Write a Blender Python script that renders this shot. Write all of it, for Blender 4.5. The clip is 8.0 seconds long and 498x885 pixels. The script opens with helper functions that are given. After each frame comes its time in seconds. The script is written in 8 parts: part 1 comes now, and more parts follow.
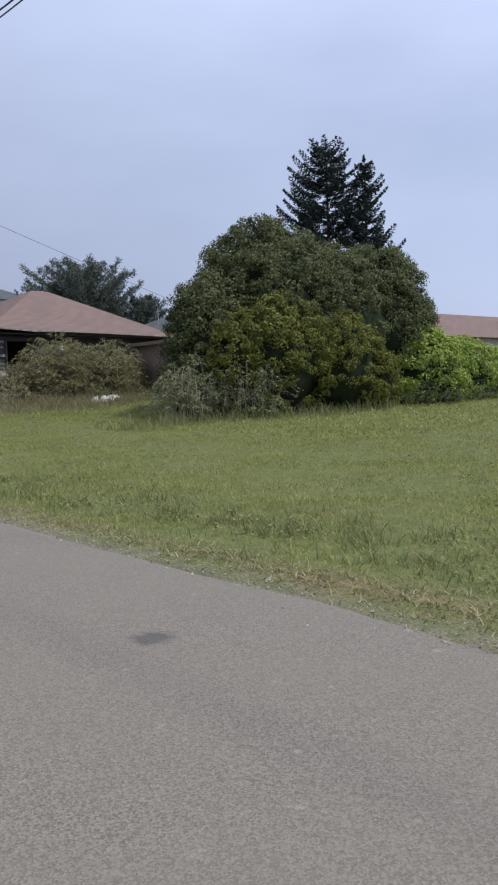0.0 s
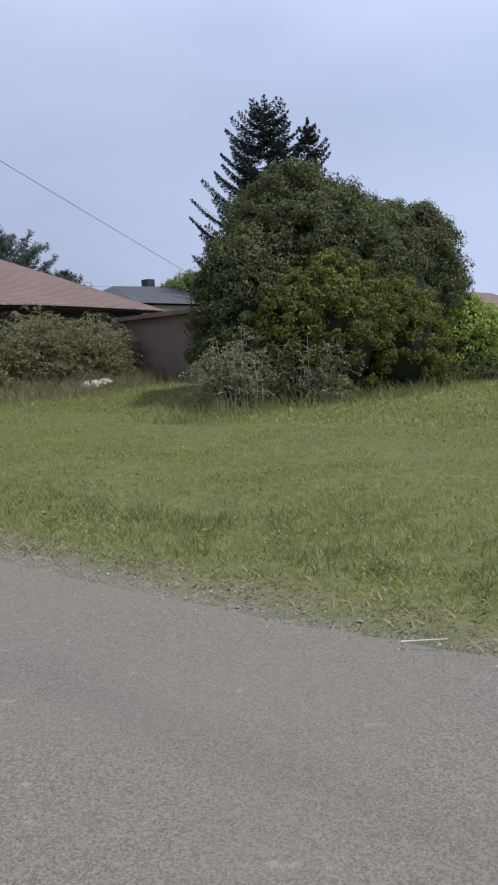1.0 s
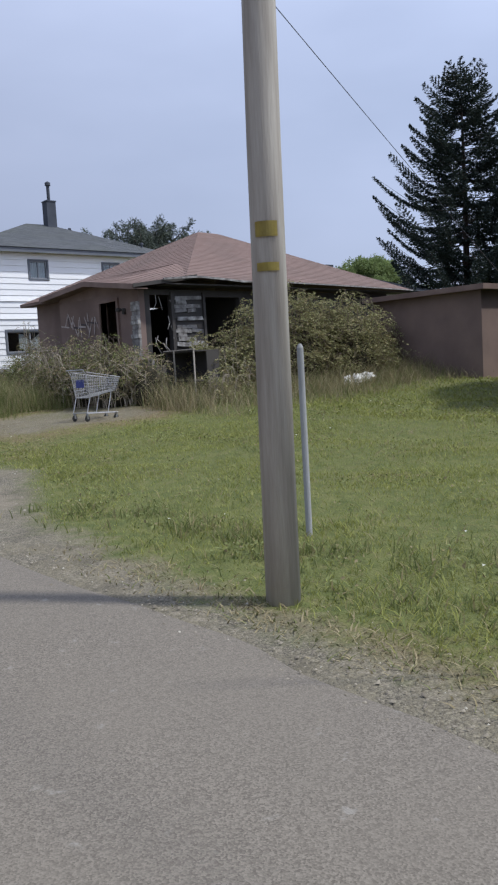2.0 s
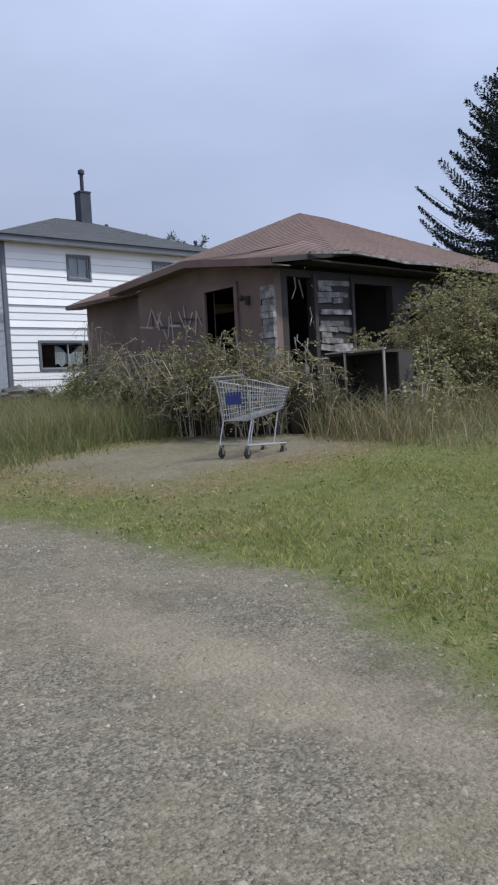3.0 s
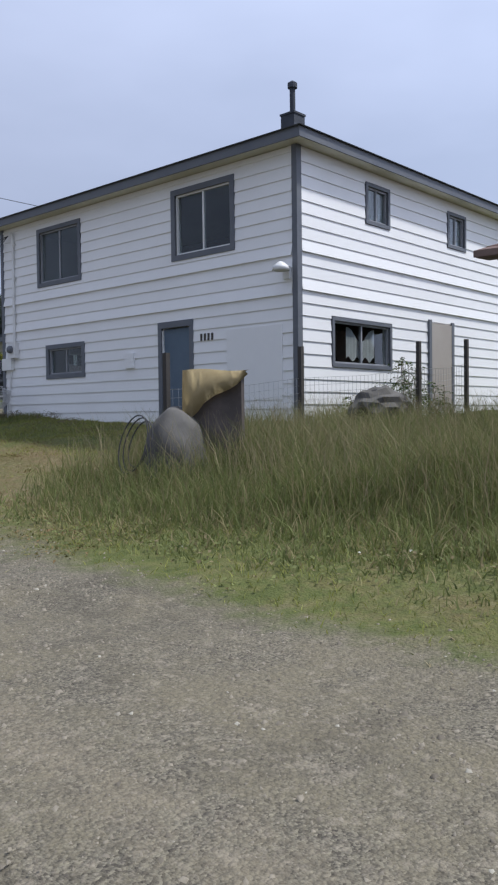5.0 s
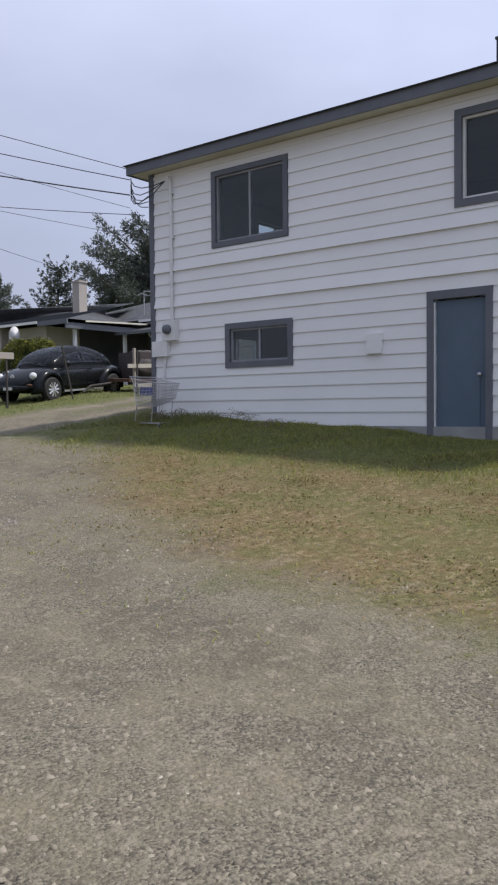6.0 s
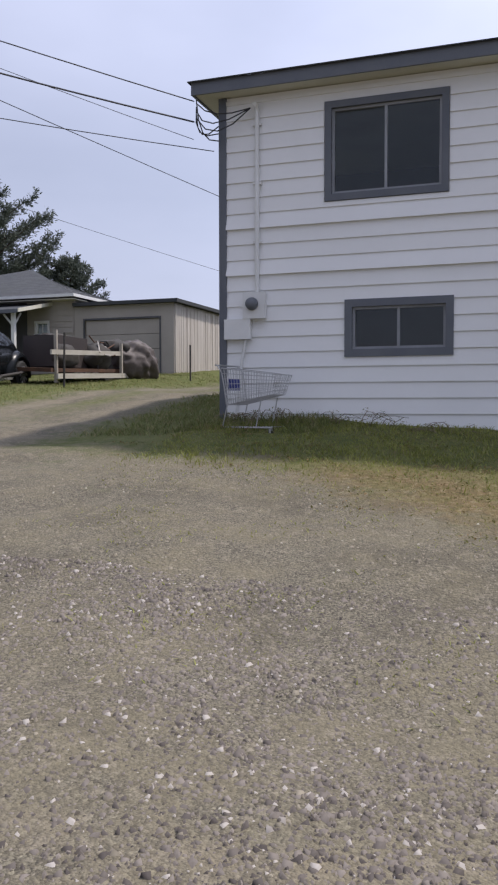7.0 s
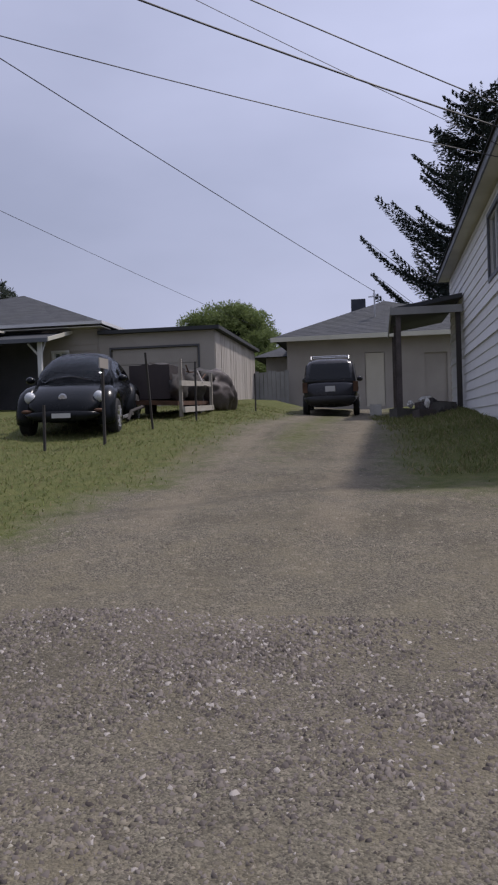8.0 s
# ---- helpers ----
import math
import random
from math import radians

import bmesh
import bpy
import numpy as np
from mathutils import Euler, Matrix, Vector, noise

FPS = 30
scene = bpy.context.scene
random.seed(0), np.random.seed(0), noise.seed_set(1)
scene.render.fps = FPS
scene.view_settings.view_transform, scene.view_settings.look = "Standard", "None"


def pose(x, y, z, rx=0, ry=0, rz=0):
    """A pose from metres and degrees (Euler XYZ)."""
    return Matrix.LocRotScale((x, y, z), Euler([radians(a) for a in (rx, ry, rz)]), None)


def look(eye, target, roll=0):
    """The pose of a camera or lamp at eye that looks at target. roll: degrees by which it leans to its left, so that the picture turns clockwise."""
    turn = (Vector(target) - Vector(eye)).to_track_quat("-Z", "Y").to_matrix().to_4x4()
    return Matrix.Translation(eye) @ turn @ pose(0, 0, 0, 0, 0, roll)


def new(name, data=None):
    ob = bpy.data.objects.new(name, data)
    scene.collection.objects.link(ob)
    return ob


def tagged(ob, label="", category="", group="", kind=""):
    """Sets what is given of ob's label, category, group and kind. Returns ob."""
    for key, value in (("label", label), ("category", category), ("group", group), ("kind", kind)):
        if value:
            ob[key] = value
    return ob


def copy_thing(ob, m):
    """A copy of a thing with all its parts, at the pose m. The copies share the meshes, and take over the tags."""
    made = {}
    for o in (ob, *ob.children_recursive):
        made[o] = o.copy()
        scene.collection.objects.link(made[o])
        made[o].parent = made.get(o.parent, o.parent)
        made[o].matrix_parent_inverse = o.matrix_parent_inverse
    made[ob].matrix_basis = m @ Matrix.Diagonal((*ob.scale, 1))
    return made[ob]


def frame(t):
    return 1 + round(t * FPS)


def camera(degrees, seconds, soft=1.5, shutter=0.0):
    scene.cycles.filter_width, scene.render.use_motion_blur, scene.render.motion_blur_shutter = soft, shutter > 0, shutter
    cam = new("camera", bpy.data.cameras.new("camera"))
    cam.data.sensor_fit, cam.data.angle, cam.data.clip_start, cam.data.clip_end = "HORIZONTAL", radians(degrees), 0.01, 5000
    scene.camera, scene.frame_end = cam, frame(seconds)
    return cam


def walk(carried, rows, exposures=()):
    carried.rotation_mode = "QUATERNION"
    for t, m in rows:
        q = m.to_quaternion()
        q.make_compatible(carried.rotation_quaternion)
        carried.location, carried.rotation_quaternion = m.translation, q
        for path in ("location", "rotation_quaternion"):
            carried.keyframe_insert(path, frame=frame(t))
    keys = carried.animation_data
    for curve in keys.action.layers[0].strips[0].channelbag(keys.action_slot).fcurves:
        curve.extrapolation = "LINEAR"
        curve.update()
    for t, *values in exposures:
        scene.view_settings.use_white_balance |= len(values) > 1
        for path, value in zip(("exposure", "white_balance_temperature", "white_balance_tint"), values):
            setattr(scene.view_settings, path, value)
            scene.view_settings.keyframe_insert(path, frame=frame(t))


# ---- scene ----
cam = camera(33.8, 8.0, soft=2.2)
PATH = [
    (0, (-1.184, -1.573, 1.03), (0.122, -0.063, 0.904), -2.0),
    (0.5, (-1.369, 1.175, 1.131), (0.037, 2.589, 0.977), -1.5),
    (1, (-1.232, 4.073, 1.199), (0.253, 5.399, 1.012), -3.3),
    (1.4, (-1.449, 6.44, 1.282), (-0.055, 7.86, 1.088), -2.5),
    (1.5, (-1.346, 7.023, 1.285), (0.021, 8.47, 1.093), -2.5),
    (1.6, (-1.243, 7.609, 1.294), (0.069, 9.105, 1.089), -4.0),
    (1.7, (-1.086, 8.198, 1.357), (0.174, 9.738, 1.159), -3.1),
    (2.8, (0.497, 15.34, 1.222), (1.809, 16.843, 1.086), -3.4),
    (3, (0.636, 16.595, 1.206), (1.944, 18.104, 1.095), -3.1),
    (3.5, (0.724, 19.679, 1.334), (2.039, 21.183, 1.239), -3.0),
    (4, (0.496, 23.474, 1.198), (1.894, 24.901, 1.104), -1.2),
    (4.5, (0.304, 26.765, 1.399), (1.749, 28.146, 1.338), -1.4),
    (4.7, (0.143, 28.01, 1.398), (1.611, 29.368, 1.333), -1.0),
    (5.8, (0.012, 35.245, 1.601), (1.518, 36.56, 1.543), -0.4),
    (6, (-0.038, 36.609, 1.62), (1.522, 37.857, 1.536), -0.6),
    (6.1, (-0.062, 37.304, 1.61), (1.513, 38.534, 1.531), -1.4),
    (6.5, (0.079, 40.098, 1.636), (1.73, 41.223, 1.56), -0.5),
    (7, (-0.051, 43.321, 1.707), (1.833, 43.987, 1.608), -0.1),
    (7.4, (-0.159, 45.81, 1.772), (1.767, 46.34, 1.688), 0.8),
    (7.5, (-0.235, 46.48, 1.775), (1.702, 46.975, 1.738), -0.2),
    (7.6, (-0.28, 47.117, 1.8), (1.663, 47.59, 1.788), -0.4),
    (7.8, (-0.34, 48.39, 1.85), (1.624, 48.768, 1.846), -0.7),
    (8, (-0.42, 49.66, 1.89), (1.555, 49.977, 1.853), -1.8),
]
walk(cam, [(t, look(eye, target, roll)) for t, eye, target, roll in PATH], exposures=[(0.0, -0.1, 6050, 10), (4.5, -0.2, 6000, 9), (6.0, -0.10, 6450, 12), (6.5, -0.08, 6500, 12), (7.0, -0.12, 6500, 14), (7.4, -0.20, 6450, 15), (8.0, -0.70, 6350, 18)])

# ---- light ----
SUN_EL, SUN_AZ = 60.0, 140.0      # degrees; the sun stands over the lot behind the houses, turned from +y towards +x

world = bpy.data.worlds.new("sky")
scene.world = world
world.use_nodes = True
wn, wl = world.node_tree.nodes, world.node_tree.links
wn.clear()
sky = wn.new("ShaderNodeTexSky")
sky.sky_type, sky.sun_disc = "NISHITA", False
sky.sun_elevation, sky.sun_rotation = radians(SUN_EL), radians(SUN_AZ)
sky.air_density, sky.dust_density, sky.ozone_density = 1.0, 2.0, 2.0
wt = wn.new("ShaderNodeTexCoord")
wm = wn.new("ShaderNodeMapping")
wm.inputs["Scale"].default_value = (1.0, 1.0, 2.6)
wc = wn.new("ShaderNodeTexNoise")
wc.inputs["Scale"].default_value, wc.inputs["Detail"].default_value, wc.inputs["Roughness"].default_value = 1.25, 5.0, 0.5
wr = wn.new("ShaderNodeMapRange")
wr.inputs["From Min"].default_value, wr.inputs["From Max"].default_value = 0.30, 0.72
wr.inputs["To Min"].default_value, wr.inputs["To Max"].default_value = 0.58, 0.98
wx = wn.new("ShaderNodeMix")
wx.data_type = "RGBA"
wd = wn.new("ShaderNodeVectorMath")
wd.operation = "DOT_PRODUCT"
wd.inputs[1].default_value = (0.321, -0.383, 0.866)
wg = wn.new("ShaderNodeMapRange")
wg.inputs["From Min"].default_value, wg.inputs["From Max"].default_value = -0.1, 0.85
wg.inputs["To Min"].default_value, wg.inputs["To Max"].default_value = 0.84, 2.3
wk = wn.new("ShaderNodeVectorMath")
wk.operation = "SCALE"
wk.inputs[0].default_value = (6.95, 7.6, 9.8)
wb = wn.new("ShaderNodeBackground")
wb.inputs["Strength"].default_value = 0.079
wo = wn.new("ShaderNodeOutputWorld")
wl.new(wt.outputs["Generated"], wm.inputs["Vector"])
wl.new(wt.outputs["Generated"], wd.inputs[0])
wl.new(wd.outputs["Value"], wg.inputs["Value"])
wl.new(wg.outputs["Result"], wk.inputs["Scale"])
wl.new(wk.outputs["Vector"], wx.inputs["B"])
wl.new(wm.outputs["Vector"], wc.inputs["Vector"])
wl.new(wc.outputs["Fac"], wr.inputs["Value"])
wl.new(wr.outputs["Result"], wx.inputs["Factor"])
wl.new(sky.outputs["Color"], wx.inputs["A"])
wl.new(wx.outputs["Result"], wb.inputs["Color"])
wl.new(wb.outputs["Background"], wo.inputs["Surface"])

lamp = bpy.data.lights.new("sun", "SUN")
lamp.energy, lamp.angle, lamp.color = 4.2, radians(3.0), (1.0, 0.95, 0.87)
sun = new("sun", lamp)
sun.matrix_basis = look((0, 0, 60), (-32.1, 38.3, 60 - 86.6))
scene.view_settings.exposure = 0.0


# ---- materials ----
def shader(name, rough=0.8, metal=0.0, spec=0.5):
    m = bpy.data.materials.new(name)
    m.use_nodes = True
    nt = m.node_tree
    b = nt.nodes["Principled BSDF"]
    b.inputs["Roughness"].default_value = rough
    b.inputs["Metallic"].default_value = metal
    b.inputs["Specular IOR Level"].default_value = spec
    return m, nt, b


def noise_at(nt, scale, detail=4.0, coord="Object", stretch=(1, 1, 1), rough=0.55):
    tc = nt.nodes.new("ShaderNodeTexCoord")
    mp = nt.nodes.new("ShaderNodeMapping")
    mp.inputs["Scale"].default_value = stretch
    n = nt.nodes.new("ShaderNodeTexNoise")
    n.inputs["Scale"].default_value, n.inputs["Detail"].default_value, n.inputs["Roughness"].default_value = scale, detail, rough
    nt.links.new(tc.outputs[coord], mp.inputs["Vector"])
    nt.links.new(mp.outputs["Vector"], n.inputs["Vector"])
    return n.outputs["Fac"]


def ramp(nt, fac, lo, hi, a=0.0, b=1.0):
    r = nt.nodes.new("ShaderNodeMapRange")
    for key, value in (("From Min", lo), ("From Max", hi), ("To Min", a), ("To Max", b)):
        r.inputs[key].default_value = value
    nt.links.new(fac, r.inputs["Value"])
    return r.outputs["Result"]


def math_of(nt, op, a, b):
    n = nt.nodes.new("ShaderNodeMath")
    n.operation = op
    for i, v in enumerate((a, b)):
        if isinstance(v, (int, float)):
            n.inputs[i].default_value = v
        else:
            nt.links.new(v, n.inputs[i])
    return n.outputs["Value"]


def blend(nt, fac, a, b, mode="MIX"):
    n = nt.nodes.new("ShaderNodeMix")
    n.data_type, n.blend_type = "RGBA", mode
    if isinstance(fac, (int, float)):
        n.inputs["Factor"].default_value = fac
    else:
        nt.links.new(fac, n.inputs["Factor"])
    for key, v in (("A", a), ("B", b)):
        if isinstance(v, tuple):
            n.inputs[key].default_value = (*v, 1)
        else:
            nt.links.new(v, n.inputs[key])
    return n.outputs["Result"]


def relief(nt, b, height, strength=0.3, distance=0.01):
    n = nt.nodes.new("ShaderNodeBump")
    n.inputs["Strength"].default_value, n.inputs["Distance"].default_value = strength, distance
    nt.links.new(height, n.inputs["Height"])
    nt.links.new(n.outputs["Normal"], b.inputs["Normal"])


def worn(name, base, dark, rough=0.8, big=0.8, fine=30.0, metal=0.0, amount=0.6, bump=0.25, stretch=(1, 1, 1), spec=0.5, stain=None, per_object=0.0):
    """A painted or raw surface with broad stains and fine grain."""
    m, nt, b = shader(name, rough, metal, spec)
    n1, n2 = noise_at(nt, big, 5.0, stretch=stretch), noise_at(nt, fine, 3.0, stretch=stretch)
    f = math_of(nt, "MULTIPLY", ramp(nt, n1, 0.35, 0.7), amount)
    c = blend(nt, f, base, dark)
    c = blend(nt, ramp(nt, n2, 0.4, 0.75, 0.0, 0.3 * amount), c, dark)
    if stain:
        c = blend(nt, ramp(nt, noise_at(nt, big * 4.0, 6.0, stretch=stretch), 0.60, 0.68, 0.0, 0.75), c, stain)
    if per_object:
        oi = nt.nodes.new("ShaderNodeObjectInfo")
        c = blend(nt, math_of(nt, "MULTIPLY", oi.outputs["Random"], per_object), c, dark)
    nt.links.new(c, b.inputs["Base Color"])
    nt.links.new(ramp(nt, n1, 0.3, 0.7, max(0.05, rough - 0.12), min(1.0, rough + 0.1)), b.inputs["Roughness"])
    relief(nt, b, n2, bump, 0.004)
    return m


def leafy(name, light, dark, old=None, rough=0.62, old_share=0.1, gloss=0.14, through_light=0.3):
    """Leaves and blades: each one its own tint."""
    m, nt, b = shader(name, rough, 0.0, gloss)
    g = nt.nodes.new("ShaderNodeNewGeometry")
    r = g.outputs["Random Per Island"]
    c = blend(nt, r, dark, light)
    c = blend(nt, ramp(nt, noise_at(nt, 0.7, 3.0), 0.4, 0.65, 0.0, 0.55), c, light)
    if old:
        c = blend(nt, ramp(nt, math_of(nt, "FRACT", math_of(nt, "MULTIPLY", r, 17.3), 0.0), 1.0 - old_share, 1.0 - old_share + 0.02), c, old)
    nt.links.new(c, b.inputs["Base Color"])
    t = nt.nodes.new("ShaderNodeBsdfTranslucent")
    nt.links.new(c, t.inputs["Color"])
    x = nt.nodes.new("ShaderNodeMixShader")
    x.inputs["Fac"].default_value = through_light
    out = nt.nodes["Material Output"]
    nt.links.new(b.outputs["BSDF"], x.inputs[1])
    nt.links.new(t.outputs["BSDF"], x.inputs[2])
    nt.links.new(x.outputs["Shader"], out.inputs["Surface"])
    return m


def glass(name, tint=(0.82, 0.86, 0.87)):
    m = bpy.data.materials.new(name)
    m.use_nodes = True
    nt = m.node_tree
    nt.nodes.remove(nt.nodes["Principled BSDF"])
    tr, gl, lw, mx = (nt.nodes.new("ShaderNode" + k) for k in ("BsdfTransparent", "BsdfGlossy", "LayerWeight", "MixShader"))
    tr.inputs["Color"].default_value = (*tint, 1)
    gl.inputs["Roughness"].default_value = 0.03
    lw.inputs["Blend"].default_value = 0.5
    nt.links.new(math_of(nt, "ADD", math_of(nt, "MULTIPLY", math_of(nt, "POWER", lw.outputs["Facing"], 4.0), 0.75), 0.05), mx.inputs["Fac"])
    nt.links.new(tr.outputs["BSDF"], mx.inputs[1])
    nt.links.new(gl.outputs["BSDF"], mx.inputs[2])
    nt.links.new(mx.outputs["Shader"], nt.nodes["Material Output"].inputs["Surface"])
    return m


def ground_material():
    m, nt, b = shader("ground_soil", 0.95, 0.0, 0.2)

    def zone(key):
        a = nt.nodes.new("ShaderNodeAttribute")
        a.attribute_name = key
        return a.outputs["Fac"]

    edge = noise_at(nt, 1.3, 9.0, rough=0.78)
    fine = noise_at(nt, 45.0, 4.0)
    mid = noise_at(nt, 7.0, 5.0)
    vor = nt.nodes.new("ShaderNodeTexVoronoi")
    tc = nt.nodes.new("ShaderNodeTexCoord")
    vor.inputs["Scale"].default_value = 105.0
    nt.links.new(tc.outputs["Object"], vor.inputs["Vector"])
    stone_tone = nt.nodes.new("ShaderNodeSeparateColor")
    nt.links.new(vor.outputs["Color"], stone_tone.inputs["Color"])
    big = nt.nodes.new("ShaderNodeTexVoronoi")
    big.inputs["Scale"].default_value = 46.0
    nt.links.new(tc.outputs["Object"], big.inputs["Vector"])
    big_tone = nt.nodes.new("ShaderNodeSeparateColor")
    nt.links.new(big.outputs["Color"], big_tone.inputs["Color"])
    turf = blend(nt, ramp(nt, mid, 0.35, 0.65), (0.082, 0.098, 0.028), (0.122, 0.128, 0.042))
    rag = noise_at(nt, 5.0, 7.0, rough=0.75)
    turf = blend(nt, ramp(nt, rag, 0.50, 0.62, 0.0, 0.5), turf, (0.056, 0.066, 0.022))
    turf = blend(nt, ramp(nt, rag, 0.46, 0.36, 0.0, 0.28), turf, (0.170, 0.140, 0.070))
    broad = noise_at(nt, 0.8, 9.0, rough=0.78)
    patch = noise_at(nt, 3.4, 7.0, rough=0.74)
    dry = blend(nt, ramp(nt, mid, 0.35, 0.7), (0.178, 0.138, 0.072), (0.118, 0.102, 0.044))
    dry = blend(nt, ramp(nt, patch, 0.47, 0.57, 0.0, 0.8), dry, (0.095, 0.100, 0.030))
    dry = blend(nt, ramp(nt, broad, 0.44, 0.58, 0.0, 0.7), dry, (0.165, 0.110, 0.056))
    dry = blend(nt, ramp(nt, fine, 0.5, 0.7, 0.0, 0.45), dry, (0.075, 0.062, 0.034))
    speck = noise_at(nt, 16.0, 3.0)
    dry = blend(nt, ramp(nt, speck, 0.52, 0.62, 0.0, 0.6), dry, (0.085, 0.068, 0.036))
    dry = blend(nt, ramp(nt, speck, 0.46, 0.36, 0.0, 0.6), dry, (0.25, 0.205, 0.125))
    grit = blend(nt, stone_tone.outputs["Red"], (0.054, 0.047, 0.037), (0.245, 0.222, 0.162))
    grit = blend(nt, ramp(nt, big.outputs["Distance"], 0.42, 0.16, 0.0, 0.62), grit, blend(nt, big_tone.outputs["Green"], (0.060, 0.052, 0.044), (0.300, 0.264, 0.205)))
    grit = blend(nt, ramp(nt, edge, 0.44, 0.60, 0.0, 0.75), grit, (0.190, 0.166, 0.110))
    grit = blend(nt, ramp(nt, broad, 0.50, 0.60, 0.0, 0.55), grit, (0.090, 0.080, 0.058))
    grit = blend(nt, ramp(nt, patch, 0.55, 0.68, 0.0, 0.45), grit, (0.205, 0.186, 0.131))
    grit = blend(nt, ramp(nt, fine, 0.35, 0.65, 0.0, 0.4), grit, (0.074, 0.064, 0.053))
    grit = blend(nt, ramp(nt, noise_at(nt, 13.0, 4.0, rough=0.7), 0.55, 0.66, 0.0, 0.5), grit, (0.27, 0.235, 0.178))
    wob = math_of(nt, "MULTIPLY", math_of(nt, "SUBTRACT", edge, 0.5), 1.3)
    wob = math_of(nt, "ADD", wob, math_of(nt, "MULTIPLY", math_of(nt, "SUBTRACT", mid, 0.5), 0.7))
    gravel = ramp(nt, math_of(nt, "ADD", zone("gravel"), wob), 0.2, 0.8)
    wob2 = math_of(nt, "ADD", math_of(nt, "MULTIPLY", wob, 1.3), math_of(nt, "MULTIPLY", math_of(nt, "SUBTRACT", noise_at(nt, 0.45, 5.0), 0.5), 1.6))
    parched = ramp(nt, math_of(nt, "ADD", zone("dry"), wob2), 0.15, 0.90)
    c = blend(nt, parched, turf, dry)
    c = blend(nt, gravel, c, grit)
    dust = ramp(nt, math_of(nt, "ADD", zone("dust"), math_of(nt, "MULTIPLY", wob, 0.6)), 0.30, 0.95, 0.0, 0.62)
    c = blend(nt, dust, c, blend(nt, fine, (0.33, 0.275, 0.205), (0.22, 0.185, 0.135)))
    nt.links.new(c, b.inputs["Base Color"])
    h = math_of(nt, "ADD", math_of(nt, "MULTIPLY", vor.outputs["Distance"], -0.8), fine)
    h = math_of(nt, "ADD", h, math_of(nt, "MULTIPLY", big.outputs["Distance"], -1.6))
    relief(nt, b, h, 0.65, 0.010)
    return m


def asphalt_material():
    m, nt, b = shader("asphalt_chipseal", 0.92, 0.0, 0.25)
    tc = nt.nodes.new("ShaderNodeTexCoord")
    vor = nt.nodes.new("ShaderNodeTexVoronoi")
    vor.inputs["Scale"].default_value = 150.0
    nt.links.new(tc.outputs["Object"], vor.inputs["Vector"])
    tone = nt.nodes.new("ShaderNodeSeparateColor")
    nt.links.new(vor.outputs["Color"], tone.inputs["Color"])
    c = blend(nt, tone.outputs["Red"], (0.092, 0.080, 0.064), (0.190, 0.168, 0.136))
    c = blend(nt, ramp(nt, noise_at(nt, 0.9, 6.0), 0.35, 0.7, 0.0, 0.5), c, (0.150, 0.132, 0.106))
    c = blend(nt, ramp(nt, noise_at(nt, 0.45, 4.0, stretch=(1.4, 0.35, 1)), 0.55, 0.75, 0.0, 0.4), c, (0.075, 0.070, 0.066))
    c = blend(nt, ramp(nt, noise_at(nt, 9.0, 6.0), 0.66, 0.74, 0.0, 0.55), c, (0.25, 0.235, 0.205))
    c = blend(nt, ramp(nt, noise_at(nt, 0.8, 2.0), 0.70, 0.74, 0.0, 0.55), c, (0.045, 0.043, 0.042))
    spill = nt.nodes.new("ShaderNodeVectorMath")
    spill.operation = "DISTANCE"
    spill.inputs[1].default_value = (0.95, 1.65, -0.14)
    nt.links.new(tc.outputs["Object"], spill.inputs[0])
    ragged = math_of(nt, "ADD", spill.outputs["Value"], math_of(nt, "MULTIPLY", math_of(nt, "SUBTRACT", noise_at(nt, 14.0, 4.0), 0.5), 0.16))
    c = blend(nt, ramp(nt, ragged, 0.13, 0.06, 0.0, 0.7), c, (0.05, 0.047, 0.044))
    nt.links.new(c, b.inputs["Base Color"])
    relief(nt, b, vor.outputs["Distance"], 0.4, 0.004)
    return m


def shingle_material(name, a, c2, moss):
    m, nt, b = shader(name, 0.92, 0.0, 0.25)
    uv = nt.nodes.new("ShaderNodeUVMap")
    br = nt.nodes.new("ShaderNodeTexBrick")
    br.offset = 0.5
    for key, value in (("Scale", 1.0), ("Mortar Size", 0.004), ("Brick Width", 0.30), ("Row Height", 0.145), ("Bias", 0.0)):
        br.inputs[key].default_value = value
    br.inputs["Color1"].default_value = (*a, 1)
    br.inputs["Color2"].default_value = (*c2, 1)
    br.inputs["Mortar"].default_value = (a[0] * 0.7, a[1] * 0.7, a[2] * 0.7, 1)
    nt.links.new(uv.outputs["UV"], br.inputs["Vector"])
    c = blend(nt, ramp(nt, noise_at(nt, 0.6, 5.0), 0.45, 0.7, 0.0, 0.5), br.outputs["Color"], moss)
    c = blend(nt, ramp(nt, noise_at(nt, 60.0, 2.0), 0.4, 0.7, 0.0, 0.35), c, (a[0] * 0.6, a[1] * 0.6, a[2] * 0.6))
    nt.links.new(c, b.inputs["Base Color"])
    relief(nt, b, noise_at(nt, 90.0, 2.0), 0.4, 0.004)
    return m


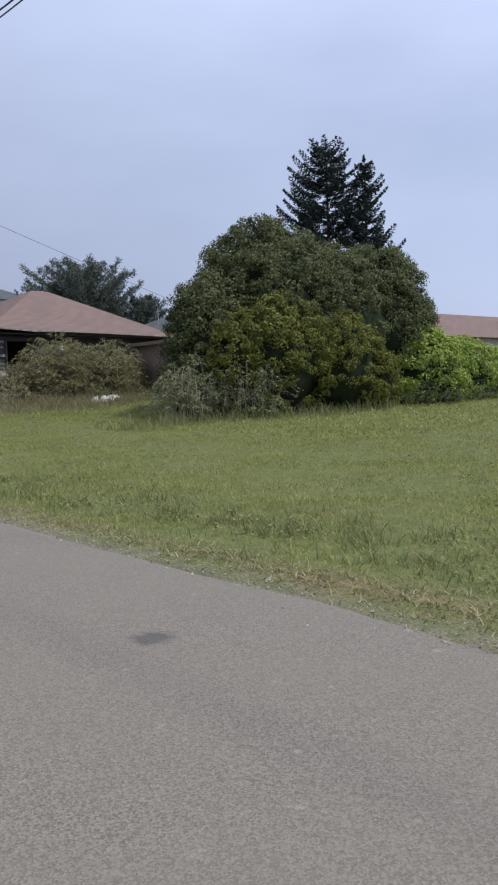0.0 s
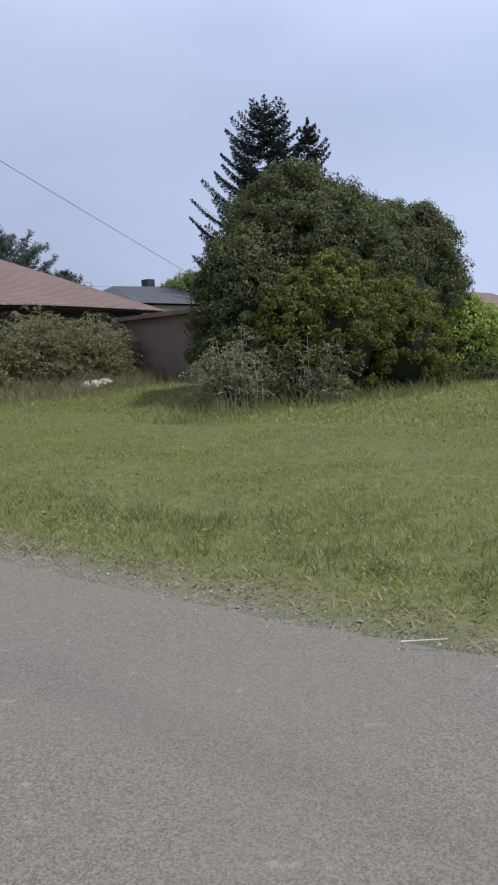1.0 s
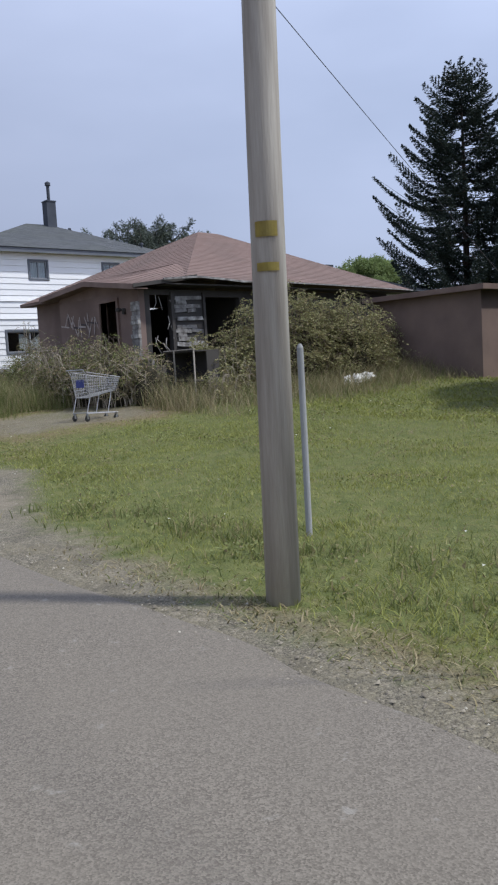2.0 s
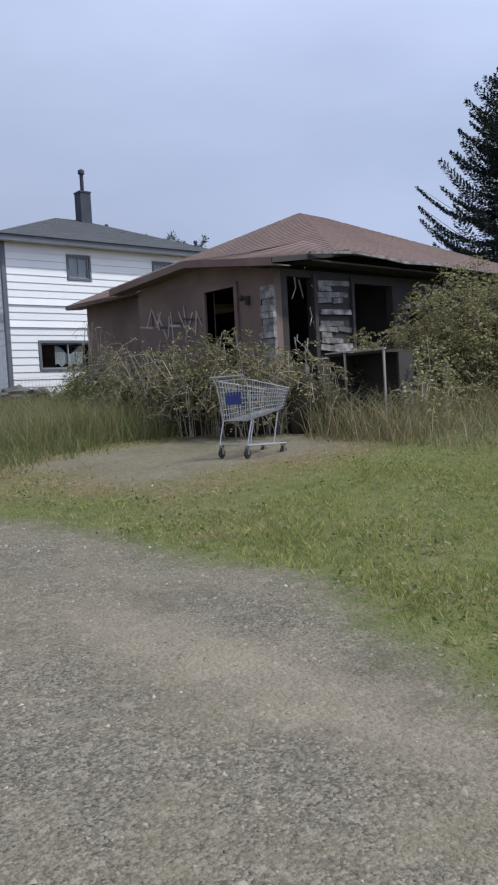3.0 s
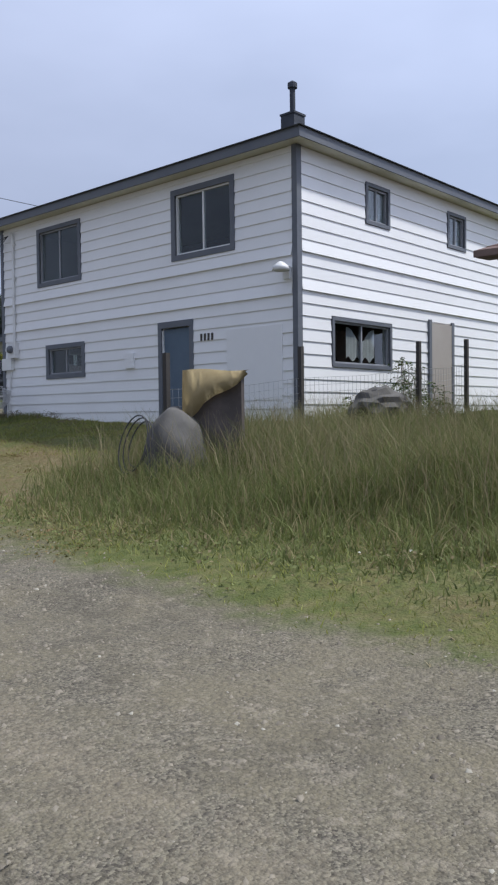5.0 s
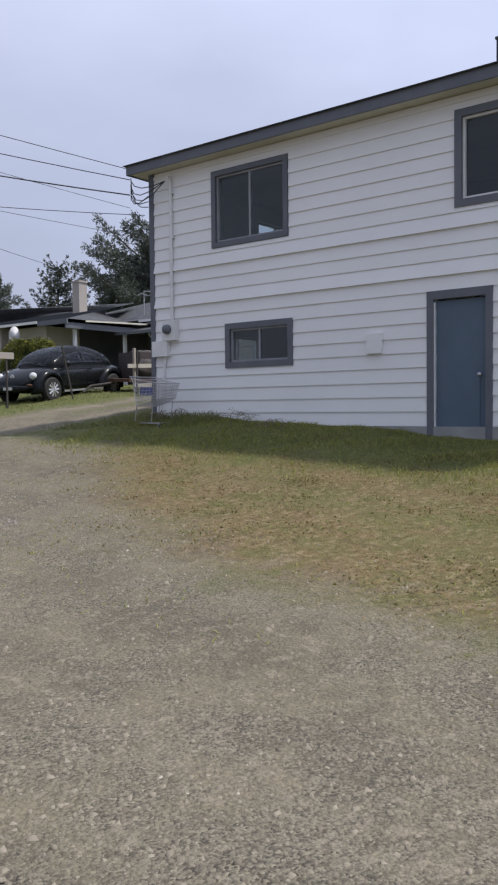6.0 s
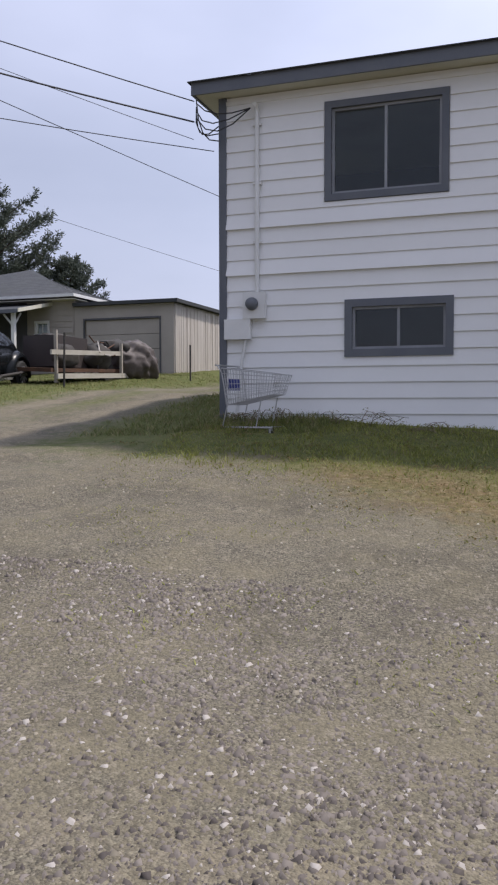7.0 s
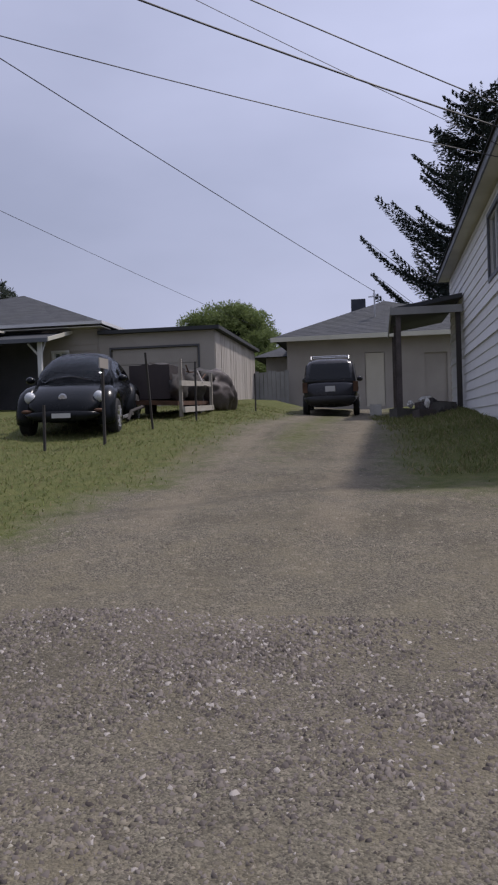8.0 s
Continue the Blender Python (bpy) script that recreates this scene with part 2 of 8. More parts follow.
M = {
    "ground": ground_material(),
    "asphalt": asphalt_material(),
    "white_siding": worn("white_siding_paint", (0.79, 0.79, 0.78), (0.66, 0.66, 0.655), 0.6, 0.9, 14.0, amount=0.3, bump=0.06, per_object=0.10),
    "grey_trim": worn("grey_trim_paint", (0.095, 0.105, 0.125), (0.17, 0.18, 0.19), 0.6, 2.0, 40.0, amount=0.5, bump=0.1),
    "sash_grey": worn("weathered_sash_paint", (0.30, 0.31, 0.33), (0.16, 0.17, 0.18), 0.6, 3.0, 40.0, amount=0.6, bump=0.1),
    "soffit": worn("soffit_paint", (0.62, 0.60, 0.50), (0.45, 0.43, 0.34), 0.7, 1.0, 20.0, amount=0.5),
    "white_metal": worn("white_painted_metal", (0.72, 0.72, 0.70), (0.5, 0.5, 0.48), 0.4, 2.0, 30.0, amount=0.3, bump=0.05),
    "concrete": worn("concrete", (0.33, 0.33, 0.32), (0.2, 0.2, 0.19), 0.9, 1.5, 40.0, amount=0.7),
    "door_blue": worn("door_blue_paint", (0.085, 0.125, 0.170), (0.06, 0.09, 0.125), 0.55, 1.2, 30.0, amount=0.5, bump=0.08),
    "glass": glass("window_glass"),
    "car_glass": glass("car_glass", (0.30, 0.34, 0.35)),
    # dark to stand for unlit rooms and porch shade; also the garage door casing
    "dark_room": worn("shade_and_casing_dark", (0.10, 0.10, 0.105), (0.06, 0.06, 0.06), 0.9, 1.0, 20.0),
    "curtain": worn("sheer_curtain", (0.86, 0.86, 0.84), (0.56, 0.56, 0.55), 0.9, 7.0, 40.0),
    "roof_grey": shingle_material("grey_shingle", (0.075, 0.080, 0.085), (0.11, 0.115, 0.12), (0.09, 0.095, 0.085)),
    "roof_brown": shingle_material("brown_shingle", (0.168, 0.114, 0.096), (0.195, 0.136, 0.116), (0.128, 0.098, 0.084)),
    "roof_dark": shingle_material("dark_shingle", (0.080, 0.084, 0.092), (0.110, 0.115, 0.122), (0.095, 0.10, 0.096)),
    "stucco": worn("brown_stucco", (0.225, 0.158, 0.130), (0.115, 0.082, 0.070), 0.9, 0.7, 60.0, amount=0.8, bump=0.35),
    "char": worn("charred_wood", (0.034, 0.031, 0.029), (0.07, 0.062, 0.055), 0.9, 1.5, 30.0, amount=0.8, bump=0.4),
    "peeled": worn("peeling_white_boards", (0.50, 0.49, 0.46), (0.09, 0.08, 0.075), 0.85, 7.0, 25.0, amount=1.0, bump=0.4, stain=(0.035, 0.03, 0.028), per_object=0.6),
    "brown_trim": worn("brown_trim_paint", (0.21, 0.145, 0.118), (0.12, 0.08, 0.066), 0.8, 1.5, 30.0, amount=0.7),
    "spray": worn("white_spray_paint", (0.42, 0.37, 0.34), (0.20, 0.15, 0.13), 0.8, 6.0, 40.0, amount=0.8),
    "spray_dark": worn("dark_spray_paint", (0.04, 0.035, 0.035), (0.09, 0.06, 0.055), 0.8, 6.0, 40.0, amount=0.8),
    "brick_dark": worn("sooty_chimney_brick", (0.055, 0.062, 0.078), (0.030, 0.034, 0.044), 0.9, 2.0, 30.0),
    "steel": worn("galvanised_steel", (0.48, 0.49, 0.50), (0.28, 0.27, 0.26), 0.38, 3.0, 50.0, metal=0.9, amount=0.5, bump=0.08),
    "chrome_wire": worn("cart_wire", (0.52, 0.52, 0.53), (0.30, 0.28, 0.26), 0.4, 4.0, 50.0, metal=0.5, amount=0.5, bump=0.05),
    "rust": worn("rusty_iron", (0.13, 0.065, 0.035), (0.05, 0.03, 0.022), 0.85, 3.0, 50.0, amount=0.8, metal=0.2),
    "blue_plastic": worn("blue_plastic", (0.03, 0.045, 0.22), (0.02, 0.03, 0.12), 0.5, 4.0, 40.0, amount=0.4),
    "black_plastic": worn("black_plastic", (0.018, 0.018, 0.018), (0.035, 0.035, 0.033), 0.6, 4.0, 50.0, amount=0.5),
    "rubber": worn("tyre_rubber", (0.017, 0.017, 0.017), (0.03, 0.029, 0.027), 0.85, 4.0, 50.0),
    "car_black": worn("black_car_paint", (0.008, 0.010, 0.012), (0.02, 0.02, 0.02), 0.24, 1.5, 60.0, amount=0.3, bump=0.004, spec=0.2),
    "van_dark": worn("dark_van_paint", (0.02, 0.02, 0.024), (0.045, 0.045, 0.045), 0.25, 1.5, 60.0, amount=0.4, bump=0.01),
    "alloy": worn("alloy_wheel", (0.6, 0.6, 0.6), (0.35, 0.35, 0.35), 0.3, 5.0, 40.0, metal=0.7, amount=0.4, bump=0.03),
    "headlamp": worn("headlamp_lens", (0.55, 0.57, 0.58), (0.36, 0.37, 0.37), 0.15, 5.0, 40.0, amount=0.3, bump=0.02),
    "plate": worn("plate_enamel", (0.6, 0.6, 0.58), (0.4, 0.4, 0.38), 0.4, 6.0, 40.0, amount=0.3, bump=0.02),
    "taupe": worn("taupe_house_paint", (0.38, 0.345, 0.305), (0.26, 0.235, 0.205), 0.75, 0.8, 25.0, amount=0.5, bump=0.1),
    "cream": worn("cream_house_paint", (0.58, 0.54, 0.45), (0.42, 0.38, 0.3), 0.75, 0.8, 25.0, amount=0.5, bump=0.1),
    "pale_board": worn("pale_weathered_boards", (0.55, 0.51, 0.46), (0.33, 0.29, 0.25), 0.85, 1.2, 20.0, amount=0.8, bump=0.25, stretch=(4, 4, 0.5), per_object=0.35),
    "raw_wood": worn("raw_lumber", (0.50, 0.47, 0.41), (0.30, 0.27, 0.22), 0.8, 2.0, 30.0, amount=0.6, stretch=(1, 5, 5)),
    "pole_wood": worn("weathered_pole_wood", (0.42, 0.385, 0.33), (0.20, 0.17, 0.14), 0.9, 2.5, 30.0, amount=0.8, bump=0.5, stretch=(6, 6, 0.35)),
    "yellow": worn("yellow_fibreglass", (0.62, 0.72, 0.02), (0.42, 0.5, 0.03), 0.45, 3.0, 40.0, amount=0.4, bump=0.03),
    "tag_yellow": worn("yellow_tag", (0.42, 0.33, 0.07), (0.25, 0.19, 0.06), 0.6, 12.0, 60.0, amount=0.7),
    "cable": worn("black_cable", (0.02, 0.02, 0.022), (0.04, 0.04, 0.04), 0.6, 4.0, 50.0),
    "tan_cloth": worn("tan_tarp", (0.55, 0.45, 0.25), (0.4, 0.31, 0.16), 0.85, 2.0, 40.0, amount=0.6),
    "maroon": worn("dark_rusty_cabinet", (0.034, 0.026, 0.025), (0.07, 0.055, 0.048), 0.6, 2.0, 30.0, amount=0.5, bump=0.1),
    "tarp_grey": worn("grey_brown_tarp", (0.105, 0.085, 0.078), (0.05, 0.041, 0.038), 0.7, 2.5, 20.0, amount=0.9, bump=0.3),
    "stone_grey": worn("grey_boulder", (0.11, 0.104, 0.094), (0.06, 0.056, 0.05), 0.9, 3.0, 30.0, amount=0.8, bump=0.6),
    "white_stone": worn("white_rubble", (0.75, 0.74, 0.70), (0.5, 0.49, 0.45), 0.85, 5.0, 30.0, amount=0.5),
    "bark": worn("bark", (0.085, 0.065, 0.05), (0.04, 0.032, 0.026), 0.95, 3.0, 30.0, amount=0.8, bump=0.8, stretch=(4, 4, 0.7)),
    "twig": worn("dead_twig", (0.20, 0.155, 0.11), (0.11, 0.08, 0.06), 0.9, 3.0, 30.0, amount=0.7),
    "twig_pale": worn("pale_bramble_cane", (0.42, 0.36, 0.27), (0.22, 0.18, 0.13), 0.8, 3.0, 30.0, amount=0.8),
    # near-black colour standing for the shade deep inside crowns
    "inner": worn("shade_core", (0.022, 0.030, 0.014), (0.012, 0.016, 0.008), 1.0, 3.0, 20.0, spec=0.1),
    # thatch brown, darkened to carry the shade within brambles
    "bramble_core": worn("shaded_thatch_core", (0.050, 0.045, 0.030), (0.022, 0.020, 0.014), 1.0, 6.0, 40.0, spec=0.1, bump=0.8),
    "leaf_dark": leafy("dark_shrub_leaf", (0.138, 0.150, 0.060), (0.044, 0.056, 0.026), (0.17, 0.165, 0.075), old_share=0.08),
    "leaf_olive": leafy("olive_shrub_leaf", (0.165, 0.172, 0.036), (0.052, 0.068, 0.022), (0.25, 0.24, 0.04), old_share=0.15),
    "leaf_ivy": leafy("bright_vine_leaf", (0.31, 0.38, 0.07), (0.13, 0.20, 0.045), (0.24, 0.26, 0.05), old_share=0.15),
    "leaf_green": leafy("mid_green_leaf", (0.085, 0.125, 0.035), (0.035, 0.060, 0.018), (0.16, 0.15, 0.06), old_share=0.06),
    "leaf_mixed": leafy("olive_bramble_leaf", (0.230, 0.250, 0.095), (0.105, 0.125, 0.045), (0.24, 0.20, 0.11), old_share=0.2),
    "weed": leafy("low_yard_weed", (0.20, 0.190, 0.070), (0.110, 0.108, 0.040), (0.24, 0.165, 0.08), old_share=0.3),
    "leaf_sage": leafy("sage_bramble_leaf", (0.235, 0.26, 0.125), (0.085, 0.11, 0.042), (0.30, 0.27, 0.16), old_share=0.16),
    "leaf_grey": leafy("dusty_bramble_leaf", (0.30, 0.29, 0.14), (0.13, 0.135, 0.056), (0.31, 0.26, 0.14), old_share=0.2),
    "leaf_dead": leafy("dry_bramble_leaf", (0.31, 0.255, 0.15), (0.15, 0.125, 0.072), (0.16, 0.18, 0.07), old_share=0.4),
    "needle": leafy("spruce_needle", (0.056, 0.072, 0.062), (0.024, 0.034, 0.032), None, gloss=0.1, through_light=0.12),
    "pine": leafy("pine_needle", (0.130, 0.148, 0.118), (0.058, 0.072, 0.064), None, gloss=0.1, through_light=0.15),
    "willow": leafy("willow_leaf", (0.24, 0.30, 0.115), (0.12, 0.16, 0.06), None, through_light=0.35),
    "lawn_blade": leafy("lawn_blade", (0.295, 0.300, 0.085), (0.165, 0.190, 0.050), (0.29, 0.265, 0.12), old_share=0.10, through_light=0.35),
    "tall_blade": leafy("tall_grass_blade", (0.200, 0.225, 0.080), (0.100, 0.122, 0.042), (0.29, 0.25, 0.13), old_share=0.26, through_light=0.4),
    "straw": leafy("dry_grass_blade", (0.34, 0.29, 0.17), (0.22, 0.18, 0.10), (0.16, 0.17, 0.07), old_share=0.35),
    "yard_straw": leafy("parched_yard_blade", (0.30, 0.235, 0.115), (0.17, 0.125, 0.058), (0.15, 0.155, 0.055), old_share=0.3),
    "gravel": leafy("gravel_stone", (0.265, 0.235, 0.182), (0.088, 0.076, 0.060), (0.36, 0.34, 0.28), rough=0.9, old_share=0.03, gloss=0.2, through_light=0.0),
    "gravel_dark": leafy("dark_gravel_stone", (0.215, 0.188, 0.165), (0.070, 0.060, 0.055), (0.36, 0.33, 0.30), rough=0.9, old_share=0.08, gloss=0.2, through_light=0.0),
    "flower": leafy("white_clover", (0.7, 0.7, 0.62), (0.5, 0.5, 0.42), None),
}

# ---- building helpers ----
def box(bm, x0, x1, y0, y1, z0, z1):
    v = [bm.verts.new((x, y, z)) for z in (z0, z1) for x, y in ((x0, y0), (x1, y0), (x1, y1), (x0, y1))]
    for f in ((3, 2, 1, 0), (4, 5, 6, 7), (0, 1, 5, 4), (1, 2, 6, 5), (2, 3, 7, 6), (3, 0, 4, 7)):
        bm.faces.new([v[i] for i in f])
    return v


def rod(bm, a, b, r0, r1=None, n=8, cap=True):
    a, b = Vector(a), Vector(b)
    r1 = r0 if r1 is None else r1
    d = (b - a).normalized()
    u = d.orthogonal().normalized()
    w = d.cross(u)
    rings = [[bm.verts.new(p + (u * math.cos(2 * math.pi * i / n) + w * math.sin(2 * math.pi * i / n)) * r) for i in range(n)] for p, r in ((a, r0), (b, r1))]
    for i in range(n):
        bm.faces.new((rings[0][i], rings[0][(i + 1) % n], rings[1][(i + 1) % n], rings[1][i]))
    if cap:
        bm.faces.new(rings[0][::-1])
        bm.faces.new(rings[1])


def pipe(bm, pts, r, n=6, r_end=None):
    """A round tube through points, tapering to r_end."""
    pts = [Vector(p) for p in pts]
    r_end = r if r_end is None else r_end
    rings, u = [], None
    for k, p in enumerate(pts):
        d = (pts[min(k + 1, len(pts) - 1)] - pts[max(k - 1, 0)]).normalized()
        u = d.orthogonal().normalized() if u is None else (u - d * u.dot(d)).normalized()
        w, rad = d.cross(u), r + (r_end - r) * k / max(1, len(pts) - 1)
        rings.append([bm.verts.new(p + (u * math.cos(2 * math.pi * i / n) + w * math.sin(2 * math.pi * i / n)) * rad) for i in range(n)])
    for a, b in zip(rings, rings[1:]):
        for i in range(n):
            bm.faces.new((a[i], a[(i + 1) % n], b[(i + 1) % n], b[i]))
    bm.faces.new(rings[0][::-1])
    bm.faces.new(rings[-1])


def slab(bm, outline, thick):
    """A plate: an outline of points, and the same lowered by thick (a vector)."""
    t = Vector(thick)
    top = [bm.verts.new(p) for p in outline]
    low = [bm.verts.new(Vector(p) + t) for p in outline]
    n = len(top)
    bm.faces.new(top)
    bm.faces.new(low[::-1])
    for i in range(n):
        bm.faces.new((top[i], low[i], low[(i + 1) % n], top[(i + 1) % n]))


def lathe(bm, profile, axis_at=(0, 0, 0), n=24, axis="z"):
    """Turns (radius, height) pairs round an axis."""
    o = Vector(axis_at)

    def at(r, h, i):
        c, s = r * math.cos(2 * math.pi * i / n), r * math.sin(2 * math.pi * i / n)
        return o + Vector({"z": (c, s, h), "y": (c, h, s), "x": (h, c, s)}[axis])

    rings = [[bm.verts.new(at(r, h, i)) for i in range(n)] for r, h in profile]
    for a, b in zip(rings, rings[1:]):
        for i in range(n):
            bm.faces.new((a[i], a[(i + 1) % n], b[(i + 1) % n], b[i]))
    bm.faces.new(rings[0])
    bm.faces.new(rings[-1][::-1])


def blob(bm, centre, radii, rough=0.15, freq=1.2, sub=3, seed=0.0):
    made = bmesh.ops.create_icosphere(bm, subdivisions=sub, radius=1.0)["verts"]
    for v in made:
        d = v.co.normalized()
        k = 1.0 + rough * noise.noise(d * freq * 2.0 + Vector((seed, seed * 0.7, 0)))
        k += rough * 0.5 * noise.noise(d * freq * 6.0 + Vector((0, seed, seed)))
        v.co = Vector(centre) + Vector((d.x * radii[0], d.y * radii[1], d.z * radii[2])) * k


def thing(name, label, category, at=(0, 0, 0), group="", rz=0.0, kind=""):
    ob = new(name)
    ob.empty_display_size = 0.2
    ob.matrix_basis = pose(*at, 0, 0, rz)
    return tagged(ob, label, category, group, kind)


def under(ob, parent):
    """Hangs ob, whose mesh is in world places, under a thing or a part."""
    ob.parent = parent
    if parent.parent is None:
        ob.matrix_parent_inverse = parent.matrix_basis.inverted()
    return ob


def part(name, bm, material, parent=None, label="", smooth=False, local=False, bevel=0.0):
    if bevel:
        bmesh.ops.bevel(bm, geom=[e for e in bm.edges if e.calc_face_angle(0) > 0.5], offset=bevel, segments=2, affect="EDGES", profile=0.7)
    bmesh.ops.recalc_face_normals(bm, faces=bm.faces)
    me = bpy.data.meshes.new(name)
    bm.to_mesh(me)
    bm.free()
    me.materials.append(material)
    if smooth:
        me.polygons.foreach_set("use_smooth", [True] * len(me.polygons))
    ob = new(name, me)
    if parent:
        ob.parent = parent
        if not local and parent.parent is None:
            ob.matrix_parent_inverse = parent.matrix_basis.inverted()
    if label:
        ob["label"] = label
    return ob


def raw_mesh(name, verts, faces, material):
    """An object from numpy arrays: verts (n, 3), faces (m, 3) or (m, 4)."""
    me = bpy.data.meshes.new(name)
    k = faces.shape[1]
    me.vertices.add(len(verts))
    me.vertices.foreach_set("co", np.ascontiguousarray(verts, np.float32).ravel())
    me.loops.add(faces.size)
    me.loops.foreach_set("vertex_index", np.ascontiguousarray(faces, np.int32).ravel())
    me.polygons.add(len(faces))
    me.polygons.foreach_set("loop_start", np.arange(0, faces.size, k, dtype=np.int32))
    me.update(calc_edges=True)
    me.validate()
    me.materials.append(material)
    return new(name, me)


B = bmesh.new


# ---- the lie of the land ----
def soft(a, lo, hi):
    return np.clip((a - lo) / (hi - lo), 0.0, 1.0)


def road_z(y):
    return -0.17 + 0.014 * np.clip(y, -80, 130)


def edge_x(y):
    """Where the paved road ends, on the houses' side."""
    return np.interp(y, (-60, 3, 8, 11, 14, 17, 19, 80), (2.1, 2.15, 1.95, 1.9, 2.0, 1.9, 1.3, 1.0))


def land(x, y):
    d = np.maximum(0.0, x - 3.0)
    e = np.minimum(d, 12.0) + 0.5 * np.clip(d - 12.0, 0.0, 14.0)
    s = np.interp(y, (-60, 6, 16, 24, 28, 41, 46, 50, 54, 60, 120), (0.012, 0.016, 0.022, 0.060, 0.070, 0.085, 0.105, 0.112, 0.122, 0.12, 0.10))
    left = np.clip(-5.5 - x, 0.0, 4.0) * 0.03
    pad = 0.08 * soft(x, 3.8, 6.0) * (1 - soft(x, 9.5, 12.0)) * soft(y, 20.0, 23.0) * (1 - soft(y, 27.0, 30.0))
    bank = np.interp(y, (37.0, 41.3, 42.4, 47.0, 47.9, 49.2), (0.0, 0.04, 0.13, 0.15, 0.13, 0.0)) * soft(x, 8.4, 10.7) * (1 - soft(x, 23.0, 26.0))
    dip = 0.27 * soft(x, 14.0, 23.0) * soft(y, 47.6, 49.6) * (1 - soft(y, 52.4, 53.6))
    return road_z(y) + s * e - left + pad + bank - dip


def rolling(x, y):
    """The land with its small humps, off the road."""
    off = np.clip((x - edge_x(y) - 0.3) / 1.5, 0.0, 1.0)
    w = 0.030 * np.sin(x * 1.7 + 1.3 * np.sin(y * 0.9)) * np.cos(y * 1.3 + x * 0.6) + 0.012 * np.sin(x * 4.1 + y * 3.7) + 0.006 * np.sin(x * 9.0 - y * 7.3)
    return land(x, y) + w * off


def gravel_zone(x, y):
    """1 on gravel and bare dirt, 0 on turf."""
    verge = np.interp(y, (-60, 8, 14, 17, 20, 23.0, 25, 33, 37.5, 40, 41, 43, 45, 46.5, 48, 90), (2.12, 2.05, 2.2, 2.6, 3.9, 3.8, 3.7, 3.5, 3.9, 4.3, 4.6, 5.7, 7.3, 8.8, 8.8, 8.8))
    fade = np.interp(y, (34, 40, 47, 50), (0.35, 0.9, 0.9, 0.5))
    g = 1.0 - soft(x, verge - fade, verge + fade)
    g = g * (1 - soft(y, 52.2, 53.4) * soft(x, 4.6, 6.4))
    pad = 0.72 * soft(y, 23.0, 23.8) * (1 - soft(y, 26.4, 27.4)) * soft(x, 4.9, 5.7) * (1 - soft(x, 8.3, 8.9))
    drive = soft(y, 48.7, 50.0) * (1 - soft(y, 51.6, 53.0)) * (1 - soft(x, 29.5, 32.5)) * 0.92
    hump = 0.5 * np.exp(-((y - 51.0) / 0.45) ** 2) * soft(x, 10, 13)
    lee = 1 - 0.25 * soft(x, 6.0, 8.4) * (1 - soft(y, 48.6, 50.0)) * soft(y, 45.5, 47.5)
    return np.maximum.reduce([g * lee, pad * 0.9, drive - hump])


def dry_zone(x, y):
    front = soft(y, 34.5, 38.5) * (1 - soft(y, 46.5, 48.2)) * soft(x, 2.4, 4.4) * (1 - soft(x, 7.6, 9.6))
    strip = 0.8 * np.exp(-((x - edge_x(y) - 0.22) / 0.22) ** 2) * (1 - soft(y, 19, 21))
    spot = 0.4 * np.exp(-(((x - 4.6) / 1.0) ** 2 + ((y - 21.6) / 1.3) ** 2))
    spot += 0.35 * np.exp(-(((x - 3.9) / 0.8) ** 2 + ((y - 32.0) / 3.0) ** 2))
    spot += 0.85 * np.exp(-(((x - 3.8) / 0.6) ** 2 + ((y - 25.8) / 1.2) ** 2))
    spot += 0.8 * soft(y, 22.4, 23.4) * (1 - soft(y, 27.2, 28.6)) * soft(x, 4.4, 5.2) * (1 - soft(x, 8.8, 9.4))
    spot += 0.12 * soft(y, 20.5, 23.0) * (1 - soft(y, 29, 33)) * soft(x, 2.8, 3.6) * (1 - soft(x, 5.4, 6.6))
    green = np.exp(-(((x - 6.3) / 1.3) ** 2 + ((y - 39.6) / 1.2) ** 2))
    return np.clip(0.95 * front + 0.75 * strip + spot - 0.25 * green, 0.0, 1.0) * (1 - soft(y, 47.0, 48.5))


def dust_zone(x, y):
    """Pale bare dust on the shoulder and down the wheel tracks of the drive."""
    apron = 0.75 * soft(y, 17.0, 18.2) * (1 - soft(y, 20.0, 21.4)) * np.exp(-((x - 2.75) / 0.40) ** 2)
    track = 0.45 * np.exp(-((x - 1.9 - 0.25 * np.sin(y * 0.35)) / 0.30) ** 2) * soft(y, 20.0, 23.0)
    lane = 0.55 * soft(x, 4.0, 7.0) * (1 - soft(x, 24.0, 28.0)) * (np.exp(-((y - 50.1) / 0.35) ** 2) + np.exp(-((y - 51.8) / 0.35) ** 2))
    return np.clip(apron + track + lane, 0.0, 1.0)


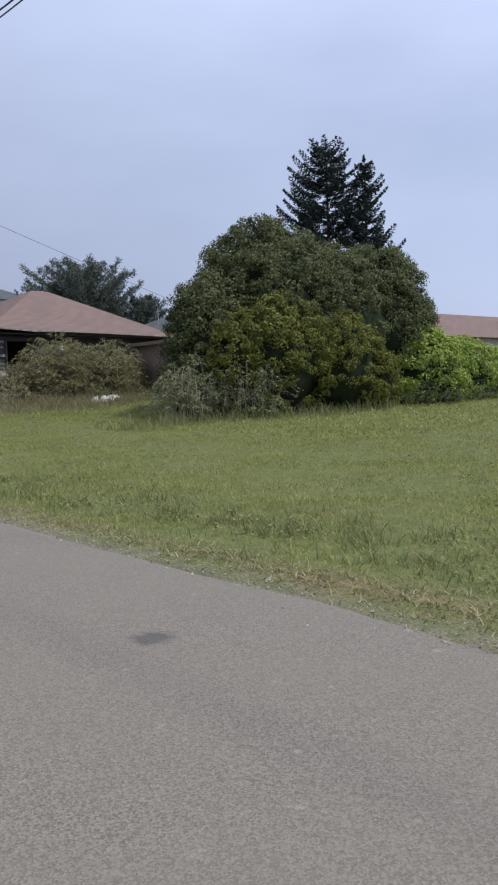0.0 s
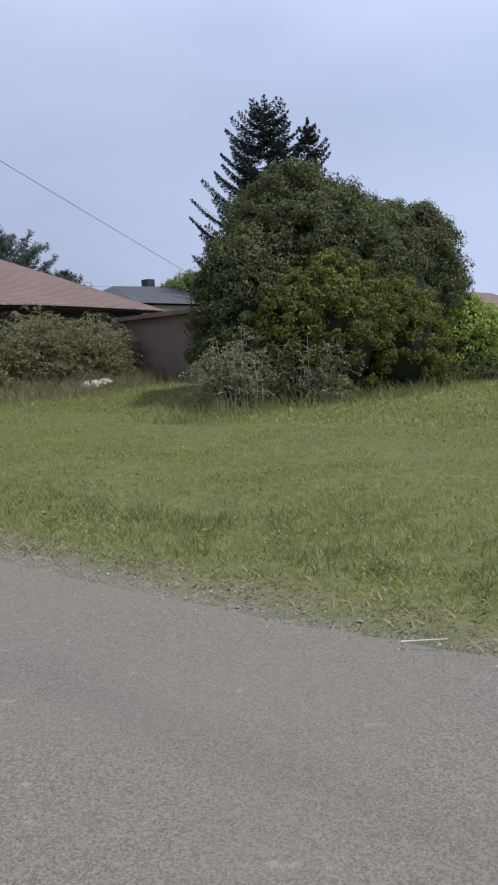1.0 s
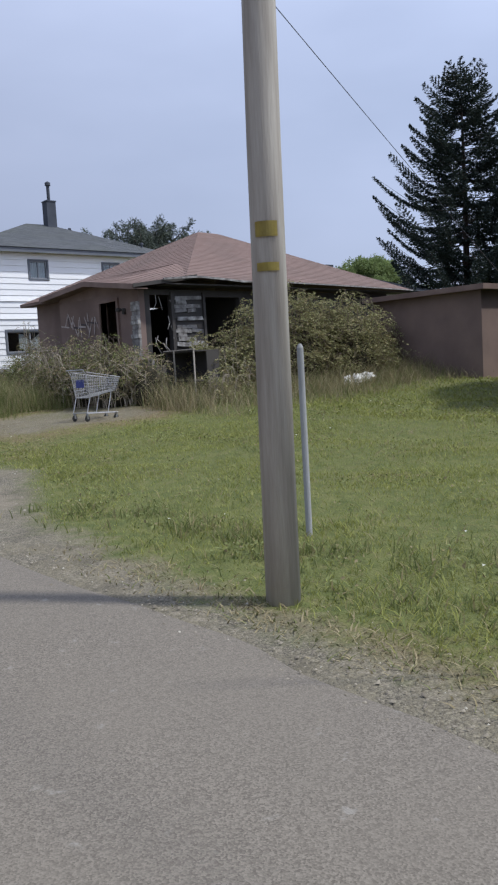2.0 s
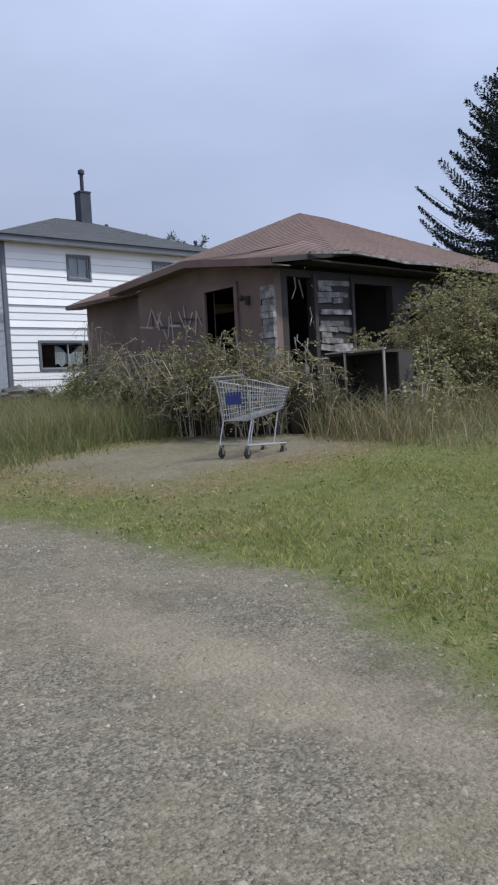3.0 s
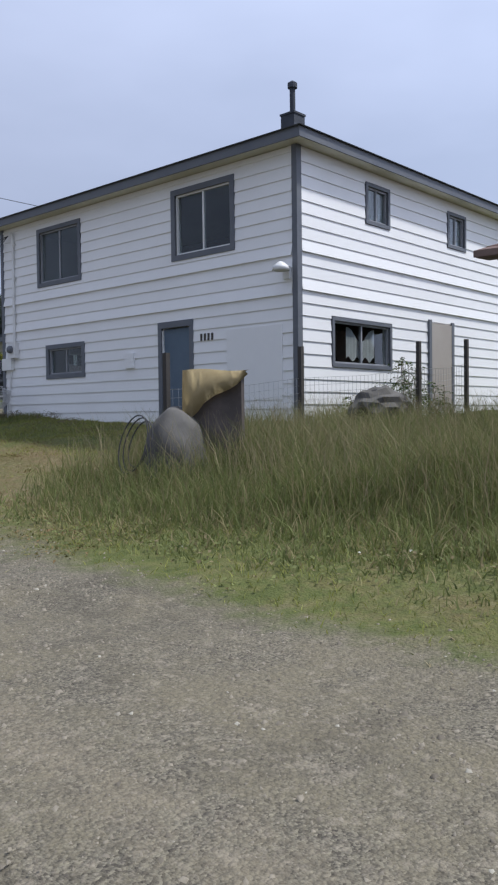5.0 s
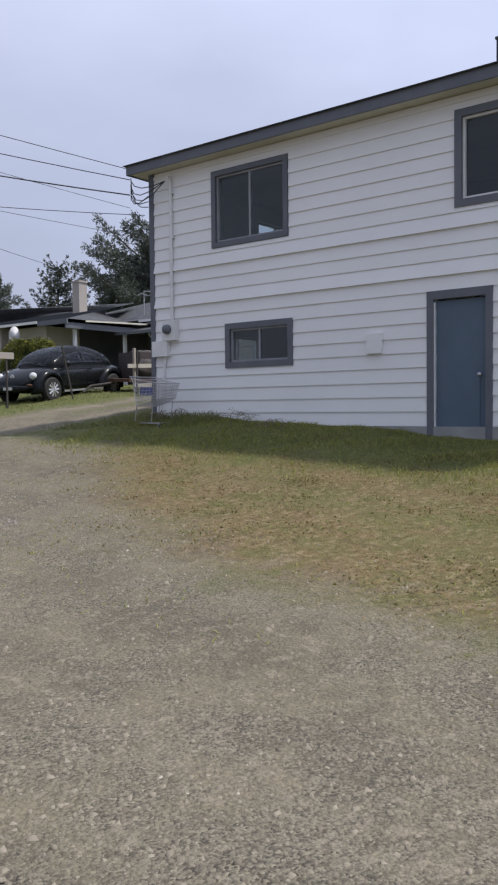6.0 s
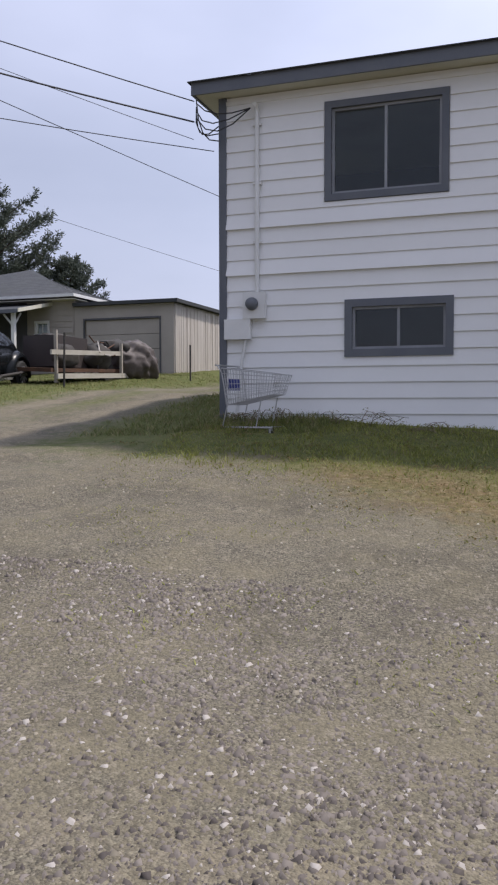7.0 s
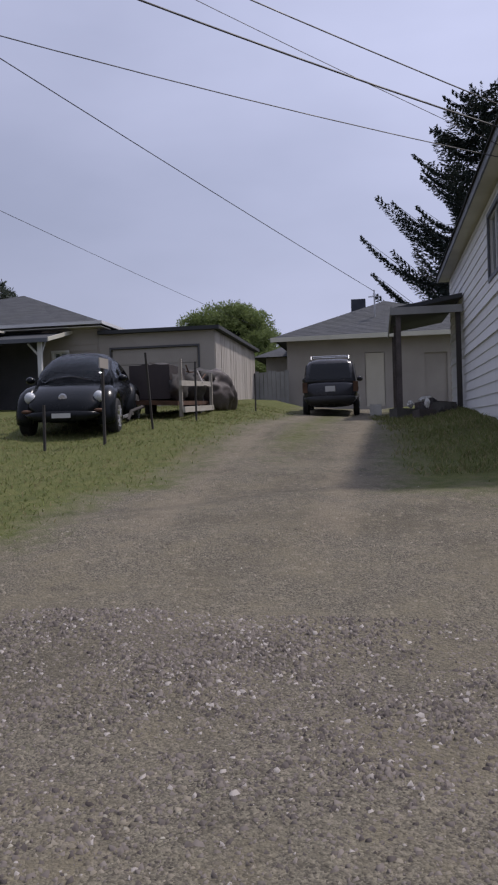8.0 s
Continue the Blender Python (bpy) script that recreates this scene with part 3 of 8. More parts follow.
def build_ground():
    xs = np.unique(np.round(np.concatenate([np.arange(-4000, -200, 600), np.arange(-200, -20, 30), np.arange(-20, 0, 2.0), np.arange(0, 16, 0.22), np.arange(16, 40, 0.8), np.arange(40, 120, 8), np.arange(120, 4200, 500)]), 3))
    ys = np.unique(np.round(np.concatenate([np.arange(-4000, -200, 600), np.arange(-200, -20, 30), np.arange(-20, -4, 2), np.arange(-4, 60, 0.25), np.arange(60, 100, 2.0), np.arange(100, 300, 25), np.arange(300, 4300, 500)]), 3))
    gx, gy = np.meshgrid(xs, ys, indexing="ij")
    gz = rolling(gx, gy)
    gz = np.where((gx < edge_x(gy) - 0.25) & (gx > -5.6), gz - 0.06, gz)
    nx, ny = gx.shape
    idx = np.arange(nx * ny).reshape(nx, ny)
    faces = np.stack([idx[:-1, :-1], idx[1:, :-1], idx[1:, 1:], idx[:-1, 1:]], -1).reshape(-1, 4)
    ob = raw_mesh("ground", np.stack([gx, gy, gz], -1).reshape(-1, 3), faces, M["ground"])
    for key, values in (("gravel", gravel_zone(gx, gy)), ("dry", dry_zone(gx, gy)), ("dust", dust_zone(gx, gy))):
        a = ob.data.attributes.new(key, "FLOAT", "POINT")
        a.data.foreach_set("value", values.ravel().astype(np.float32))
    ob.data.polygons.foreach_set("use_smooth", [True] * len(ob.data.polygons))
    tagged(ob, "uneven verge of mown turf, dry grass and grey gravel", "ground", kind="structure")


def build_road():
    ys = np.concatenate([np.arange(-120, -8, 4.0), np.arange(-8, 60, 0.2), np.arange(60, 160, 4.0)])
    rng = np.random.default_rng(5)
    jag = np.interp(ys, np.arange(-120, 161, 0.55), np.cumsum(rng.normal(0, 0.02, 511)) * 0.25 + rng.normal(0, 0.045, 511))
    cols = []
    for k, (f, dz) in enumerate(((0.0, -0.08), (0.004, 0.0), (0.3, 0.035), (0.6, 0.035), (0.97, 0.012), (1.0, -0.03))):
        x = -5.5 + (edge_x(ys) + jag * (f > 0.9) + 5.5) * f
        cols.append(np.stack([x, ys, road_z(ys) + dz], -1))
    v = np.stack(cols, 1)
    n, k = v.shape[:2]
    idx = np.arange(n * k).reshape(n, k)
    faces = np.stack([idx[:-1, :-1], idx[:-1, 1:], idx[1:, 1:], idx[1:, :-1]], -1).reshape(-1, 4)
    ob = raw_mesh("road", v.reshape(-1, 3), faces, M["asphalt"])
    tagged(ob, "worn grey chip-seal street with a ragged edge", "road", kind="structure")


build_ground()
build_road()


# ---- houses: shared pieces ----
def boards(parent, axis, at, lo, hi, z0, z1, step, openings, out, material, lap=0.025, name="siding_board"):
    """Lap siding on the plane axis = at, from lo to hi along the wall, facing out (+1 or -1), cut round openings (lo, hi, z0, z1)."""
    z, made = z0, []
    while z < z1 - 0.02:
        top = min(z + step, z1)
        rows = [(max(a, lo), min(b, hi), c, d) for a, b, c, d in openings if c < top - 0.01 and d > z + 0.01]
        edges = sorted({lo, hi, *(u for r in rows for u in r[:2])})
        deep = lap * (1.9 if abs(z - 4.1) < 0.11 or abs(z - 3.45) < 0.11 else 1.0)
        strips = []
        for a, b in zip(edges, edges[1:]):
            hit = [r for r in rows if r[0] < (a + b) / 2 < r[1]]
            if not hit:
                strips.append((a, b, z, top + 0.008))
                continue
            c, d = min(r[2] for r in hit), max(r[3] for r in hit)
            if c > z + 0.02:
                strips.append((a, b, z, c))
            if d < top - 0.02:
                strips.append((a, b, d, top + 0.008))
        merged = []
        for t in sorted(strips):
            if merged and abs(merged[-1][1] - t[0]) < 1e-6 and merged[-1][2:] == t[2:]:
                merged[-1] = (merged[-1][0], *t[1:])
            else:
                merged.append(t)
        for a, b, h0, h1 in merged:
            if b - a < 0.02:
                continue
            bm = B()
            o0, o1 = (deep + (0.006 - deep) * (q - z) / (step + 0.008) for q in (h0, h1))
            ends = []
            for u in (a, b):
                ends.append([bm.verts.new((at + out * o, u, q) if axis == "x" else (u, at + out * o, q)) for o, q in ((0.0, h0), (o0, h0), (o1, h1), (0.0, h1))])
            for i in range(4):
                bm.faces.new((ends[0][i], ends[0][(i + 1) % 4], ends[1][(i + 1) % 4], ends[1][i]))
            bm.faces.new(ends[0][::-1])
            bm.faces.new(ends[1])
            made.append(part(name, bm, material, parent))
        z = top
    return made


def wall_sheet(bm, axis, at, thick, lo, hi, z0, z1, openings):
    """A wall with holes right through, in one piece. It lies from at to at + thick."""
    us = sorted({lo, hi, *(u for a, b, _, _ in openings for u in (a, b))})
    zs = sorted({z0, z1, *(z for _, _, c, d in openings for z in (c, d))})
    grid = {(u, z): bm.verts.new((at, u, z) if axis == "x" else (u, at, z)) for u in us for z in zs}
    faces = []
    for u0, u1 in zip(us, us[1:]):
        for w0, w1 in zip(zs, zs[1:]):
            if not any(a < (u0 + u1) / 2 < b and c < (w0 + w1) / 2 < d for a, b, c, d in openings):
                faces.append(bm.faces.new((grid[u0, w0], grid[u1, w0], grid[u1, w1], grid[u0, w1])))
    made = bmesh.ops.extrude_face_region(bm, geom=faces, use_keep_orig=True)["geom"]
    step = Vector((thick, 0, 0) if axis == "x" else (0, thick, 0))
    for v in made:
        if isinstance(v, bmesh.types.BMVert):
            v.co += step
    loose = [v for v in bm.verts if not v.link_faces]
    bmesh.ops.delete(bm, geom=loose, context="VERTS")


def window(parent, axis, at, out, a, b, z0, z1, trim=0.10, sash="white_metal", casing="grey_trim", panes=2, label="", curtain=None, slide=0.0):
    """A slider window in an opening: casing boards round it, a sash frame, a mullion and panes set back in the wall."""
    def bx(bm, u0, u1, o0, o1, h0, h1):
        p, q = sorted((at + out * o0, at + out * o1))
        if axis == "x":
            box(bm, p, q, u0, u1, h0, h1)
        else:
            box(bm, u0, u1, p, q, h0, h1)

    bm = B()
    wall_sheet(bm, axis, at - out * 0.02, out * 0.058, a - trim, b + trim, z0 - trim, z1 + trim, [(a, b, z0, z1)])
    w = part("window", bm, M[casing], parent, label)
    bm = B()
    f = 0.035
    bx(bm, a, b, -0.07, -0.01, z1 - f, z1)
    bx(bm, a, b, -0.07, -0.01, z0, z0 + f)
    bx(bm, a, a + f, -0.07, -0.01, z0 + f, z1 - f)
    bx(bm, b - f, b, -0.07, -0.01, z0 + f, z1 - f)
    part("window_frame", bm, M[sash], w)
    step = (b - a - 2 * f) / panes
    for i in range(panes):
        u0, u1 = a + f + i * step, a + f + (i + 1) * step
        o = -0.035 if i % 2 == 0 else -0.055
        if i:
            bm = B()
            bx(bm, u0 - 0.018, u0 + 0.018, -0.068, -0.015, z0 + f, z1 - f)
            part("mullion", bm, M[sash], w)
        bm = B()
        bx(bm, u0, u1, o - 0.002, o + 0.002, z0 + f, z1 - f)
        pane = part("pane", bm, M["glass"], w)
        pane.visible_shadow = False
    if curtain:
        bm = B()
        c0, c1, k0, k1, tied = (*curtain, 0.0)[:5]
        n = 30
        pts = [(a + (b - a) * (c0 + (c1 - c0) * i / n), 0.076 + 0.005 * math.sin(i * 1.9), i / n) for i in range(n + 1)]
        rows = []
        for u, o, f in pts:
            lo = z0 + (z1 - z0) * (k0 + tied * 0.12 * (0.5 + 0.5 * math.sin(f * 21.0)))
            hi = z0 + (z1 - z0) * (k1 - tied * 0.34 * math.sin(math.pi * f) ** 3)
            rows.append([bm.verts.new((at - out * o, u, z) if axis == "x" else (u, at - out * o, z)) for z in (lo, hi)])
        for p, q in zip(rows, rows[1:]):
            bm.faces.new((p[0], q[0], q[1], p[1]))
        bmesh.ops.solidify(bm, geom=bm.faces[:], thickness=0.004)
        part("curtain", bm, M["curtain"], w, "pale sheer curtain behind the glass")
    return w


def roof_face(bm, uvl, eave_a, eave_b, top_b, top_a, step=0.145, lift=0.007):
    """One slope laid in courses from the eave up, each course proud of the next."""
    ea, eb, ta, tb = (Vector(p) for p in (eave_a, eave_b, top_a, top_b))
    along = (eb - ea).normalized()
    up = ta - ea
    up = (up - along * up.dot(along))
    n = max(2, int(up.length / step))
    nrm = along.cross(up).normalized()
    if nrm.z < 0:
        nrm = -nrm
    under_row = [bm.verts.new(ea - nrm * 0.01), bm.verts.new(eb - nrm * 0.01)]
    for i in range(n):
        f0, f1 = i / n, (i + 1) / n
        low = [bm.verts.new(ea.lerp(ta, f0) + nrm * lift), bm.verts.new(eb.lerp(tb, f0) + nrm * lift)]
        point = (ta - tb).length < 1e-4 and i == n - 1
        top = [bm.verts.new(ea.lerp(ta, f1))]
        top.append(top[0] if point else bm.verts.new(eb.lerp(tb, f1)))
        faces = [bm.faces.new((low[0], low[1], top[0]) if point else (low[0], low[1], top[1], top[0]))]
        faces.append(bm.faces.new((under_row[0], under_row[1], low[1], low[0])))
        under_row = top
        for fc in faces:
            for lp in fc.loops:
                rel = lp.vert.co - ea
                lp[uvl].uv = (rel.dot(along), rel.dot(up.normalized()) + 1e-3)


def hip_roof(parent, x0, x1, y0, y1, z, ridge_a, ridge_b, material, name="roof", label="", sag=None):
    """A hip roof over an eave rectangle, with a ridge between two points."""
    bm = B()
    uvl = bm.loops.layers.uv.new("UVMap")
    c = [Vector((x0, y0, z)), Vector((x1, y0, z)), Vector((x1, y1, z)), Vector((x0, y1, z))]
    if sag:
        c[0].z -= sag
    ra, rb = Vector(ridge_a), Vector(ridge_b)
    roof_face(bm, uvl, c[0], c[1], rb, ra)
    roof_face(bm, uvl, c[2], c[3], ra, rb)
    roof_face(bm, uvl, c[3], c[0], ra, ra)
    roof_face(bm, uvl, c[1], c[2], rb, rb)
    return part(name, bm, material, parent, label)

# ---- the white two-storey house ----
WX, WY0, WY1, WXE = 10.85, 38.53, 47.57, 18.9
WYR, WXR = 43.6, 23.9             # the rear wing on the drive's side
WZ0, WZ1 = 1.33, 5.93


def white_house():
    h = thing("white_house", "two-storey white lap-sided house with grey trim", "house", (17.4, 43.0, 1.2))
    front = [(40.03, 41.47, 4.49, 5.62), (44.54, 45.99, 4.49, 5.62), (44.47, 45.70, 2.41, 2.975), (41.12, 41.90, 1.06, 3.14)]
    right = [(12.93, 13.61, 5.02, 5.65), (16.0, 16.68, 5.02, 5.65), (11.85, 13.65, 2.34, 3.09)]
    left = [(12.6, 13.9, 2.4, 3.1), (13.9, 15.3, 4.5, 5.6)]
    bm = B()
    wall_sheet(bm, "x", WX, 0.14, WY0, WY1, 0.3, WZ1, front)
    wf = part("front_wall", bm, M["white_siding"], h)
    bm = B()
    wall_sheet(bm, "y", WY0, 0.14, WX + 0.14, WXE, 0.6, WZ1, right)
    wr = part("side_wall", bm, M["white_siding"], h)
    bm = B()
    wall_sheet(bm, "y", WY1, -0.14, WX + 0.14, WXR, 0.6, WZ1, left)
    wlft = part("side_wall", bm, M["white_siding"], h)
    bm = B()
    box(bm, WXE - 0.14, WXE, WY0 + 0.14, WYR + 0.14, 0.6, WZ1)
    box(bm, WXE, WXR, WYR, WYR + 0.14, 0.6, WZ1)
    box(bm, WXR - 0.14, WXR, WYR + 0.14, WY1 - 0.14, 0.6, WZ1)
    part("rear_wall", bm, M["white_siding"], h)
    # floors and partition added behind the glass, their darkness put into the colour
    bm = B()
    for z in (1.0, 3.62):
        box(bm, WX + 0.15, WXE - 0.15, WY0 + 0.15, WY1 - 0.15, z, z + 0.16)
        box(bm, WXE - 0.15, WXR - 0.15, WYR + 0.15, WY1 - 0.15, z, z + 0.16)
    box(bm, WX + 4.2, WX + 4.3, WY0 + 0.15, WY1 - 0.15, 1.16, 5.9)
    part("inner_floor", bm, M["dark_room"], h, "unseen floors and partition, coloured dark as unlit rooms")
    big = [(a - 0.10, b + 0.10, c - 0.10, d + 0.10) for a, b, c, d in front]
    big[3] = (41.02, 42.0, 0.3, 3.26)
    boards(wf, "x", WX, WY0 + 0.09, WY1 - 0.07, WZ0, WZ1 - 0.06, 0.214, big, -1, M["white_siding"])
    boards(wr, "y", WY0, WX + 0.09, WXE - 0.07, 1.40, WZ1 - 0.06, 0.214, [(a - 0.08, b + 0.08, c - 0.08, d + 0.08) for a, b, c, d in right] + [(15.1, 16.1, 1.2, 3.32)], -1, M["white_siding"])
    boards(wlft, "y", WY1, WX + 0.07, WXR - 0.07, 1.52, WZ1 - 0.06, 0.214, [(a - 0.08, b + 0.08, c - 0.08, d + 0.08) for a, b, c, d in left], 1, M["white_siding"])
    bm = B()
    box(bm, WX - 0.03, WXE, WY0 - 0.03, WY1 + 0.03, 0.2, WZ0 - 0.005)
    box(bm, WXE, WXR, WYR - 0.03, WY1 + 0.03, 0.2, WZ0 - 0.005)
    part("foundation", bm, M["concrete"], h)
    for x, y, sx, sy in ((WX, WY0, -1, -1), (WX, WY1, -1, 1)):
        bm = B()
        box(bm, *sorted((x + sx * 0.035, x - sx * 0.09)), *sorted((y + sy * 0.035, y - sy * 0.0)), 1.3, WZ1)
        box(bm, *sorted((x + sx * 0.035, x + sx * 0.001)), *sorted((y - sy * 0.001, y - sy * 0.075)), 1.3, WZ1)
        part("corner_trim", bm, M["grey_trim"], h)
    # eaves
    ex0, ex1, ey0, ey1, ez = WX - 0.32, WXE + 0.32, WY0 - 0.33, WY1 + 0.33, 5.94
    exr, eyr = WXR + 0.32, WYR - 0.33
    bm = B()
    box(bm, ex0 + 0.03, ex1 - 0.03, ey0 + 0.03, ey1 - 0.03, ez, ez + 0.03)
    box(bm, ex1 - 0.03, exr - 0.03, eyr + 0.03, ey1 - 0.03, ez, ez + 0.03)
    part("soffit", bm, M["soffit"], h, "cream painted soffit")
    for x0, x1, y0, y1 in ((ex0, ex0 + 0.03, ey0, ey1), (ex1 - 0.03, ex1, ey0, eyr + 0.03), (exr - 0.03, exr, eyr, ey1), (ex0 + 0.03, ex1 - 0.03, ey0, ey0 + 0.03), (ex1, exr - 0.03, eyr, eyr + 0.03), (ex0 + 0.03, exr - 0.03, ey1 - 0.03, ey1)):
        bm = B()
        box(bm, x0, x1, y0, y1, ez - 0.02, ez + 0.15)
        part("fascia", bm, M["grey_trim"], h)
    hip_roof(h, ex0 - 0.04, ex1 + 0.04, ey0 - 0.04, ey1 + 0.04, ez + 0.15, (15.1, 43.05, 7.9), (16.1, 43.05, 7.9), M["roof_grey"], label="grey asphalt-shingle hip roof")
    hip_roof(h, 15.5, exr + 0.04, eyr - 0.04, ey1 + 0.04, ez + 0.138, (16.5, 45.58, 6.95), (22.0, 45.58, 6.95), M["roof_grey"], name="wing_roof", label="lower shingle roof of the rear wing")
    bm = B()
    box(bm, 15.86, 16.28, 42.58, 43.0, 7.4, 8.80)
    box(bm, 15.84, 16.30, 42.56, 43.02, 8.801, 8.85)
    ch = part("chimney", bm, M["brick_dark"], h, "dark sooty brick chimney", bevel=0.015)
    bm = B()
    rod(bm, (16.08, 42.8, 8.8), (16.08, 42.8, 9.5), 0.07, n=12)
    rod(bm, (16.08, 42.8, 9.5), (16.08, 42.8, 9.62), 0.12, 0.12, n=12)
    rod(bm, (16.08, 42.8, 9.62), (16.08, 42.8, 9.68), 0.12, 0.03, n=12)
    part("flue_pipe", bm, M["brick_dark"], ch)
    for x, y, z in ((18.36, 39.3, 6.42), (16.75, 42.4, 7.42)):
        bm = B()
        rod(bm, (x, y, z - 0.4), (x, y, z + 0.22), 0.05, n=10)
        rod(bm, (x, y, z + 0.2), (x, y, z + 0.28), 0.08, 0.06, n=10)
        part("roof_vent", bm, M["brick_dark"], h)
    # openings
    a, b, c, d = front[0]
    window(h, "x", WX, -1, a, b, c, d, trim=0.105, sash="white_metal", label="white two-pane slider in grey casing")
    a, b, c, d = front[1]
    window(h, "x", WX, -1, a, b, c, d, trim=0.09, sash="sash_grey", label="dark two-pane slider in grey casing")
    a, b, c, d = front[2]
    window(h, "x", WX, -1, a, b, c, d, trim=0.10, sash="sash_grey", label="small dark window in grey casing", panes=2)
    for k, (a, b, c, d) in enumerate(right):
        window(h, "y", WY0, -1, a, b, c, d, trim=0.065, sash="sash_grey", label=("small curtained slider" if k < 2 else "wide window with a tied sheer curtain"), curtain=(0.05, 0.95, 0.02, 0.98) if k < 2 else (0.27, 0.78, 0.08, 0.90, 1.0))
    for a, b, c, d in left:
        window(h, "y", WY1, 1, a, b, c, d, trim=0.08, sash="white_metal")
    bm = B()
    box(bm, WX + 0.03, WX + 0.075, 41.14, 41.88, 1.08, 3.12)
    door = part("front_door", bm, M["door_blue"], h, "faded blue plain front door")
    bm = B()
    box(bm, WX + 0.018, WX + 0.032, 41.22, 41.80, 1.2, 2.0)
    part("kick_panel", bm, M["door_blue"], door)
    bm = B()
    lathe(bm, [(0.012, 0.0), (0.012, -0.05), (0.03, -0.055), (0.03, -0.09), (0.01, -0.1)], (WX + 0.03, 41.2, 2.05), 12, "x")
    part("door_knob", bm, M["steel"], door)
    bm = B()
    box(bm, WX - 0.036, WX + 0.02, 41.02, 42.0, 3.14, 3.26)
    box(bm, WX - 0.034, WX + 0.02, 41.90, 42.0, 1.06, 3.14)
    box(bm, WX - 0.034, WX + 0.02, 41.02, 41.12, 1.06, 3.14)
    part("door_casing", bm, M["grey_trim"], h)
    bm = B()
    box(bm, WX - 0.01, WX + 0.06, 41.88, 41.95, 1.06, 3.1)
    part("storm_jamb", bm, M["white_metal"], door, "white storm-door jamb")
    # the number by the door, as bars
    for k in range(4):
        bm = B()
        y = 40.82 - 0.095 * k
        box(bm, WX - 0.036, WX - 0.018, y - 0.04, y, 2.83, 2.96)
        part("number_bar", bm, M["char"], h)
    # blank panel boarded over a lower window, side access door
    bm = B()
    box(bm, WX - 0.03, WX - 0.005, 38.85, 40.15, 1.7, 2.98)
    part("blank_panel", bm, M["white_siding"], h, "flat white panel over an old opening")
    bm = B()
    box(bm, 15.2, 16.05, WY0 - 0.05, WY0 - 0.005, 1.5, 3.3)
    part("side_door", bm, M["taupe"], h, "plain beige side door")
    bm = B()
    box(bm, 15.1, 15.2, WY0 - 0.06, WY0 - 0.002, 1.4, 3.36)
    box(bm, 16.05, 16.15, WY0 - 0.06, WY0 - 0.002, 1.4, 3.36)
    part("door_casing", bm, M["grey_trim"], h)
    # mail slot box
    bm = B()
    box(bm, WX - 0.07, WX - 0.02, 42.72, 42.98, 2.42, 2.72)
    part("wall_vent", bm, M["white_siding"], h, bevel=0.01)
    # security lamp
    bm = B()
    box(bm, WX - 0.08, WX - 0.02, 38.64, 38.78, 3.72, 3.92)
    pipe(bm, [(WX - 0.06, 38.7, 3.9), (WX - 0.12, 38.7, 3.97), (WX - 0.25, 38.68, 3.95)], 0.02)
    fl = part("wall_lamp", bm, M["white_metal"], h, "white security lamp on the corner")
    bm = B()
    lathe(bm, [(0.03, 0.02), (0.13, -0.05), (0.15, -0.13), (0.12, -0.13), (0.08, -0.06)], (WX - 0.25, 38.68, 3.96), 16)
    part("lamp_hood", bm, M["white_metal"], fl, smooth=True)
    # electric service: mast, meter
    bm = B()
    pipe(bm, [(WX - 0.06, 47.03, 3.2), (WX - 0.06, 47.03, 5.70), (WX - 0.09, 47.03, 5.78), (WX - 0.15, 47.03, 5.76)], 0.032, 8)
    for z in (3.9, 4.7, 5.5):
        box(bm, WX - 0.07, WX - 0.02, 46.97, 47.09, z, z + 0.03)
    part("service_mast", bm, M["white_metal"], h, "white conduit to the meter")
    bm = B()
    box(bm, WX - 0.13, WX - 0.02, 46.9, 47.22, 2.86, 3.22)
    mt = part("meter_box", bm, M["white_metal"], h, bevel=0.01)
    bm = B()
    lathe(bm, [(0.088, 0.0), (0.088, -0.03), (0.078, -0.07), (0.04, -0.10)], (WX - 0.13, 47.08, 3.06), 20, "x")
    part("meter_dial", bm, M["grey_trim"], mt, smooth=True)
    bm = B()
    box(bm, WX - 0.12, WX - 0.02, 47.12, 47.5, 2.58, 2.86)
    pipe(bm, [(WX - 0.06, 47.2, 2.6), (WX - 0.06, 47.25, 2.3), (WX - 0.05, 47.35, 1.5)], 0.02)
    part("service_box", bm, M["white_metal"], h, bevel=0.008)


white_house()


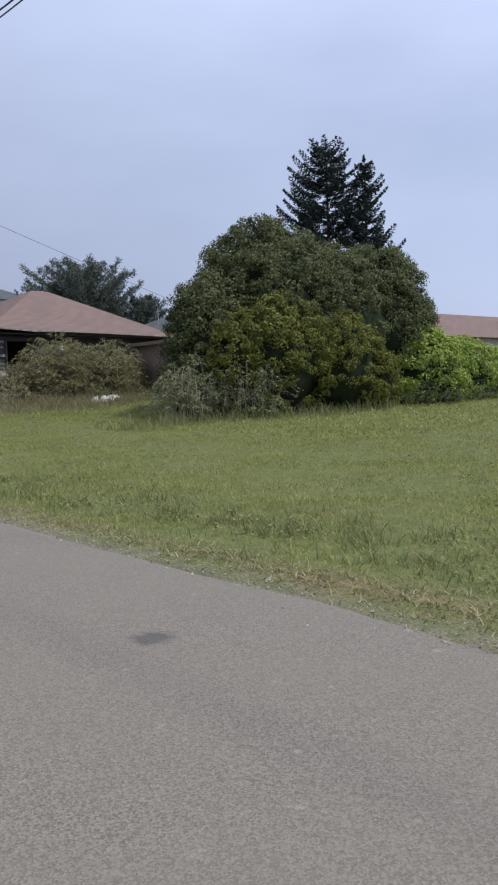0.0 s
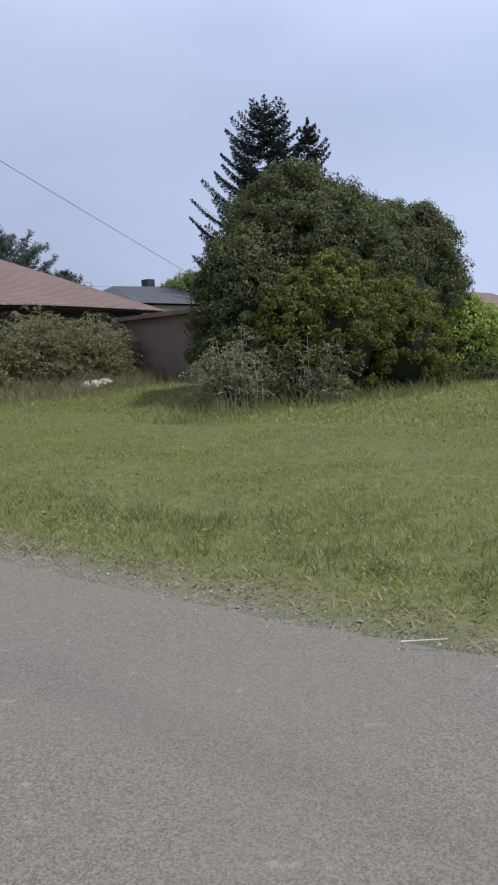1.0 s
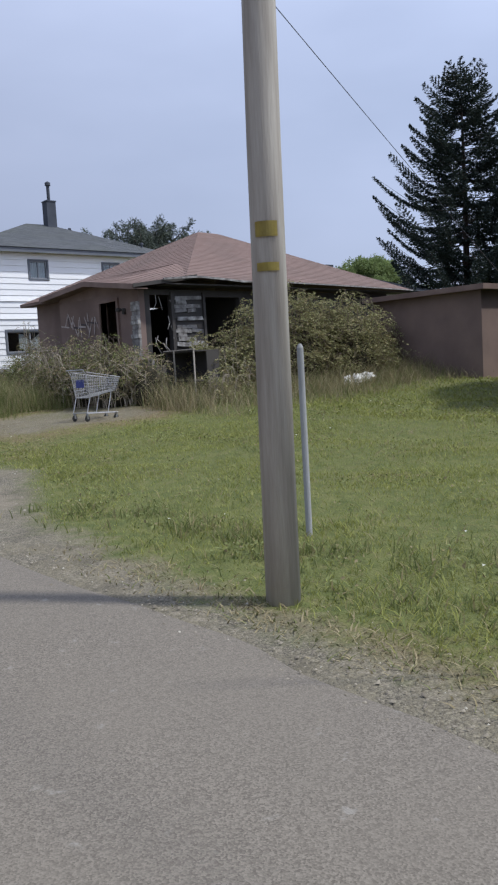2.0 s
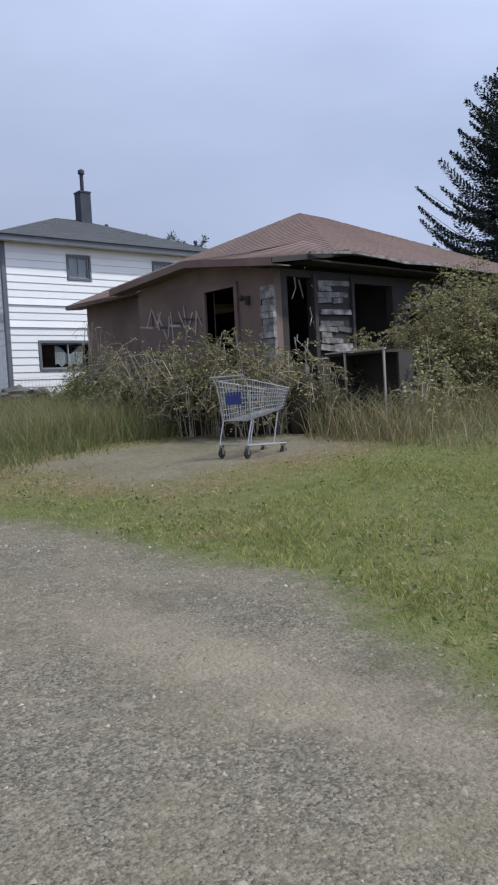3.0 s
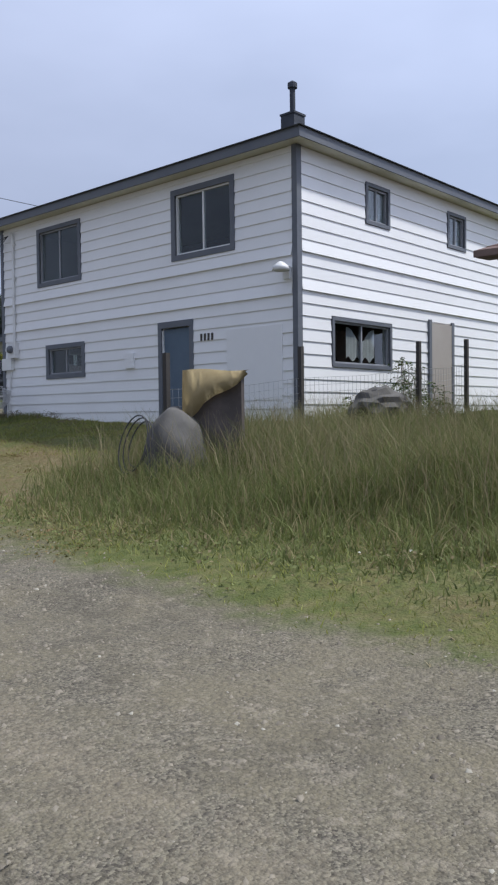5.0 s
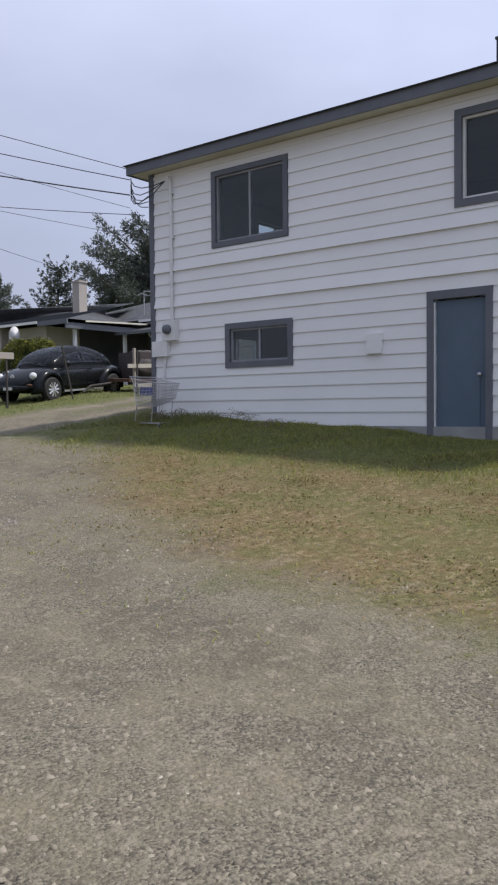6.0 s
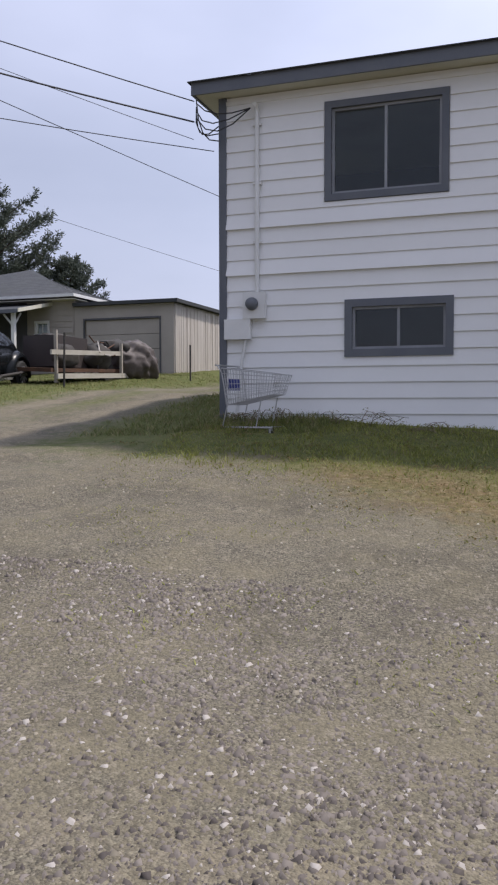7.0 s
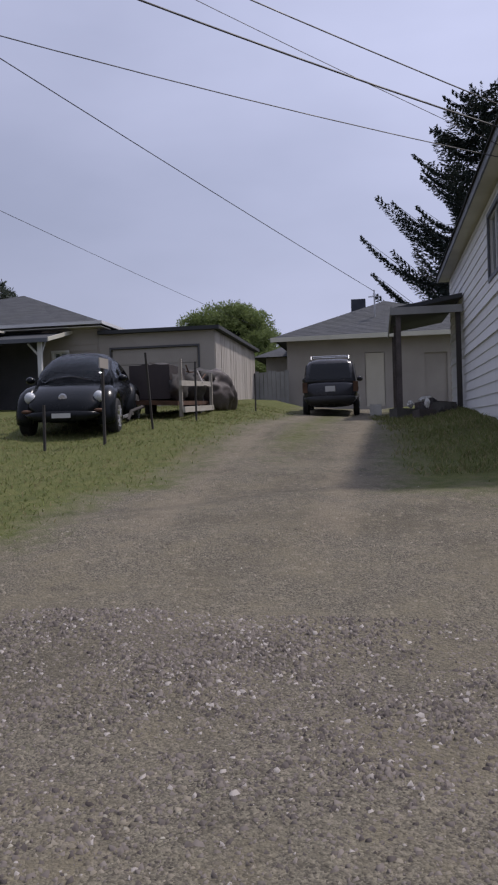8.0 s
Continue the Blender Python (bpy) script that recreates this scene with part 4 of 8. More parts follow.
# ---- the burnt brown house ----
def brown_house():
    h = thing("burnt_house", "burnt-out brown stucco house with a hip roof", "house", (14.0, 30.7, 0.7))
    bm = B()
    wall_sheet(bm, "x", 9.75, 0.16, 26.3, 30.2, 0.3, 3.26, [(27.25, 28.05, 0.6, 3.08), (26.5, 26.62, 1.7, 2.98)])
    part("front_wall", bm, M["stucco"], h, "dull brown stucco front")
    bm = B()
    wall_sheet(bm, "y", 30.2, -0.16, 9.91, 11.45, 0.3, 3.4, [])
    part("return_wall", bm, M["stucco"], h)
    bm = B()
    wall_sheet(bm, "x", 11.45, 0.16, 30.2, 35.1, 0.3, 3.68, [])
    part("front_wall", bm, M["stucco"], h)
    bm = B()
    wall_sheet(bm, "y", 35.1, -0.16, 11.61, 18.4, 0.3, 3.52, [])
    part("side_wall", bm, M["stucco"], h)
    bm = B()
    wall_sheet(bm, "y", 26.3, 0.16, 9.91, 18.4, 0.3, 3.26, [(10.05, 10.66, 1.5, 3.14), (11.62, 12.75, 1.6, 3.10), (13.2, 14.0, 2.2, 3.0), (15.6, 16.6, 1.5, 2.7)])
    part("side_wall", bm, M["char"], h, "soot-blackened side wall")
    bm = B()
    box(bm, 18.24, 18.4, 26.46, 34.94, 0.3, 3.3)
    part("rear_wall", bm, M["stucco"], h)
    bm = B()
    box(bm, 9.95, 18.2, 26.5, 30.0, 0.6, 0.75)
    part("inner_floor", bm, M["char"], h, "charred floor behind the openings")
    bm = B()
    box(bm, 12.9, 13.0, 26.5, 34.9, 0.75, 3.18)
    part("inner_wall", bm, M["char"], h)
    bm = B()
    box(bm, 9.95, 18.2, 26.5, 30.0, 3.19, 3.24)
    part("inner_ceiling", bm, M["char"], h)
    # peeled boards and frames round the burnt corner
    rng = random.Random(4)
    for x0, x1, y0, y1, z0, z1 in ((9.70, 9.752, 26.29, 26.62, 1.4, 2.98),):
        z = z0
        while z < z1:
            bm = B()
            w = rng.uniform(0.0, 0.10)
            box(bm, x0 - rng.uniform(0, 0.03), x1, y0 - 0.02, y1 - w, z, z + 0.10)
            part("peeled_board", bm, M["peeled"], h)
            z += 0.106
    # a ragged sheet of peeling boards left on the burnt side, and scraps that hang in the gap
    z = 1.95
    while z < 3.06:
        k = (z - 1.95) / 1.1
        x = 10.70 + rng.uniform(0.0, 0.10)
        while x < 11.3:
            w = min(rng.uniform(0.25, 0.8), 11.56 - x)
            if rng.random() < 0.86 - 0.2 * k:
                bm = B()
                tilt = rng.uniform(-0.02, 0.02)
                y = 26.298 - rng.uniform(0.0, 0.03)
                slab(bm, [(x, y, z + tilt), (x + w, y, z - tilt), (x + w - rng.uniform(0, 0.04), y, z + 0.085 - tilt), (x + rng.uniform(0, 0.04), y, z + 0.09 + tilt)], (0, -0.016, 0))
                part("peeled_board", bm, M["peeled"], h)
            x += w + 0.012
        z += 0.098
    for k in range(9):
        bm = B()
        x, z = rng.uniform(10.06, 10.64), rng.uniform(1.7, 2.9)
        ln = rng.uniform(0.15, 0.4)
        pipe(bm, [(x, 26.28, z + ln), (x + rng.uniform(-0.06, 0.06), 26.26, z + ln * 0.5), (x + rng.uniform(-0.12, 0.12), 26.24, z)], 0.014, 4, 0.006)
        part("hanging_scrap", bm, M["peeled"], h)
    bm = B()
    box(bm, 10.62, 10.70, 26.24, 26.32, 1.4, 3.2)
    box(bm, 11.56, 11.63, 26.24, 26.32, 1.4, 3.2)
    part("burnt_stud", bm, M["char"], h)
    bm = B()
    slab(bm, [(10.72, 26.23, 1.93), (11.62, 26.23, 1.86), (11.62, 26.23, 1.95), (10.72, 26.23, 2.03)], (0, 0.05, 0))
    part("window_sill", bm, M["peeled"], h, "sagging sill with peeling white paint")
    for k in range(10):
        bm = B()
        a, zz = rng.uniform(12.9, 15.4), rng.choice((1.7, 1.95, 2.2, 2.45, 2.7))
        box(bm, a, a + rng.uniform(0.12, 0.4), 26.27, 26.298, zz, zz + rng.uniform(0.05, 0.12))
        part("peeled_board", bm, M["peeled"], h)
    bm = B()
    box(bm, 9.70, 9.93, 27.17, 27.25, 0.6, 3.08)
    box(bm, 9.70, 9.93, 28.05, 28.13, 0.6, 3.08)
    box(bm, 9.70, 9.93, 27.17, 28.13, 3.08, 3.15)
    part("door_frame", bm, M["brown_trim"], h)
    bm = B()
    box(bm, 9.69, 9.75, 26.88, 26.96, 2.74, 2.88)
    lathe(bm, [(0.02, 0), (0.05, -0.05), (0.05, -0.13), (0.02, -0.16)], (9.66, 26.92, 2.84), 10, "x")
    part("wall_lamp", bm, M["char"], h, "broken wall lantern")
    # unreadable paint strokes on the front, as bars
    x = 9.744
    for k in range(17):
        bm = B()
        yc, zc = 29.95 - k * 0.105, 2.74 - 0.012 * k + rng.uniform(-0.1, 0.1)
        ang, ln, w = rng.choice((0.1, -0.15, 0.5, -0.5, 1.45, 0.05)), rng.uniform(0.30, 0.62), rng.uniform(0.03, 0.05)
        u = Vector((0, math.sin(ang), math.cos(ang))) * ln / 2
        v = Vector((0, math.cos(ang), -math.sin(ang))) * w / 2
        c0 = Vector((x - 0.0008 * k, yc, zc))
        slab(bm, [c0 - u - v, c0 - u + v, c0 + u + v, c0 + u - v], (0.004, 0, 0))
        part("paint_bar", bm, M["spray_dark"] if k % 4 == 2 else M["spray"], h)
    # roof: a hip over the rooms and a lower apron over the front
    bm = B()
    uvl = bm.loops.layers.uv.new("UVMap")
    c = [Vector((10.8, 25.85, 3.50)), Vector((18.95, 25.75, 3.32)), Vector((18.95, 35.45, 3.62)), Vector((11.05, 35.45, 3.75))]
    ra, rb = Vector((14.95, 30.8, 5.58)), Vector((15.7, 30.8, 5.56))
    roof_face(bm, uvl, c[0], c[1], rb, ra)
    roof_face(bm, uvl, c[2], c[3], ra, rb)
    roof_face(bm, uvl, c[3], c[0], ra, ra)
    roof_face(bm, uvl, c[1], c[2], rb, rb)
    fr = [Vector((9.45, 30.75, 3.47)), Vector((9.40, 28.2, 3.63)), Vector((9.38, 27.0, 3.47)), Vector((9.40, 25.95, 3.33))]
    bk = [Vector((11.6, 31.3, 4.03)), Vector((11.9, 29.2, 4.14)), Vector((11.8, 27.6, 4.08)), Vector((11.2, 26.0, 3.585))]
    for i in range(3):
        roof_face(bm, uvl, fr[i], fr[i + 1], bk[i + 1], bk[i])
    part("roof", bm, M["roof_brown"], h, "faded brown asphalt-shingle hip roof")
    bm = B()
    for p, q in zip(fr, fr[1:]):
        slab(bm, [p + Vector((-0.01, 0, 0.01)), q + Vector((-0.01, 0, 0.01)), q + Vector((-0.01, 0, -0.11)), p + Vector((-0.01, 0, -0.11))], (0.03, 0, 0))
    slab(bm, [fr[0] + Vector((0, 0.02, 0.0)), Vector((11.05, 30.8, 3.84)), Vector((11.05, 30.8, 3.73)), fr[0] + Vector((0, 0.02, -0.11))], (0, -0.03, 0))
    slab(bm, [Vector((11.0, 30.8, 3.72)), Vector((11.04, 35.45, 3.75)), Vector((11.04, 35.45, 3.66)), Vector((11.0, 30.8, 3.63))], (0.03, 0, 0))
    part("fascia", bm, M["brown_trim"], h)
    # eave-corner shade put into the end board's dark colour
    bm = B()
    slab(bm, [fr[3] + Vector((0, -0.02, 0.01)), bk[3] + Vector((0, -0.07, 0.01)), Vector((11.2, 25.93, 3.49)), fr[3] + Vector((0, -0.02, -0.07))], (0, 0.03, 0))
    part("fascia", bm, M["char"], h, "end board coloured dark as the shade at the eave corner")
    bm = B()
    for p, q in zip(fr, fr[1:]):
        a, b = p + Vector((0.02, 0, -0.10)), q + Vector((0.02, 0, -0.10))
        slab(bm, [a, b, Vector((9.80, b.y, b.z)), Vector((9.80, a.y, a.z))], (0, 0, 0.02))
        y0, y1 = min(a.y, 30.19), max(b.y, 26.31)
        slab(bm, [Vector((9.752, y0, a.z + 0.01)), Vector((9.752, y1, b.z + 0.01)), Vector((9.752, y1, 3.16)), Vector((9.752, y0, 3.16))], (0.06, 0, 0))
    slab(bm, [Vector((11.06, 30.9, 3.67)), Vector((11.06, 35.42, 3.68)), Vector((11.48, 35.42, 3.70)), Vector((11.48, 30.9, 3.69))], (0, 0, -0.03))
    part("soffit", bm, M["brown_trim"], h)
    bm = B()
    slab(bm, [Vector((10.3, 25.95, 3.38)), Vector((18.9, 25.82, 3.29)), Vector((18.9, 26.4, 3.29)), Vector((10.3, 26.4, 3.38))], (0, 0, -0.03))
    part("soffit", bm, M["char"], h, "scorched soffit over the burnt side")
    # the broken white gutter along the side
    pts = [(10.2, 25.86, 3.44), (11.2, 25.79, 3.50), (11.9, 25.74, 3.45), (12.5, 25.76, 3.41), (13.4, 25.74, 3.43), (15.5, 25.71, 3.39), (18.9, 25.7, 3.30)]
    bm = B()
    for p, q in zip(pts, pts[1:]):
        k = 0.045 if p[0] < 13.0 else 0.03
        slab(bm, [p, q, (q[0], q[1], q[2] + k), (p[0], p[1], p[2] + k)], (0, 0.05, 0))
    part("gutter", bm, M["peeled"], h, "buckled gutter with peeling white paint")
    # rear wing behind the big shrub
    w = thing("outbuilding", "low brown outbuilding with a flat roof", "shed", (17.6, 23.0, 0.8))
    bm = B()
    box(bm, 16.3, 21.5, 21.6, 25.0, 0.3, 2.85)
    part("wall", bm, M["stucco"], w)
    bm = B()
    box(bm, 16.1, 21.7, 21.4, 25.2, 2.852, 2.98)
    part("roof", bm, M["brown_trim"], w, bevel=0.01)


brown_house()


# ---- the neighbour's house, garage and the house at the drive's end ----
def post(bm, x, y, z0, z1, w=0.09):
    box(bm, x - w / 2, x + w / 2, y - w / 2, y + w / 2, z0, z1)


def neighbour():
    g = thing("garage", "taupe flat-roofed garage with pale board side", "garage", (28.8, 57.0, 2.6))
    bm = B()
    wall_sheet(bm, "x", 24.74, 0.15, 54.7, 58.45, 2.0, 4.98, [(55.22, 58.05, 2.5, 4.5)])
    part("front_wall", bm, M["taupe"], g)
    bm = B()
    box(bm, 24.89, 33.0, 54.7, 54.85, 2.0, 4.98)
    ws = part("side_wall", bm, M["pale_board"], g)
    x = 24.8
    rng = random.Random(8)
    while x < 32.9:
        w = rng.uniform(0.13, 0.17)
        bm = B()
        box(bm, x, min(x + w, 33.0), 54.70 - rng.uniform(0.012, 0.03), 54.698, 2.55 + rng.uniform(0, 0.08), 4.93)
        part("vertical_board", bm, M["pale_board"], ws)
        x += w + 0.012
    bm = B()
    box(bm, 32.85, 33.0, 54.85, 58.3, 2.0, 4.98)
    box(bm, 24.89, 33.0, 58.3, 58.44, 2.0, 4.98)
    part("rear_wall", bm, M["taupe"], g)
    bm = B()
    box(bm, 24.55, 33.2, 54.5, 58.43, 4.985, 5.10)
    part("roof", bm, M["roof_dark"], g)
    bm = B()
    for i in range(4):
        box(bm, 24.78, 24.82, 55.25, 58.02, 2.5 + i * 0.5, 2.985 + i * 0.5)
    d = part("garage_door", bm, M["taupe"], g, "closed sectional garage door", bevel=0.006)
    bm = B()
    box(bm, 24.71, 24.76, 55.17, 55.22, 2.4, 4.5)
    box(bm, 24.71, 24.76, 58.05, 58.10, 2.4, 4.5)
    box(bm, 24.71, 24.76, 55.17, 58.10, 4.5, 4.56)
    part("door_casing", bm, M["dark_room"], g)
    # the neighbour's house: a hipped block behind, a wing nearer the road, a porch in the angle
    n = thing("neighbour_house", "single-storey house with dark hip roofs and porches", "house", (26.0, 65.0, 2.6))
    bm = B()
    wall_sheet(bm, "x", 24.74, 0.15, 58.46, 62.0, 2.0, 5.34, [(59.5, 60.0, 3.85, 4.5)])
    wf = part("front_wall", bm, M["taupe"], n)
    boards(wf, "x", 24.74, 58.5, 60.35, 2.5, 5.30, 0.2, [(59.42, 60.08, 3.78, 4.58)], -1, M["taupe"])
    window(n, "x", 24.74, -1, 59.52, 59.98, 3.87, 4.48, trim=0.07, casing="white_metal", curtain=(0.0, 1.0, 0.0, 1.0), label="small white slider")
    bm = B()
    box(bm, 25.2, 35.4, 58.7, 69.6, 2.0, 5.33)
    part("wall", bm, M["taupe"], n)
    hip_roof(n, 24.25, 36.0, 58.2, 70.2, 5.36, (28.25, 62.5, 7.0), (31.8, 65.0, 7.0), M["roof_dark"], label="dark shingle hip roof")
    bm = B()
    box(bm, 24.2, 24.25, 58.15, 61.9, 5.28, 5.38)
    box(bm, 24.25, 36.0, 58.15, 58.2, 5.28, 5.38)
    part("fascia", bm, M["white_metal"], n)
    bm = B()
    box(bm, 24.25, 25.2, 58.2, 61.9, 5.2, 5.22)
    part("soffit", bm, M["soffit"], n)
    # dark panel added over the wall where the porch lies in shade
    bm = B()
    box(bm, 24.71, 24.738, 60.36, 62.0, 2.5, 5.2)
    part("porch_shade_panel", bm, M["dark_room"], n, "dark panel standing for the deep shade in the small porch")
    # wing
    bm = B()
    box(bm, 20.62, 24.7, 63.45, 66.0, 2.0, 4.98)
    part("bay_wall", bm, M["cream"], n, "cream painted bay")
    bm = B()
    box(bm, 20.30, 28.0, 66.0, 77.0, 2.0, 5.06)
    ww = part("wing_wall", bm, M["taupe"], n)
    boards(ww, "x", 20.30, 66.0, 70.0, 2.6, 5.02, 0.2, [], -1, M["taupe"])
    # the open porch's shade is painted into these walls as a dark colour
    bm = B()
    box(bm, 24.2, 24.7, 62.0, 63.45, 2.0, 5.0)
    box(bm, 22.3, 24.2, 63.30, 63.44, 2.0, 4.98)
    part("porch_back_wall", bm, M["dark_room"], n, "porch wall with the shade put into its dark colour")
    hip_roof(n, 20.0, 29.0, 61.4, 78.0, 5.08, (26.4, 64.4, 6.5), (24.4, 73.5, 6.75), M["roof_dark"], label="low dark shingle roof of the wing")
    bm = B()
    box(bm, 19.95, 20.0, 63.2, 78.0, 5.0, 5.10)
    part("fascia", bm, M["white_metal"], n)
    bm = B()
    box(bm, 20.0, 20.06, 61.4, 63.2, 4.90, 5.10)
    box(bm, 20.06, 24.2, 61.5, 61.6, 4.74, 4.96)
    part("porch_beam", bm, M["grey_trim"], n, "blue-grey porch beam")
    bm = B()
    slab(bm, [(20.9, 61.36, 5.07), (24.2, 61.36, 5.18), (24.2, 61.36, 5.12), (20.9, 61.36, 5.01)], (0, 0.04, 0))
    part("gutter", bm, M["soffit"], n, "white gutter over the porch")
    for x, y, z1 in ((20.75, 61.85, 4.76), (23.0, 59.7, 4.66), (23.0, 61.45, 4.66)):
        bm = B()
        post(bm, x, y, 2.3, z1, 0.12)
        if y < 60:
            pipe(bm, [(x, y + 0.04, 4.25), (x, y + 0.38, 4.62)], 0.035)
            pipe(bm, [(x + 0.04, y, 4.25), (x + 0.40, y, 4.68)], 0.035)
        part("porch_post", bm, M["white_metal"], n)
    bm = B()
    slab(bm, [(22.75, 59.35, 4.72), (22.75, 61.75, 4.72), (24.74, 61.75, 5.14), (24.74, 59.35, 5.14)], (0, 0, -0.06))
    pr = part("porch_roof", bm, M["roof_dark"], n, "small lean-to porch roof")
    bm = B()
    slab(bm, [(22.72, 59.31, 4.76), (24.72, 59.31, 5.18), (24.72, 59.31, 5.06), (22.72, 59.31, 4.64)], (0, 0.035, 0))
    part("bargeboard", bm, M["soffit"], pr)
    bm = B()
    box(bm, 22.71, 22.745, 59.35, 61.75, 4.62, 4.74)
    part("eave_board", bm, M["grey_trim"], pr)
    bm = B()
    box(bm, 20.7, 24.6, 61.7, 63.2, 2.0, 2.55)
    box(bm, 22.8, 24.6, 59.4, 61.69, 2.0, 2.5)
    part("porch_floor", bm, M["concrete"], n)
    bm = B()
    box(bm, 23.75, 24.2, 65.15, 65.6, 5.9, 7.25)
    box(bm, 23.71, 24.24, 65.11, 65.64, 7.251, 7.33)
    part("chimney", bm, M["taupe"], n, "pale weathered brick chimney", bevel=0.02)
    bm = B()
    rod(bm, (25.0, 62.36, 5.55), (25.0, 62.36, 6.72), 0.02)
    pipe(bm, [(25.0, 62.2, 6.55), (25.0, 62.55, 6.62), (25.0, 62.75, 6.56)], 0.022)
    pipe(bm, [(25.0, 62.36, 6.7), (25.0, 62.0, 6.66), (25.0, 61.85, 6.56), (25.0, 62.0, 6.5), (25.0, 62.36, 6.5)], 0.02)
    part("roof_mast", bm, M["steel"], n, "thin roof mast with bent arms")
    bm = B()
    lathe(bm, [(0.36, 0.0), (0.28, 0.05), (0.14, 0.09), (0.02, 0.10), (0.14, 0.08), (0.28, 0.035)], (19.85, 64.5, 4.62), 20, "x")
    rod(bm, (19.93, 64.5, 4.62), (20.55, 64.5, 4.3), 0.025)
    pipe(bm, [(19.88, 64.5, 4.35), (19.5, 64.3, 4.5)], 0.015)
    part("satellite_dish", bm, M["white_metal"], n, "white satellite dish", smooth=True)
    bm = B()
    for y in (62.5, 63.0):
        box(bm, 20.7, 20.75, y, y + 0.05, 2.55, 3.4)
    box(bm, 20.69, 20.76, 61.9, 63.4, 3.4, 3.46)
    part("porch_rail", bm, M["white_metal"], n)

    r = thing("rear_house", "low pale house with a grey hip roof", "house", (38.0, 49.0, 2.8))
    bm = B()
    wall_sheet(bm, "x", 33.6, 0.15, 44.0, 53.4, 2.0, 5.45, [(46.9, 47.8, 2.6, 4.7), (49.4, 50.2, 2.6, 4.8)])
    part("front_wall", bm, M["taupe"], r)
    bm = B()
    box(bm, 33.75, 43.0, 44.0, 53.4, 2.0, 5.44)
    box(bm, 33.70, 33.76, 46.9, 47.8, 2.6, 4.7)
    part("wall", bm, M["taupe"], r)
    bm = B()
    box(bm, 33.64, 33.7, 49.42, 50.18, 2.6, 4.78)
    part("door", bm, M["cream"], r)
    hip_roof(r, 33.0, 43.6, 43.4, 54.0, 5.5, (36.2, 49.3, 7.25), (40.0, 48.6, 7.25), M["roof_dark"])
    bm = B()
    box(bm, 32.95, 33.0, 43.4, 54.0, 5.34, 5.52)
    part("fascia", bm, M["soffit"], r)
    bm = B()
    rod(bm, (34.6, 49.75, 5.8), (34.6, 49.75, 7.5), 0.03)
    box(bm, 34.58, 34.62, 49.45, 50.0, 7.2, 7.24)
    part("service_mast", bm, M["steel"], r)

    c = thing("side_porch", "dark lean-to porch on the white house's shaded side", "porch", (23.0, 48.4, 2.2))
    bm = B()
    slab(bm, [(20.0, 47.62, 4.98), (26.5, 47.62, 5.14), (26.5, 49.3, 4.86), (20.0, 49.3, 4.70)], (0, 0, -0.10))
    part("porch_roof", bm, M["roof_dark"], c)
    bm = B()
    box(bm, 19.96, 20.0, 47.62, 49.34, 4.52, 4.70)
    box(bm, 20.0, 26.5, 49.30, 49.34, 4.60, 4.72)
    part("fascia", bm, M["concrete"], c)
    for x, y in ((20.1, 49.15), (20.1, 47.72), (23.2, 49.15), (26.3, 49.15)):
        bm = B()
        post(bm, x, y, 1.9, 4.62, 0.12)
        part("post", bm, M["char"] if y < 48 else M["tarp_grey"], c)
    j = thing("junk_pile", "low dark scrap and a white sheet by the side porch", "junk", (19.4, 48.5, 2.1))
    rng = random.Random(61)
    for k in range(16):
        x, y = rng.uniform(17.0, 22.6), rng.uniform(48.0, 49.1)
        a, z = rng.uniform(0, 3.1), float(land(x, y))
        w, d2, t = rng.uniform(0.18, 0.55), rng.uniform(0.12, 0.3), rng.uniform(0.10, 0.34)
        bm = B()
        if k % 3:
            u, v2 = Vector((math.cos(a), math.sin(a), 0.05)) * w, Vector((-math.sin(a), math.cos(a), 0.08)) * d2
            o = Vector((x, y, z - 0.04))
            slab(bm, [o - u - v2, o + u - v2, o + u + v2, o - u + v2], (0, 0, t))
        else:
            blob(bm, (x, y, z + t * 0.3), (w * 0.7, d2, t * 0.7), 0.4, 1.6, 3, k * 1.7)
        part("scrap", bm, M[("char", "tarp_grey", "stone_grey")[k % 3]], j, smooth=k % 3 == 0, bevel=0.02 if k % 3 else 0.0)
    for k, (x, y, w) in enumerate(((22.0, 48.4, 0.34), (20.6, 48.9, 0.12), (18.4, 48.6, 0.10))):
        bm = B()
        blob(bm, (x, y, float(land(x, y)) + 0.30), (w, w * 0.6, 0.09), 0.5, 2.2, 3, k + 4.0)
        part("crumpled_sheet", bm, M["white_stone"], j, "crumpled white sheet")
    b = thing("carton", "small pale carton beside the van", "box", (24.4, 49.75, 2.2))
    bm = B()
    z = float(land(24.4, 49.75))
    box(bm, 24.25, 24.6, 49.6, 49.95, z - 0.02, z + 0.34)
    part("shell", bm, M["white_stone"], b, bevel=0.01)
    f = thing("back_fence", "grey board fence and gate at the garage end", "fence", (34, 54.2, 2.8))
    y = 53.3
    while y < 54.7:
        bm = B()
        box(bm, 33.0, 33.03, y, y + 0.16, 2.5, 4.15 + 0.04 * math.sin(y * 9))
        part("slat", bm, M["concrete"], f)
        y += 0.175


neighbour()

